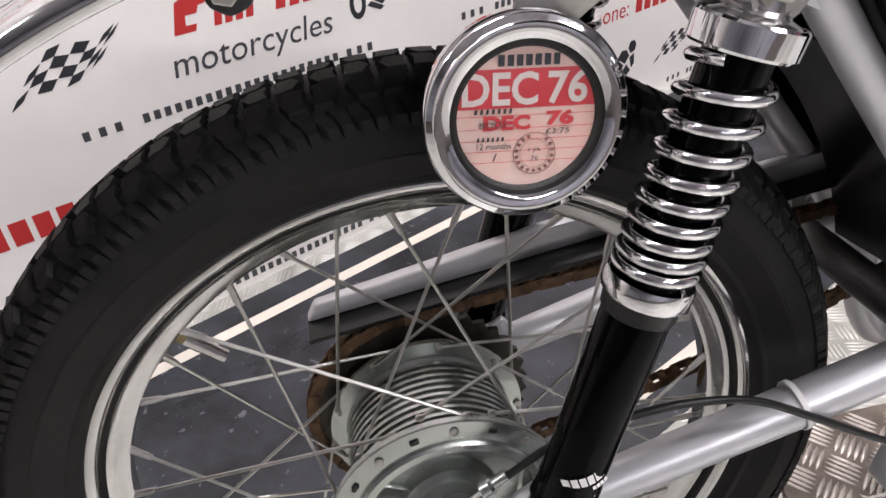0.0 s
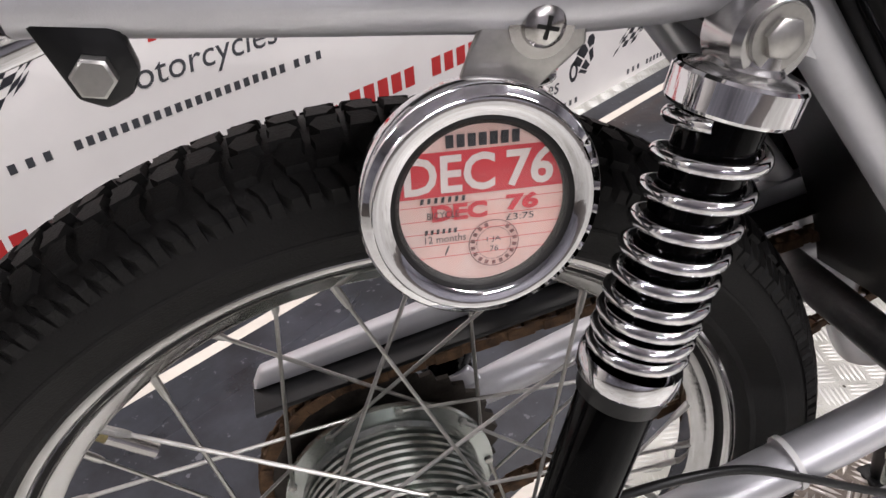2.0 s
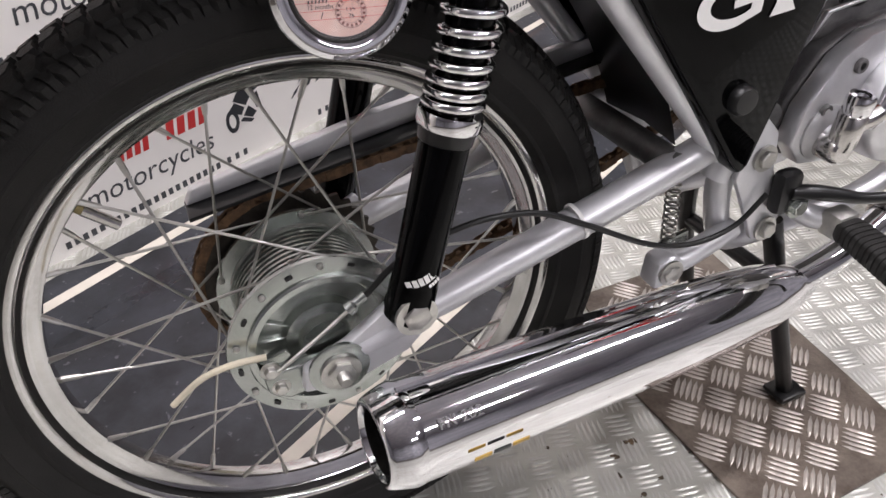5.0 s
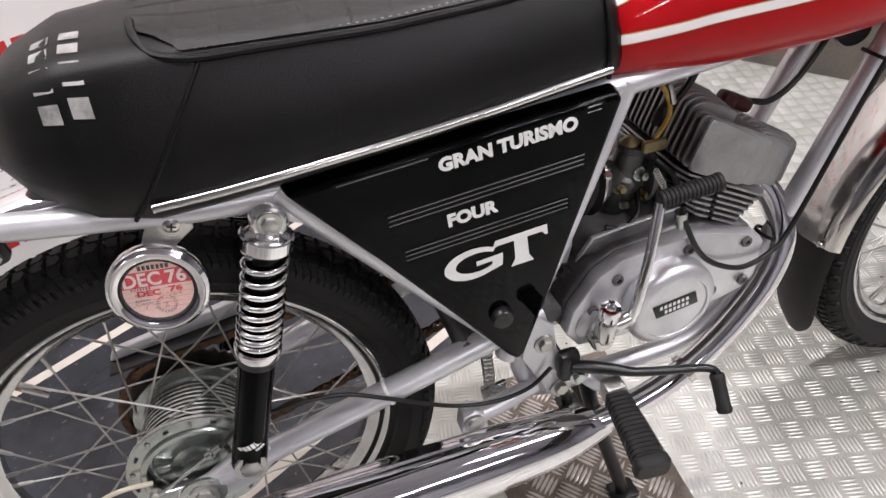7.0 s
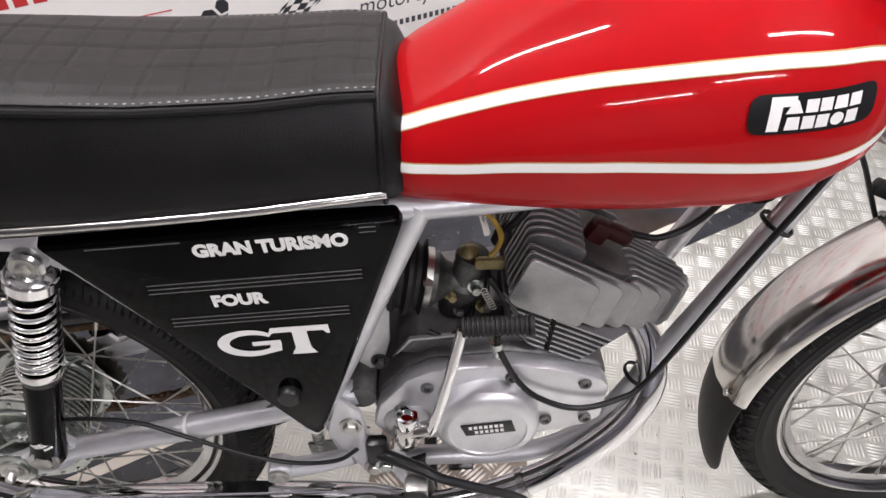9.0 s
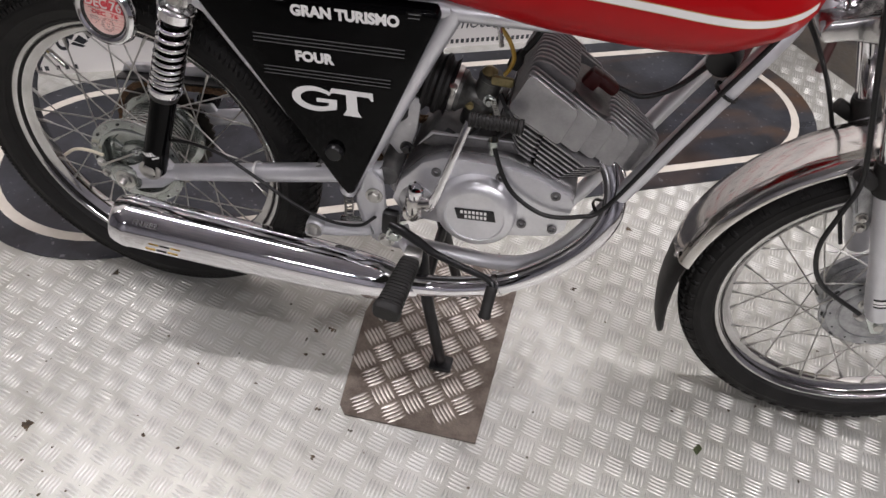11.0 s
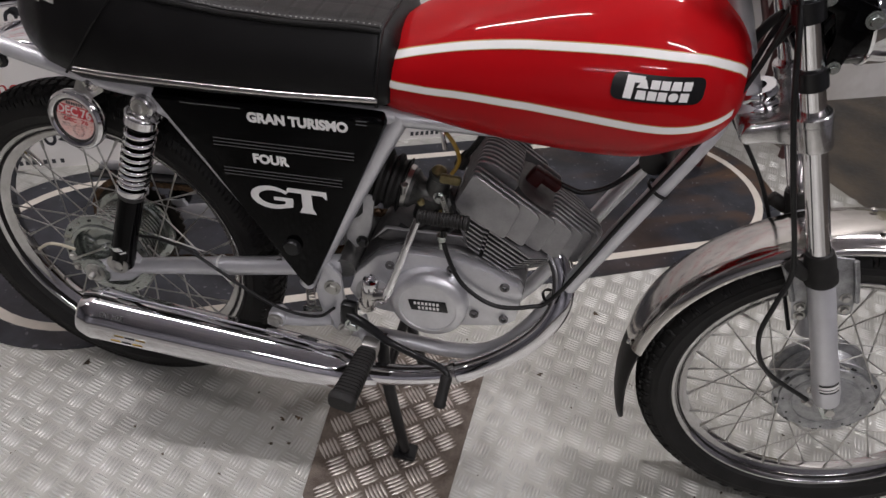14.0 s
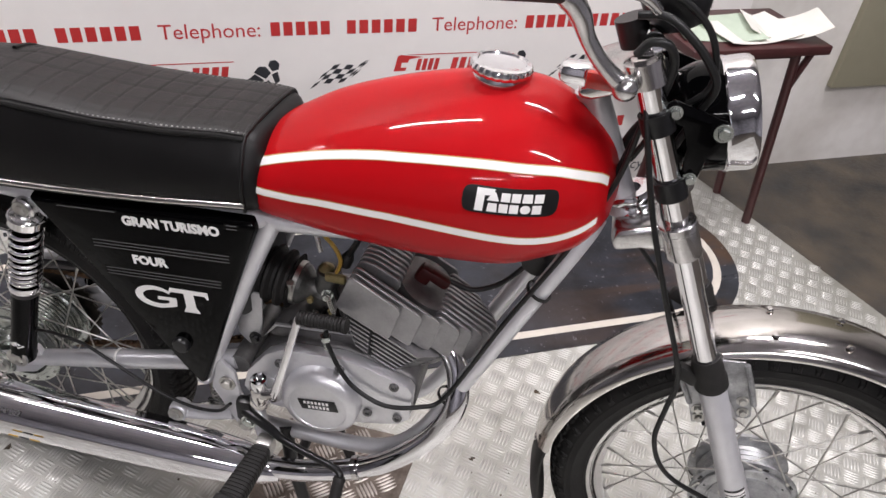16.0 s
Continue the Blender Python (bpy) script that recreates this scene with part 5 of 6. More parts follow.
# inner mudguard and battery tray behind the engine
part("inner_guard", skin(bmesh.new(), [[Vector((REAR.x + r * math.cos(a), y, REAR.z + r * math.sin(a))) for r, y in ((0.345, -0.052), (0.352, -0.03), (0.354, 0), (0.352, 0.03), (0.345, 0.052), (0.347, 0.03), (0.350, 0), (0.347, -0.03))] for a in np.linspace(radians(15), radians(62), 14)]), BLACK_PAINT, bike, "black inner mudguard")
part("airbox", box((0.385, 0.0, 0.535), (0.11, 0.13, 0.13), 0.02), BLACK_PAINT, bike, "black air filter box")


# ---- rear mudguard, lamp and number plate ----
def guard(R, a0, a1, w, lip, n=40, c=REAR, y0=0.0, drop=0.010):
    rings = []
    for a in np.linspace(a0, a1, n):
        prof = [(R - drop - lip, -w), (R - drop, -w), (R - drop * 0.35, -w * 0.86), (R, -w * 0.5), (R + 0.004, 0), (R, w * 0.5), (R - drop * 0.35, w * 0.86), (R - drop, w), (R - drop - lip, w)]
        prof += [(r - 0.0016, y * 0.97) for r, y in prof[::-1]]
        rings.append([Vector((c.x + r * math.cos(a), c.y + y0 + y, c.z + r * math.sin(a))) for r, y in prof])
    return skin(bmesh.new(), rings)


rg = part("rear_mudguard", guard(0.372, radians(62), radians(140), 0.056, 0.006), CHROME, bike, "chrome rear mudguard", sharp=60)
part("guard_extension", guard(0.3710, radians(136), radians(154.5), 0.052, 0.004, 18, drop=0.014), FLAP_GREY, bike, "smoked grey plastic mudguard extension", sharp=60)
PLATE_M = Matrix.Translation((-0.362, 0.0, 0.4675)) @ Matrix.Rotation(0.42, 4, "Y")
plate = part("number_plate", box((0, 0, 0), (0.0022, 0.17, 0.163), 0.0006, None), PLATE_BACK, bike, "bare metal back of the number plate", PLATE_M)
part("plate_face", box((-0.0024, 0, 0), (0.0014, 0.173, 0.166), 0.0004), PLATE_YELLOW, plate, "yellow reflective plate face")
for i in range(5):
    for dz in (0.034, -0.036):
        part("pressed_bar", box((0.0018, -0.066 + 0.033 * i, dz), (0.0026, 0.006 if i % 2 else 0.016, 0.052), 0.0011), PLATE_BACK, plate, "pressed bar in the plate")
part("plate_flange", prism([(-0.3295, 0.5405), (-0.3275, 0.5395), (-0.302, 0.5665), (-0.304, 0.5685)], -0.080, 0.080, 0.0005), PLATE_BACK, bike, "folded metal top of the plate")
part("plate_bracket", prism([(-0.330, 0.548), (-0.305, 0.566), (-0.288, 0.552), (-0.296, 0.530), (-0.318, 0.535)], -0.03, 0.03, 0.003), BLACK_PAINT, bike)
for y in (-0.045,):
    c0 = V(-0.345, y, 0.508)
    part("rubber_grommet", lathe([(0, 0), (0.0105, 0), (0.0105, 0.008), (0.007, 0.014), (0, 0.014)], c0, (0.91, 0, -0.41), 16), RUBBER_GRIP, bike)
    part("yellow_screw", lathe([(0, 0.012), (0.0042, 0.012), (0.0038, 0.026), (0, 0.027)], c0, (0.91, 0, -0.41), 12), YELLOW, bike, "yellow plastic screw")
part("guard_screw", lathe([(0, 0), (0.0058, 0), (0.0058, 0.006), (0.0035, 0.007), (0.003, 0.016), (0, 0.017)], V(-0.298, 0.020, 0.488), (0.88, 0, -0.4), 12), YELLOW, bike, "yellow plastic screw")
part("lamp_housing", prism([(-0.312, 0.560), (-0.302, 0.546), (-0.286, 0.546), (-0.274, 0.572), (-0.258, 0.625), (-0.245, 0.655), (-0.29, 0.660), (-0.312, 0.63)], -0.034, 0.034, 0.010, 3), GREY_PLASTIC, bike, "grey plastic tail lamp bracket")
lamp_axis = V(-0.97, 0, 0.10)
part("tail_lamp", lathe([(0, 0.0), (0.044, 0.0), (0.048, 0.004), (0.048, 0.016), (0, 0.016)], V(-0.311, 0, 0.594), lamp_axis, 40), BLACK_PAINT, bike, "black tail lamp body")
part("tail_lens", lathe([(0, 0.016), (0.0478, 0.016), (0.051, 0.034), (0.050, 0.056), (0.042, 0.070), (0.022, 0.078), (0, 0.079)], V(-0.311, 0, 0.594), lamp_axis, 40), LENS, bike, "red tail lamp lens")



# ---- engine ----
COVER_ALLOY = mat("cover_alloy", (0.70, 0.70, 0.72), 0.34, 0.75, 0.08, 30, bump=0.15, bump_scale=1400)
CARB_METAL = mat("dark_carb_metal", (0.13, 0.13, 0.125), 0.42, 0.7, 0.3, 60, bump=0.3, bump_scale=400)
FIN_ALLOY = mat("fin_alloy", (0.34, 0.335, 0.34), 0.42, 0.8, 0.14, 45, bump=0.3, bump_scale=800)
CASE = [(0.424, 0.372), (0.432, 0.405), (0.462, 0.446), (0.490, 0.462), (0.575, 0.470), (0.612, 0.462), (0.668, 0.443), (0.676, 0.432), (0.674, 0.380), (0.660, 0.366), (0.628, 0.356), (0.596, 0.348), (0.530, 0.344), (0.475, 0.344), (0.440, 0.350)]
eng = part("engine", prism(CASE, -0.074, 0.082, 0.008, 3), ALLOY_DARK, bike, "cast alloy two-stroke engine with a finned cylinder", sharp=35)
part("clutch_cover", prism([(x * 0.985 + 0.008, z * 0.985 + 0.006) for x, z in CASE], -0.094, -0.0745, 0.0022, 2), COVER_ALLOY, eng, "silver engine side cover")
CC = V(0.547, -0.094, 0.391)
part("round_cover", lathe([(0.0, 0.0), (0.0565, 0.0), (0.0558, 0.014), (0.0545, 0.0185), (0.0510, 0.0218), (0.0430, 0.0250), (0.0415, 0.0250), (0.0408, 0.0232), (0, 0.0232)], CC, (0, -1, 0), 64), COVER_ALLOY, eng, "round silver generator cover")
bdg = prism([(0.5180, 0.4005), (0.5245, 0.3830), (0.5770, 0.3905), (0.5715, 0.4085)], CC.y - 0.0246, CC.y - 0.0230, 0.0004)
eb = part("engine_badge", bdg, BLACK_PAINT, eng, "small black badge with white bars")
mk = merge(bars(0.0, 0.040, 0.0055, 7, 0.35, 0, 0.0012), bars(0.006, 0.040, 0.0055, 6, 0.35, 0, -0.0072))
part("badge_mark", moved(mk, side_on(CC.y - 0.0250) @ Matrix.Translation((0.5275, 0.3935, 0)) @ Matrix.Rotation(0.14, 4, "Z") @ Matrix.Scale(0.95, 4)), WHITE, eb)
for x, z in ((0.484, 0.436), (0.571, 0.451), (0.648, 0.439), (0.655, 0.380), (0.612, 0.378), (0.456, 0.400)):
    part("case_screw", lathe([(0.0032, 0.0), (0.0068, 0.0), (0.0068, 0.004), (0.006, 0.005), (0.0034, 0.005), (0.003, 0.001)], (x, -0.093, z), (0, -1, 0), 16, closed=True), ALLOY_DARK, eng)
part("case_top", prism([(0.45, 0.45), (0.47, 0.475), (0.575, 0.487), (0.60, 0.470), (0.57, 0.455), (0.49, 0.447)], -0.062, 0.075, 0.008, 3), ALLOY_DARK, eng)
part("case_seam", prism([(0.448, 0.449), (0.466, 0.4775), (0.577, 0.490), (0.604, 0.4715), (0.600, 0.470), (0.575, 0.4868), (0.470, 0.4748)], -0.0655, -0.060, 0.001), ALLOY, eng)
part("engine_lug", prism([(0.398, 0.520), (0.448, 0.522), (0.446, 0.470), (0.438, 0.436), (0.424, 0.424), (0.408, 0.440)], -0.060, -0.055, 0.003), ALLOY, eng, "grey alloy engine lug plate")
part("lug_bolt", bolt((0.434, -0.060, 0.440), (0, -1, 0), 0.0065, 0.008), BLACK_PAINT, eng)
# the cylinder leans forward
LEAN_C = radians(28)
CYL = Matrix.Translation((0.612, -0.002, 0.452)) @ Matrix.Rotation(LEAN_C, 4, "Y")
part("cylinder", moved(lathe([(0, -0.01), (0.046, -0.01), (0.046, 0.115), (0, 0.115)], (0, 0, 0), (0, 0, 1), 32), CYL), ALLOY_DARK, eng)
def notched(x0, x1, d, nose, cuts):
    """The outline of a barrel fin: a pointed front, and narrow cuts into both long edges."""
    near = [(x0, -d + 0.012), (x0 + 0.012, -d)]
    for c in cuts:
        near += [(c - 0.0032, -d), (c - 0.0032, -d + 0.013), (c + 0.0032, -d + 0.013), (c + 0.0032, -d)]
    near += [(x1 - 0.004, -d), (x1, -d + 0.004)]
    mid = (x1 + nose) / 2
    near += [(mid - 0.004, -d * 0.62 - 0.003), (mid - 0.012, -d * 0.52), (mid - 0.007, -d * 0.46), (mid + 0.004, -d * 0.53), (nose, -d * 0.22)]
    return near + [(x, -y) for x, y in near[::-1]]


for i in range(7):
    z = 0.014 + i * 0.0068
    fin = flat(notched(-0.048 - 0.0068 * i, 0.030 + 0.0022 * i, 0.0745, 0.082 + 0.003 * i, (-0.014 - 0.0030 * i,)), z, z + 0.0026)
    part("barrel_fin", moved(fin, CYL), FIN_ALLOY, eng)
# head: upright plates that step forward towards the middle, parted round the plug
head_rows = [(-0.0800, -0.024), (-0.0690, 0.006), (-0.0580, 0.032), (-0.0470, 0.063), (-0.0370, 0.080), (-0.0280, 0.095), (-0.0190, 0.105), (-0.0100, 0.111), (0.0, 0.113)]
for y, x1 in head_rows:
    for s in ((-1, 1) if y else (1,)):
        zt = 0.117 + 0.02 * max(0.0, (y + 0.05 if y > -0.05 else 0.0)) * 4
        yy = y if s < 0 else -y
        tall = zt + 0.012 if y > -0.07 else zt
        backs = [(-0.091, 0.062), (x1 + 0.016, 0.062), (x1 + 0.004, zt), (-0.099, zt + 0.003)]
        if y > -0.05:
            backs = [(-0.091, 0.062), (x1 + 0.016, 0.062), (x1 + 0.003, zt - 0.004), (0.026, zt), (0.024, 0.096), (-0.034, 0.096), (-0.036, tall), (-0.082, tall), (-0.098, tall - 0.008)]
        part("head_fin", moved(prism(round_poly(backs, 0.0085), yy - 0.0021, yy + 0.0021, 0.0007, 1), CYL), FIN_ALLOY, eng)
part("head_core", moved(box((-0.012, 0, 0.080), (0.105, 0.085, 0.030), 0.006), CYL), ALLOY_DARK, eng)
part("spark_plug_cap", moved(box((-0.012, 0.0, 0.116), (0.022, 0.020, 0.046), 0.006), CYL), RED_PLASTIC, eng, "dark red spark plug cap")
part("plug_cap_arm", moved(box((0.006, 0.0, 0.131), (0.036, 0.018, 0.017), 0.006), CYL), RED_PLASTIC, eng)
part("plug_lead", tube([(0.684, 0.0, 0.566), (0.702, 0.0, 0.560), (0.728, 0.0, 0.556), (0.765, 0.005, 0.575), (0.805, 0.01, 0.628), (0.826, 0.012, 0.655), (0.835, 0.012, 0.69)], 0.0038, 10, 5), CABLE, bike, "black ignition lead")
part("ignition_coil", lathe([(0, 0), (0.018, 0), (0.020, 0.006), (0.020, 0.030), (0.016, 0.036), (0, 0.036)], (0.800, -0.022, 0.632), (0.3, 1, 0.1), 24), BLACK_PAINT, bike, "black ignition coil")
# carburettor, air hose and fuel tap
bel = []
for i in range(22):
    bel.append((0.041 + (0.0065 if i % 4 in (1, 2) else 0.0) - 0.007 * i / 21, 0.0042 * i))
hose_o, hose_d = V(0.394, -0.018, 0.538), V(0.975, -0.02, -0.16).normalized()
part("air_hose", lathe([(0, 0)] + bel + [(0, 0.092)], hose_o, hose_d, 28), RUBBER, bike, "black ribbed rubber air hose")
part("hose_clamp", lathe([(0.0295, 0.090), (0.0318, 0.090), (0.0318, 0.0965), (0.0295, 0.0965)], hose_o, hose_d, 28, closed=True), STEEL, bike, "bright hose clamp")
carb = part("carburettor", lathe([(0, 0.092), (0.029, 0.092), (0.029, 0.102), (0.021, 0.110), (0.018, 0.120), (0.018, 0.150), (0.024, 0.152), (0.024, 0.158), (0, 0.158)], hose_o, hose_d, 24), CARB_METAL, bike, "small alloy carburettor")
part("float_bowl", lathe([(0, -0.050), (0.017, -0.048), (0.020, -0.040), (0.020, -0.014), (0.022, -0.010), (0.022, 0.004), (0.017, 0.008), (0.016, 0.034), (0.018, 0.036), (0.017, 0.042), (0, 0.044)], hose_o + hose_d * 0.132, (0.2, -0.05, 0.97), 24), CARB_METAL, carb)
part("slide_top", lathe([(0, 0.030), (0.011, 0.030), (0.011, 0.046), (0.005, 0.052), (0, 0.053)], hose_o + hose_d * 0.140, (-0.1, -0.05, 0.97), 20), BRASS, carb)
part("choke_lever", box(hose_o + hose_d * 0.145 + V(0.010, -0.02, 0.046), (0.030, 0.009, 0.014), 0.004), BRASS, carb)
part("clamp_screw", lathe([(0, -0.010), (0.0035, -0.010), (0.0035, 0.008), (0.005, 0.008), (0.005, 0.012), (0, 0.012)], hose_o + hose_d * 0.093 + V(0, -0.030, 0.012), (0.1, -0.2, 1), 10), STEEL, bike)
for k, (dx, dz, r, h) in enumerate(((0.118, -0.004, 0.0048, 0.010), (0.142, 0.012, 0.0055, 0.012), (0.126, -0.026, 0.0042, 0.008), (0.150, -0.014, 0.0050, 0.009))):
    part("jet_screw", bolt(hose_o + hose_d * dx + V(0, -0.017, dz), (0.1, -1, 0.15), r, h), (BRASS, ZINC, STEEL, BRASS)[k], carb)
part("drain_hose", tube([(0.533, -0.040, 0.505), (0.526, -0.056, 0.488), (0.505, -0.062, 0.478), (0.486, -0.058, 0.482)], 0.0032, 8, 4), CABLE, bike, "black drain hose")
part("breather_hose", tube([(0.548, -0.046, 0.545), (0.562, -0.062, 0.530), (0.566, -0.064, 0.508), (0.556, -0.060, 0.490)], 0.0036, 8, 4), CABLE, bike, "black breather hose")
part("idle_spring", tube([V(0.541 + 0.010 * t, -0.058 - 0.004 * t, 0.540 - 0.020 * t) + V(0.0034 * math.cos(t * 44), 0, 0.0034 * math.sin(t * 44)) for t in np.linspace(0, 1, 56)], 0.0007, 5, 1), STEEL, carb, "small coiled idle spring")
part("inlet_stub", lathe([(0, 0.154), (0.030, 0.154), (0.030, 0.160), (0.020, 0.162), (0.019, 0.190), (0, 0.190)], hose_o, hose_d, 24), ALLOY_DARK, carb)
part("throttle_boot", lathe([(0, 0), (0.0085, 0), (0.009, 0.012), (0.004, 0.026), (0, 0.027)], (0.556, -0.030, 0.578), (0.32, 0, 0.95), 14), RUBBER_GRIP, bike)
part("throttle_cable", tube([(0.563, -0.034, 0.598), (0.578, -0.045, 0.630), (0.590, -0.042, 0.662), (0.620, -0.02, 0.70)], 0.0042, 8, 4), CABLE, bike, "black throttle cable")
tap = part("fuel_tap", lathe([(0, 0), (0.010, 0), (0.010, 0.012), (0.006, 0.016), (0.006, 0.028), (0, 0.028)], (0.530, -0.055, 0.668), (0, 0, -1), 14), CHROME_WORN, bike, "chrome fuel tap")
part("tap_lever", tube([(0.530, -0.064, 0.650), (0.534, -0.072, 0.646), (0.540, -0.074, 0.626)], [0.005, 0.0028, 0.0034], 8, 3), CHROME_WORN, tap)
part("fuel_hose", tube([(0.535, -0.056, 0.640), (0.548, -0.052, 0.622), (0.556, -0.048, 0.600), (0.553, -0.044, 0.582), (0.548, -0.040, 0.570)], 0.0028, 8, 5), YELLOW, bike, "yellowed fuel hose")
part("clutch_cable", tube([(0.553, -0.096, 0.515), (0.556, -0.099, 0.497), (0.576, -0.103, 0.455), (0.600, -0.106, 0.430), (0.640, -0.106, 0.412), (0.684, -0.098, 0.415), (0.718, -0.086, 0.434), (0.779, -0.076, 0.575), (0.838, -0.065, 0.700), (0.87, -0.05, 0.78), (0.88, -0.06, 0.86)], 0.0032, 10, 6), CABLE, bike, "black clutch cable")
part("cable_adjuster", lathe([(0, 0), (0.007, 0), (0.007, 0.008), (0.0045, 0.010), (0.0045, 0.022), (0, 0.022)], (0.552, -0.096, 0.508), (0.1, 0, -1), 12), ZINC, bike)
for p, d in (((0.718, -0.062, 0.402), (0.4, 0, 0.9)), ((0.812, -0.056, 0.612), (0.42, 0, 0.9))):
    part("frame_tie", lathe([(0.0150, -0.002), (0.0172, -0.002), (0.0172, 0.002), (0.0150, 0.002)], V(*p) + V(0, 0.008, 0), d, 18, closed=True), CABLE, bike)

# ---- kick start ----
kick = part("kick_start", tube([(0.482, -0.118, 0.392), (0.490, -0.124, 0.412), (0.506, -0.116, 0.478), (0.519, -0.104, 0.534)], [0.0080, 0.0068, 0.0056, 0.0056], 12, 4), CHROME, bike, "chrome kick start lever")
boss = lathe([(0, -0.012), (0.0105, -0.012), (0.0125, -0.006), (0.0125, 0.020), (0.0100, 0.023), (0, 0.023)], (0.461, -0.116, 0.385), (0.06, -0.10, 1.0), 22)
lathe([(0, -0.022), (0.012, -0.022), (0.014, -0.012), (0.014, 0.006), (0.011, 0.010), (0, 0.010)], (0.459, -0.112, 0.372), (0, -1, 0), 20, bm=boss)
part("kick_boss", boss, CHROME_WORN, kick)
part("knuckle", tube([(0.463, -0.117, 0.398), (0.474, -0.121, 0.399), (0.486, -0.122, 0.404)], [0.0105, 0.0095, 0.0085], 14, 3), CHROME_WORN, kick)
part("knuckle_cap", lathe([(0.0, 0.022), (0.0112, 0.022), (0.0122, 0.025), (0.0122, 0.036), (0.0108, 0.039), (0.0070, 0.0395), (0.0066, 0.034), (0, 0.034)], (0.461, -0.116, 0.385), (0.06, -0.10, 1.0), 24), CHROME, kick, "chrome cap of the folding joint")
part("kick_shaft", lathe([(0, 0), (0.026, 0), (0.026, 0.006), (0.020, 0.010), (0.012, 0.012), (0.012, 0.024), (0, 0.024)], (0.462, -0.090, 0.378), (0, -1, 0), 28), ALLOY, kick)
ped = [(0, 0)]
for i in range(14):
    ped += [(0.0085, 0.0045 * i), (0.0098, 0.0045 * i + 0.001), (0.0098, 0.0045 * i + 0.003), (0.0085, 0.0045 * i + 0.0035)]
part("kick_rubber", lathe(ped + [(0.0105, 0.064), (0.0105, 0.068), (0, 0.068)], (0.518, -0.103, 0.536), (0.985, -0.06, 0.10), 16), RUBBER_GRIP, kick, "ribbed black rubber sleeve")


# ---- foot pegs, pedal, stand ----
def foot_peg(s):
    base = V(0.470, s * 0.130, 0.300)
    d = V(-0.10, s * 0.98, -0.07).normalized()
    hold = part("peg_bracket", tube([(0.440, s * 0.088, 0.316), (0.455, s * 0.105, 0.300), (0.470, s * 0.122, 0.298)], [0.012, 0.011, 0.011], 12, 3), SILVER, bike)
    part("peg_clevis", box(base, (0.026, 0.022, 0.026), 0.004), STEEL, bike)
    u = V(1, 0, 0)
    u = (u - d * u.dot(d)).normalized()
    w = d.cross(u)
    rings = []
    rows = [(0.004, 0.010, 0.009), (0.010, 0.0135, 0.0105)]
    for k in range(14):
        h = 0.014 + k * 0.0058
        wide, deep = 0.0150 + 0.0032 * k / 13, 0.0115 + 0.0015 * k / 13
        rows += [(h, wide, deep), (h + 0.0030, wide, deep), (h + 0.0034, wide - 0.0012, deep - 0.0012), (h + 0.0054, wide - 0.0012, deep - 0.0012)]
    rows += [(0.098, 0.0200, 0.0150), (0.106, 0.0205, 0.0155), (0.110, 0.0180, 0.0130)]
    for h, wide, deep in rows:
        ring = []
        for q in range(24):
            a = 2 * math.pi * q / 24
            ca, sa = math.cos(a), math.sin(a)
            ring.append(base + d * h + u * wide * math.copysign(abs(ca) ** 0.55, ca) + w * deep * math.copysign(abs(sa) ** 0.55, sa))
        rings.append(ring)
    part("foot_peg", skin(bmesh.new(), rings), RUBBER_GRIP, bike, "black ribbed rubber foot peg")


sym(foot_peg)
pedal = part("brake_pedal", tube([(0.428, -0.104, 0.331), (0.450, -0.111, 0.328), (0.475, -0.119, 0.322), (0.500, -0.128, 0.316), (0.545, -0.139, 0.312), (0.578, -0.147, 0.310), (0.592, -0.153, 0.304), (0.592, -0.162, 0.292)], [0.0075, 0.0075, 0.0070, 0.0056, 0.0052, 0.0050, 0.0050, 0.0048], 12, 4), BLACK_PAINT, bike, "black brake pedal lever")
part("pedal_pad", lathe([(0, 0), (0.0078, 0), (0.0092, 0.004), (0.0084, 0.009), (0.0084, 0.038), (0.0096, 0.043), (0.0080, 0.047), (0, 0.047)], (0.592, -0.155, 0.303), (-0.04, -0.62, -0.78), 16), RUBBER_GRIP, pedal, "black rubber pedal sleeve")
part("pedal_clamp", box((0.427, -0.099, 0.330), (0.026, 0.018, 0.044), 0.007), BLACK_PAINT, pedal)
part("pedal_bolt", bolt((0.436, -0.108, 0.316), (0, -1, 0), 0.008, 0.007), ZINC, pedal)


def stand_leg(s):
    part("stand_leg", tube([(0.470, s * 0.060, 0.262), (0.486, s * 0.074, 0.180), (0.532, s * 0.089, 0.014)], [0.0105, 0.0105, 0.0095], 12, 3), BLACK_PAINT, bike, "black tubular centre stand leg")
    part("stand_foot", box((0.534, s * 0.089, 0.0085), (0.040, 0.034, 0.009), 0.004), BLACK_PAINT, bike, "worn black stand foot")


sym(stand_leg)
part("stand_bar", tube([(0.486, -0.072, 0.185), (0.486, 0.072, 0.185)], 0.009, 10, 1), BLACK_PAINT, bike)
coil = [V(0.345 + 0.004 * t, -0.045, 0.345 - 0.085 * t) + V(0.0065 * math.cos(t * 75), 0.0065 * math.sin(t * 75), 0) for t in np.linspace(0, 1, 120)]
part("stand_spring", tube(coil, 0.0013, 6, 1), STEEL, bike, "coiled stand return spring")
part("stand_tab", prism([(0.335, 0.272), (0.368, 0.278), (0.372, 0.250), (0.352, 0.232), (0.338, 0.245)], -0.052, -0.046, 0.002), ZINC, bike)
part("lower_strut", tube([(0.300, -0.084, 0.272), (0.345, -0.082, 0.277), (0.395, -0.078, 0.288)], [0.0125, 0.0115, 0.0105], 14, 3), SILVER, bike, "silver painted silencer bracket")
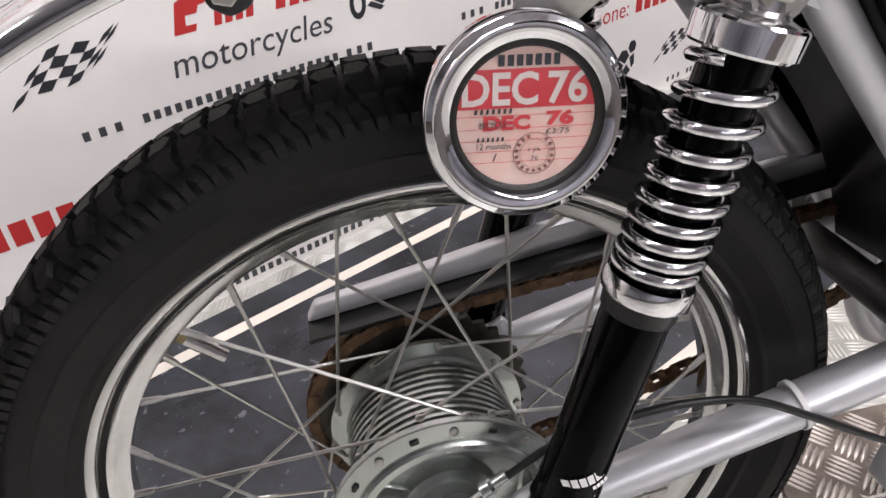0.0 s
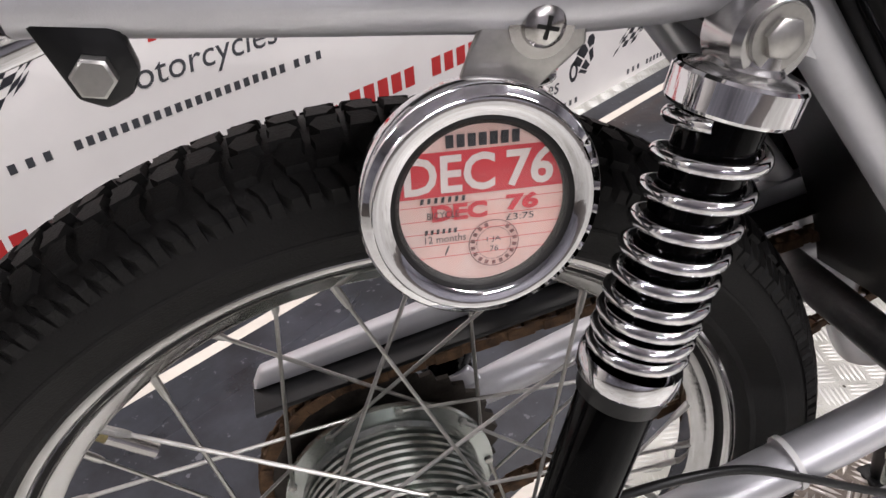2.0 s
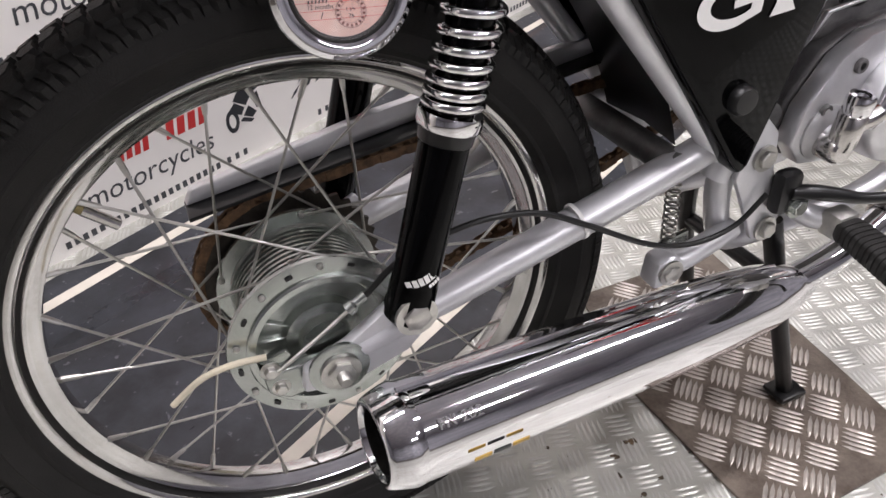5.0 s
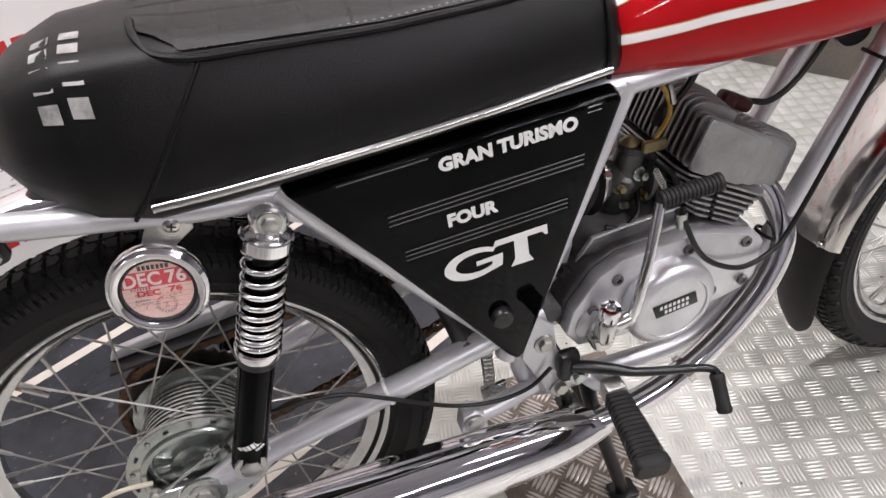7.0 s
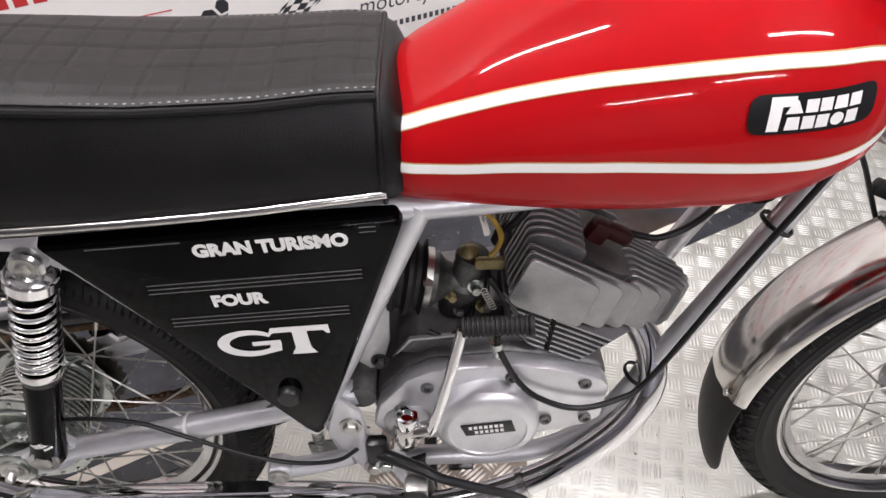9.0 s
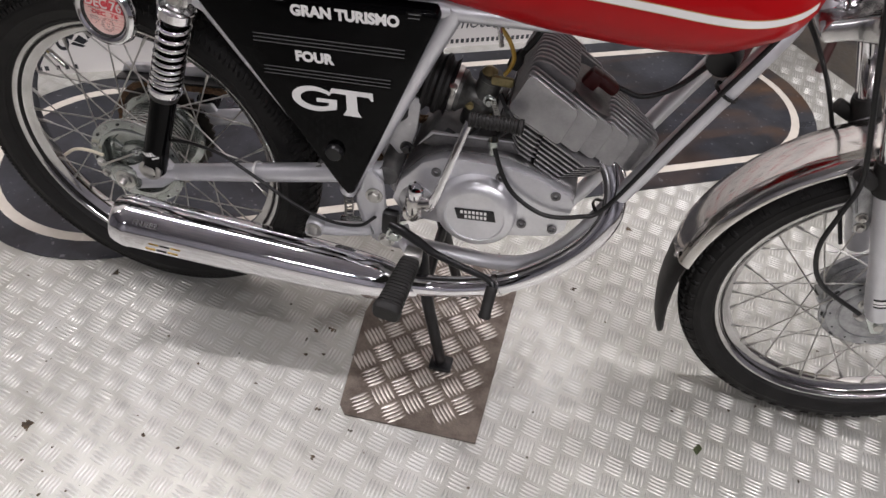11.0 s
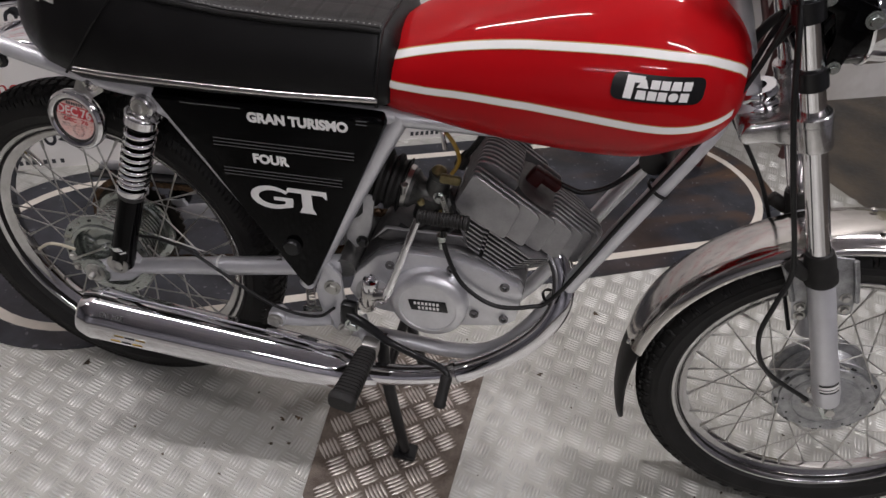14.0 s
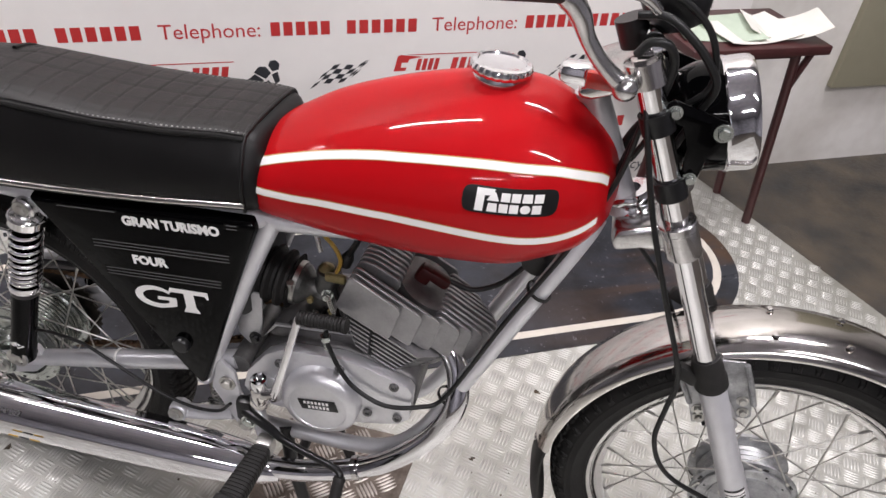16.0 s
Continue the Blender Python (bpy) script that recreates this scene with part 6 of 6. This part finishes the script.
part("strut_end", prism([(0.292, 0.262), (0.320, 0.264), (0.324, 0.285), (0.312, 0.294), (0.296, 0.290)], -0.098, -0.074, 0.004), SILVER, bike)
part("strut_bolt", bolt((0.308, -0.098, 0.278), (0, -1, 0), 0.0085, 0.006), STEEL, bike)

# ---- exhaust ----
SOOT = mat("soot", (0.004, 0.0035, 0.003), 0.9, 0.0, 0.3, 60, spec=0.1)
part("exhaust_header", tube([(0.676, -0.010, 0.488), (0.706, -0.026, 0.470), (0.727, -0.045, 0.436), (0.730, -0.066, 0.396), (0.708, -0.078, 0.345), (0.664, -0.085, 0.292), (0.612, -0.091, 0.252), (0.55, -0.099, 0.229), (0.48, -0.105, 0.217), (0.40, -0.110, 0.2155)], [0.0165] * 7 + [0.0165, 0.0170, 0.018], 20, 6), CHROME, bike, "chrome exhaust header pipe")
SIL0, SIL1 = V(0.030, -0.134, 0.246), V(0.40, -0.110, 0.216)


def on_sil(t):
    return SIL1.lerp(SIL0, t)


sil = part("silencer", tube([on_sil(t) for t in (-0.215, -0.17, -0.12, -0.04, 0.08, 0.25, 0.55, 1.0)], [0.0175, 0.0220, 0.0275, 0.0335, 0.0370, 0.0395, 0.0410, 0.0412], 48, 5), CHROME, bike, "chrome cigar silencer")
ax = (SIL0 - SIL1).normalized()
part("silencer_end", lathe([(0.0412, -0.004), (0.0420, 0.0), (0.0420, 0.003), (0.0408, 0.009), (0.0372, 0.0205), (0.0356, 0.0240), (0.0332, 0.0252), (0.0305, 0.0248), (0.0288, 0.022), (0.0288, -0.03), (0.0400, -0.03), (0.0400, -0.004)], SIL0, ax, 48, closed=True), CHROME, sil, "conical chrome silencer end")
part("baffle", lathe([(0.0286, 0.0205), (0.0286, -0.024), (0.0001, -0.024), (0.0001, -0.022), (0.0268, -0.022), (0.0268, 0.0205)], SIL0, ax, 40, closed=True), SOOT, sil, "sooty silencer baffle")
part("silencer_seam", tube([on_sil(t) + V(0, 0.006, r) for t, r in ((1.0, 0.0420), (0.76, 0.0417), (0.50, 0.0408), (0.15, 0.0380), (0.0, 0.0350), (-0.10, 0.0290))], 0.0022, 8, 3), CHROME, sil)
for k, material in ((0, YELLOW), (1, BLACK_PAINT), (2, YELLOW)):
    spot = SIL0 + V(0.048 + 0.017 * k, -0.0432 + 0.0012 * k, -0.0060 - 0.0014 * k)
    part("sticker_bar", box(spot, (0.015, 0.0014, 0.004), 0.0003, Matrix.Rotation(0.065, 4, "Z") @ Matrix.Rotation(0.081, 4, "Y") @ Matrix.Rotation(0.12, 4, "X")), material, sil, "small yellow and black sticker")
code = fit_x(letters("FN 202", 0.01, 0.0002), 0, 0.036)
q = Matrix.Translation(SIL0 + V(0.020, -0.0322, 0.0268)) @ Matrix.Rotation(0.065, 4, "Z") @ Matrix.Rotation(0.081, 4, "Y") @ Matrix.Rotation(radians(-42), 4, "X") @ Matrix(((1, 0, 0, 0), (0, 0, -1, 0), (0, 1, 0, 0), (0, 0, 0, 1)))
part("stamped_code", moved(code, q), ALLOY_DARK, sil, "stamped approval code")
part("header_clip", lathe([(0.0165, -0.004), (0.0195, -0.004), (0.0195, 0.004), (0.0165, 0.004)], (0.598, -0.093, 0.246), (0.91, 0.1, 0.42), 20, closed=True), CHROME_WORN, bike)

# ---- front end ----
FY = 0.012
FAX = V(1.161, FY, 0.2855)
FORK_TOP, FORK_BOT = V(0.867, 0, 0.918), V(1.138, 0, 0.322)
FD = (FORK_BOT - FORK_TOP).normalized()


def on_fork(t, s=0, y=0.074):
    return FORK_TOP.lerp(FORK_BOT, t) + V(0, FY + s * y, 0)


FRONT_ROWS = [(-0.86, 0.12, 0.020, 0.0, 0.0, 1), (-0.45, 0.19, 0.038, 0.0, 0.5, 1), (0.0, 0.19, 0.038, 0.0, 0.0, 1), (0.45, 0.19, 0.038, 0.0, 0.5, 1), (0.86, 0.12, 0.020, 0.0, 0.0, 1)]
fhub = lathe([(0.008, -0.027), (0.068, -0.027), (0.075, -0.025), (0.076, -0.023), (0.064, -0.0225)] + [(0.058 + (0.003 if i % 2 else 0), -0.022 + i * 0.0045) for i in range(11)] + [(0.072, 0.026), (0.072, 0.032), (0.05, 0.036), (0.008, 0.038)], (0, 0, 0), (0, 1, 0), 56)
CAST_ALLOY = mat("cast_alloy", (0.46, 0.465, 0.47), 0.42, 0.75, 0.25, 60, bump=0.3, bump_scale=420)
fw = wheel("front_wheel", "alloy drum hub of the spoked front wheel", FAX, 0.15, fhub, CAST_ALLOY, 0.2825, 0.068, 0.2240, 0.0190, 0.069, 0.027, FRONT_ROWS, 60, 0.02)
lobed = []
for q in range(144):
    a = 2 * math.pi * q / 144
    r = 0.0655 + 0.0022 * abs(math.cos(6 * a)) ** 0.5
    lobed.append((FAX.x + r * math.cos(a), FAX.z + r * math.sin(a)))
plate = part("front_brake_plate", prism(lobed, FAX.y - 0.0325, FAX.y - 0.0270, 0.0010, 1), CAST_ALLOY, bike, "grey cast front brake plate")
part("plate_dome", lathe([(0.0520, -0.001), (0.0520, 0.0012), (0.0500, 0.0022), (0.0480, 0.0012), (0.0455, 0.0025), (0.030, 0.0045), (0.022, 0.010), (0.013, 0.014), (0, 0.014)], FAX + V(0, -0.0322, 0), (0, -1, 0), 48), CAST_ALLOY, plate)
for i in range(12):
    a = 2 * math.pi * (i + 0.5) / 12
    part("plate_hole", lathe([(0, 0), (0.0016, 0), (0.0016, 0.0004), (0, 0.0004)], FAX + V(0.0605 * math.cos(a), -0.0324, 0.0605 * math.sin(a)), (0, -1, 0), 10), SOOT, plate)
for i in range(9):
    a = 2 * math.pi * i / 9
    slot = box((0.0705, -0.0285, 0), (0.0040, 0.0014, 0.0085), 0.0012, segs=1)
    part("hub_slot", moved(slot, Matrix.Translation(FAX) @ Matrix.Rotation(-a, 4, "Y")), BLACK_PAINT, bike, "dark slot in the hub flange")
part("front_brake_arm", prism([(1.118, 0.322), (1.128, 0.330), (1.165, 0.292), (1.172, 0.270), (1.158, 0.268)], FAX.y - 0.056, FAX.y - 0.048, 0.002), ZINC, bike, "zinc front brake arm")
part("brake_plate_bolt", bolt((1.122, FAX.y - 0.056, 0.324), (0, -1, 0), 0.006, 0.006), STEEL, bike)
part("front_axle", lathe([(0, -0.060), (0.007, -0.060), (0.007, 0.060), (0, 0.060)], FAX, (0, 1, 0), 14), STEEL, bike)
va2 = radians(-8)
part("front_valve", tube([FAX + V(0.205 * math.cos(va2), 0, 0.205 * math.sin(va2)), FAX + V(0.172 * math.cos(va2), -0.002, 0.172 * math.sin(va2))], 0.004, 10, 1), CHROME_WORN, bike)


def fork_leg(s):
    a = on_fork(0, s)
    leg = part("fork_leg", lathe([(0, 0.0), (0.0150, 0.0), (0.0160, 0.004), (0.0160, 0.010), (0.0138, 0.014), (0.0138, 0.410), (0, 0.410)], a, FD, 28), CHROME, bike, "chrome fork stanchion")
    part("slider", lathe([(0.0138, 0.395), (0.0170, 0.400), (0.0172, 0.565), (0.0182, 0.575), (0.0190, 0.632), (0.017, 0.650), (0, 0.652)], a, FD, 28), SILVER, leg, "silver fork slider")
    part("dust_boot", lathe([(0.0140, 0.376), (0.0165, 0.376), (0.0188, 0.384), (0.0190, 0.404), (0.0206, 0.408), (0.0206, 0.422), (0.0180, 0.425), (0.0140, 0.425)], a, FD, 28, closed=True), RUBBER_GRIP, leg, "black rubber dust seal")
    part("lower_clamp", lathe([(0.0140, 0.180), (0.0196, 0.180), (0.0208, 0.182), (0.0208, 0.190), (0.0198, 0.1915), (0.0198, 0.2215), (0.0190, 0.2240), (0.0140, 0.2240)], a, FD, 36, closed=True), BAR_ALLOY, leg, "polished alloy fork clamp", sharp=25)
    for h in (0.051, 0.127):
        part("lamp_band", lathe([(0.0140, h), (0.0172, h), (0.0172, h + 0.022), (0.0140, h + 0.022)], a, FD, 24, closed=True), BLACK_PAINT, leg, "black lamp bracket band")
    part("top_clamp", lathe([(0.0140, -0.002), (0.0178, -0.002), (0.0178, 0.022), (0.0140, 0.022)], a, FD, 24, closed=True), CHROME_WORN, leg)
    part("fork_cap", bolt(a - FD * 0.000, -FD, 0.0125, 0.008), CHROME_WORN, leg)
    lug = box((0, 0, 0), (0.034, 0.015, 0.020), 0.005)
    part("cable_lug", moved(lug, Matrix.Translation(a + FD * 0.404 + V(-0.026, s * 0.004, -0.004)) @ Matrix.Rotation(0.42, 4, "Y")), RUBBER_GRIP, leg, "black rubber cable lug")
    # mudguard stay: a plate under the guard with two bolted ears
    y = FY + s * 0.0525
    stay = part("mudguard_stay", prism([(0.998, 0.532), (1.032, 0.556), (1.077, 0.562), (1.092, 0.532), (1.104, 0.502), (1.110, 0.476), (1.106, 0.470), (1.094, 0.469), (1.080, 0.492), (1.056, 0.490), (1.060, 0.452), (1.055, 0.446), (1.043, 0.444), (1.030, 0.478)], y - 0.002, y + 0.002, 0.0012), CAST_ALLOY, bike, "alloy mudguard stay")
    part("stay_flange", tube([(1.079, y + s * 0.003, 0.560), (1.093, y + s * 0.003, 0.531), (1.107, y + s * 0.003, 0.497)], 0.0036, 8, 3), CAST_ALLOY, stay)
    part("stay_flange", tube([(1.000, y + s * 0.003, 0.531), (1.017, y + s * 0.003, 0.504), (1.031, y + s * 0.003, 0.478)], 0.0036, 8, 3), CAST_ALLOY, stay)
    for x, z in ((1.092, 0.500), (1.098, 0.481), (1.044, 0.470), (1.049, 0.455)):
        part("stay_bolt", bolt((x, y + s * 0.002, z), (0, s, 0), 0.0052, 0.006), STEEL, stay)


sym(fork_leg)
for h0, h1, material in ((0.600, 0.618, BLACK_PAINT), (0.604, 0.609, WHITE), (0.611, 0.614, WHITE)):
    rows = []
    for k in range(13):
        q = radians(-52 + 88 * k / 12)
        out = (V(0, -1, 0) * math.cos(q) + V(-FD.z, 0, FD.x) * -math.sin(q)) * (0.0188 + (0.0003 if material == WHITE else 0.0))
        rows.append([on_fork(0, -1) + FD * h + out for h in (h0, h1)])
    bm = bmesh.new()
    verts = [[bm.verts.new(p) for p in row] for row in rows]
    for p, q in zip(verts, verts[1:]):
        bm.faces.new((p[0], q[0], q[1], p[1]))
    part("slider_sticker", bm, material, bike, "small black and white sticker")
part("lower_yoke", prism([(0.880, 0.700), (0.884, 0.716), (0.905, 0.723), (0.945, 0.739), (0.962, 0.736), (0.968, 0.718), (0.950, 0.700), (0.915, 0.698), (0.889, 0.689)], FY - 0.058, FY + 0.058, 0.006, 3), BAR_ALLOY, bike, "polished alloy lower yoke")
part("bearing_cup", lathe([(0.014, -0.016), (0.0255, -0.016), (0.0275, -0.012), (0.0275, -0.006), (0.0250, -0.003), (0.0250, 0.003), (0.0275, 0.006), (0.0270, 0.010), (0.014, 0.010)], V(0.898, FY, 0.728), FD, 32, closed=True), CHROME, bike, "chrome steering bearing cup")
part("upper_yoke", prism([(0.812, 0.866), (0.810, 0.876), (0.862, 0.902), (0.886, 0.908), (0.892, 0.898), (0.872, 0.886), (0.826, 0.866)], FY - 0.060, FY + 0.060, 0.006, 3), CHROME_WORN, bike, "silver upper yoke")
GUARD_STEEL = mat("satin_steel", (0.70, 0.675, 0.645), 0.13, 1.0, 0.08, 18, rvar=0.5, bump=0.03, bump_scale=90)
fg = part("front_mudguard", guard(0.309, radians(22), radians(175), 0.050, 0.004, 56, FAX, 0.0, 0.014), GUARD_STEEL, bike, "bright steel front mudguard", sharp=60)
for a, y in ((100, -0.026), (100, 0.026), (84, -0.026), (84, 0.026), (60, 0.0), (44, 0.0), (174, -0.03)):
    r = 0.309 + 0.002
    part("rivet", lathe([(0, 0), (0.0048, 0), (0.0042, 0.0024), (0, 0.0034)], FAX + V(r * math.cos(radians(a)), y, r * math.sin(radians(a))), (math.cos(radians(a)), 0, math.sin(radians(a))), 12), CHROME_WORN, fg)
flap = []
for t in np.linspace(0, 1, 18):
    a = radians(173.5 + 37 * t)
    R = 0.3065 + 0.016 * t**1.6
    w = 0.048 * (1 - 0.20 * t - 0.50 * t**9)
    k = w / 0.048
    c0 = FAX + V(R * math.cos(a), 0, R * math.sin(a))
    o = V(math.cos(a), 0, math.sin(a))
    outer = [(-1.0, -0.012), (-0.86, -0.0045), (-0.5, 0.0), (0.0, 0.002), (0.5, 0.0), (0.86, -0.0045), (1.0, -0.012)]
    flap.append([c0 + V(0, w * f, 0) + o * h * min(1.0, k * 1.1) for f, h in outer] + [c0 + V(0, w * f * 0.94, 0) + o * (h * min(1.0, k * 1.1) - 0.0035) for f, h in outer[::-1]])
part("mud_flap", skin(bmesh.new(), flap), RUBBER_GRIP, bike, "black rubber mud flap", sharp=60)

# headlamp
HL = V(0.954, FY, 0.847)
HD = V(0.950, 0.03, 0.27).normalized()
hl = part("headlamp", lathe([(0, -0.064), (0.018, -0.062), (0.038, -0.053), (0.051, -0.037), (0.0585, -0.012), (0.0600, 0.014), (0, 0.014)], HL, HD, 48), BLACK, bike, "round black headlamp shell with a chrome rim")
part("headlamp_rim", lathe([(0.056, 0.011), (0.0612, 0.011), (0.0622, 0.0125), (0.0622, 0.0150), (0.0612, 0.0165), (0.0616, 0.0350), (0.0608, 0.0400), (0.0580, 0.0435), (0.052, 0.0445), (0.052, 0.030)], HL, HD, 64, closed=True), CHROME, hl, "chrome headlamp rim")
part("headlamp_glass", lathe([(0, 0.050), (0.030, 0.048), (0.052, 0.041), (0.052, 0.035), (0, 0.044)], HL, HD, 48), FILM, hl, "clear headlamp glass")
part("reflector", lathe([(0.051, 0.036), (0.042, 0.022), (0.02, 0.012), (0, 0.010)], HL, HD, 40), CHROME, hl)


def lamp_bracket(s):
    y = FY + s * 0.0755
    pl = part("lamp_bracket", prism([(x - 0.004, z) for x, z in [(0.896, 0.880), (0.908, 0.888), (0.925, 0.884), (0.962, 0.874), (0.971, 0.865), (0.966, 0.852), (0.953, 0.830), (0.950, 0.806), (0.942, 0.799), (0.934, 0.806), (0.931, 0.842), (0.922, 0.862), (0.902, 0.866)]], y - 0.0025, y + 0.0025, 0.0015), BLACK, bike, "black pressed headlamp bracket")
    for x, z, r in ((0.907, 0.876, 0.0050), (0.957, 0.863, 0.0064), (0.939, 0.808, 0.0048)):
        part("bracket_bolt", bolt((x, y + s * 0.0025, z), (0, s, 0), r, 0.007), ZINC, pl)


sym(lamp_bracket)
# handlebar, lever, instrument and cables
part("handlebar", tube([(0.872, -0.05, 0.935), (0.870, 0.0, 0.930), (0.872, 0.07, 0.935), (0.880, 0.14, 0.955), (0.862, 0.24, 0.975), (0.800, 0.44, 0.960)], 0.011, 14, 5), CHROME, bike, "chrome handlebar")
casting = part("bar_riser", tube([(0.770, -0.098, 0.984), (0.786, -0.094, 0.977), (0.799, -0.090, 0.962), (0.808, -0.088, 0.944), (0.822, -0.086, 0.925), (0.840, -0.083, 0.908), (0.853, -0.081, 0.900)], [0.0085, 0.0115, 0.0105, 0.0080, 0.0078, 0.0090, 0.0105], 16, 5), BAR_ALLOY, bike, "polished clip-on bar casting")
part("ball_end", lathe([(0.0132 * math.sin(a), -0.0132 * math.cos(a)) for a in np.linspace(0, math.pi, 13)], (0.853, -0.083, 0.899), (0, -1, 0.2), 24), BAR_ALLOY, casting)
part("bar_lever", tube([(0.790, -0.092, 0.988), (0.820, -0.092, 0.990), (0.850, -0.075, 0.983), (0.868, -0.060, 0.968)], [0.0055, 0.0060, 0.0060, 0.0050], 12, 4), BAR_ALLOY, casting, "polished control lever")
part("bar_grip", tube([(0.690, -0.16, 0.996), (0.740, -0.13, 0.992), (0.778, -0.10, 0.986)], [0.0150, 0.0145, 0.0135], 16, 3), RUBBER_GRIP, bike, "black rubber grip")
part("ignition_lock", box((0.806, -0.045, 0.893), (0.036, 0.030, 0.022), 0.008), CHROME, bike)
part("red_tag", box((0.832, -0.066, 0.896), (0.034, 0.014, 0.018), 0.004), LENS, bike, "red plastic tag")
part("speedometer", lathe([(0, -0.030), (0.024, -0.028), (0.033, -0.010), (0.035, 0.016), (0.031, 0.022), (0, 0.022)], V(0.886, FY - 0.02, 0.970), V(-0.45, 0, 0.89), 36), BLACK_PAINT, bike, "black instrument housing")
part("bar_mount", lathe([(0, 0), (0.018, 0), (0.018, 0.03), (0, 0.03)], V(0.862, FY, 0.912), RAKE, 18), BLACK_PAINT, bike)
part("throttle_cable", tube([(0.800, -0.085, 0.990), (0.850, -0.070, 0.992), (0.895, -0.055, 0.975), (0.925, -0.050, 0.945), (0.935, -0.048, 0.900), (0.905, -0.040, 0.860), (0.880, -0.030, 0.800)], 0.0034, 10, 5), CABLE, bike, "black throttle cable")
part("switch_cable", tube([(0.858, -0.062, 0.925), (0.868, -0.066, 0.940), (0.886, -0.064, 0.938), (0.895, -0.058, 0.915), (0.890, -0.050, 0.870)], 0.0046, 10, 5), CABLE, bike, "black switch cable")
part("speedo_cable", tube([(0.852, -0.045, 0.957), (0.877, -0.05, 0.961), (0.901, -0.052, 0.948), (0.926, -0.052, 0.925), (0.940, -0.05, 0.900), (0.930, -0.045, 0.865), (0.915, -0.045, 0.80), (0.940, -0.048, 0.72)], 0.0042, 10, 5), CABLE, bike, "black cable looping over the headlamp")
part("front_brake_cable", tube([(0.872, -0.060, 0.900), (0.886, -0.078, 0.850), (0.912, -0.085, 0.766), (0.950, -0.086, 0.668), (0.985, -0.084, 0.583), (0.997, -0.083, 0.540), (0.994, -0.086, 0.500), (0.995, -0.087, 0.438), (1.027, -0.085, 0.380), (1.103, -0.078, 0.334)], 0.0034, 10, 6), CABLE, bike, "black front brake cable")
part("cable_end", lathe([(0, 0), (0.006, 0), (0.006, 0.012), (0, 0.012)], (1.100, -0.077, 0.333), (0.8, 0.1, -0.55), 12), STEEL, bike)
part("speed_cable", tube([(0.872, 0.03, 0.74), (0.892, 0.05, 0.682), (0.922, 0.062, 0.643), (0.962, 0.078, 0.590), (0.990, 0.086, 0.545), (1.012, 0.082, 0.505), (1.045, 0.074, 0.450), (1.095, 0.056, 0.345)], 0.0032, 8, 6), CABLE, bike, "black speedometer cable")
part("wiring_loom", tube([(0.93, 0.03, 0.80), (0.90, 0.02, 0.83), (0.88, 0.03, 0.80), (0.865, 0.03, 0.74), (0.85, 0.0, 0.70)], 0.006, 10, 5), CABLE, bike, "black wiring loom")
part("wiring_loom", tube([(0.90, -0.025, 0.89), (0.88, -0.02, 0.82), (0.865, -0.03, 0.76), (0.842, -0.03, 0.70)], 0.0035, 8, 5), CABLE, bike)

# ---- things round about ----
TABLE_H = 0.58
TB = V(1.18, 1.237, 0)
tb = table(TB.x, TB.y, math.degrees(WALL_TURN), 0.385, 0.26, TABLE_H)
for name, du, dn, w, h, turn, material, label, curl in (("paper_sheet", -0.11, 0.0, 0.21, 0.17, 20, PAPER_GREEN, "pale green printed paper lying on the side table", 0.008), ("paper_sheet", -0.03, -0.03, 0.21, 0.15, 34, PAPER, "creased white paper lying on the side table", 0.012), ("paper_sheet", 0.065, -0.03, 0.19, 0.14, 8, PAPER, "curled white paper lying on the side table", 0.03)):
    at = TB + U * du + N * dn
    sheet(name, at.x, at.y, TABLE_H - 0.0135 + 0.0016 * (du > -0.1) + 0.0016 * (du > 0.05), w, h, turn, material, label, curl)
structure("wall_board", moved(box((2.68, 0.95, -0.046), (1.0, 1.36, 0.024), 0.003), ON_WALL), BOARD, "olive painted board fixed to the wall", "board")


def crumb(rng, x, y, r, flatten=0.35):
    bm = bmesh.new()
    n = 7
    ring = [bm.verts.new((r * (0.5 + rng.random()) * math.cos(2 * math.pi * i / n), r * (0.3 + 0.9 * rng.random()) * math.sin(2 * math.pi * i / n), 0.0)) for i in range(n)]
    top = bm.verts.new((r * 0.2 * rng.random(), 0, r * flatten))
    bm.faces.new(ring[::-1])
    for i in range(n):
        bm.faces.new((ring[i], ring[(i + 1) % n], top))
    return moved(bm, pose(x, y, 0.0002, 0, 0, rng.random() * 360))


rng = random.Random(4)
litter = bmesh.new()
for x, y, r in ((0.300, -0.067, 0.006), (0.748, 0.184, 0.006), (0.359, -0.217, 0.005), (0.422, -0.239, 0.005), (0.111, -0.339, 0.004), (-0.067, -0.377, 0.010), (0.241, -0.2, 0.004), (0.845, 0.392, 0.008), (-0.102, -0.055, 0.008), (0.381, -0.30, 0.005), (0.325, -0.055, 0.007), (0.29, -0.09, 0.004), (0.33, -0.11, 0.004), (0.30, -0.12, 0.004)):
    merge(litter, crumb(rng, x, y, r))
for _ in range(260):
    x, y = rng.uniform(-0.6, 1.5), rng.uniform(-0.55, 0.35)
    if not on_mat(x, y):
        merge(litter, crumb(rng, x, y, rng.choice((0.0009, 0.0012, 0.0015, 0.002, 0.003))))
tagged(part("floor_litter", litter, DEBRIS, None), "dark crumbs and dead leaf bits scattered on the floor", "litter", kind="stuff")
leaf = tagged(part("leaf", crumb(rng, 0.997, -0.10, 0.011, 0.3), LEAF, None), "small curled green leaf on the floor", "leaf")
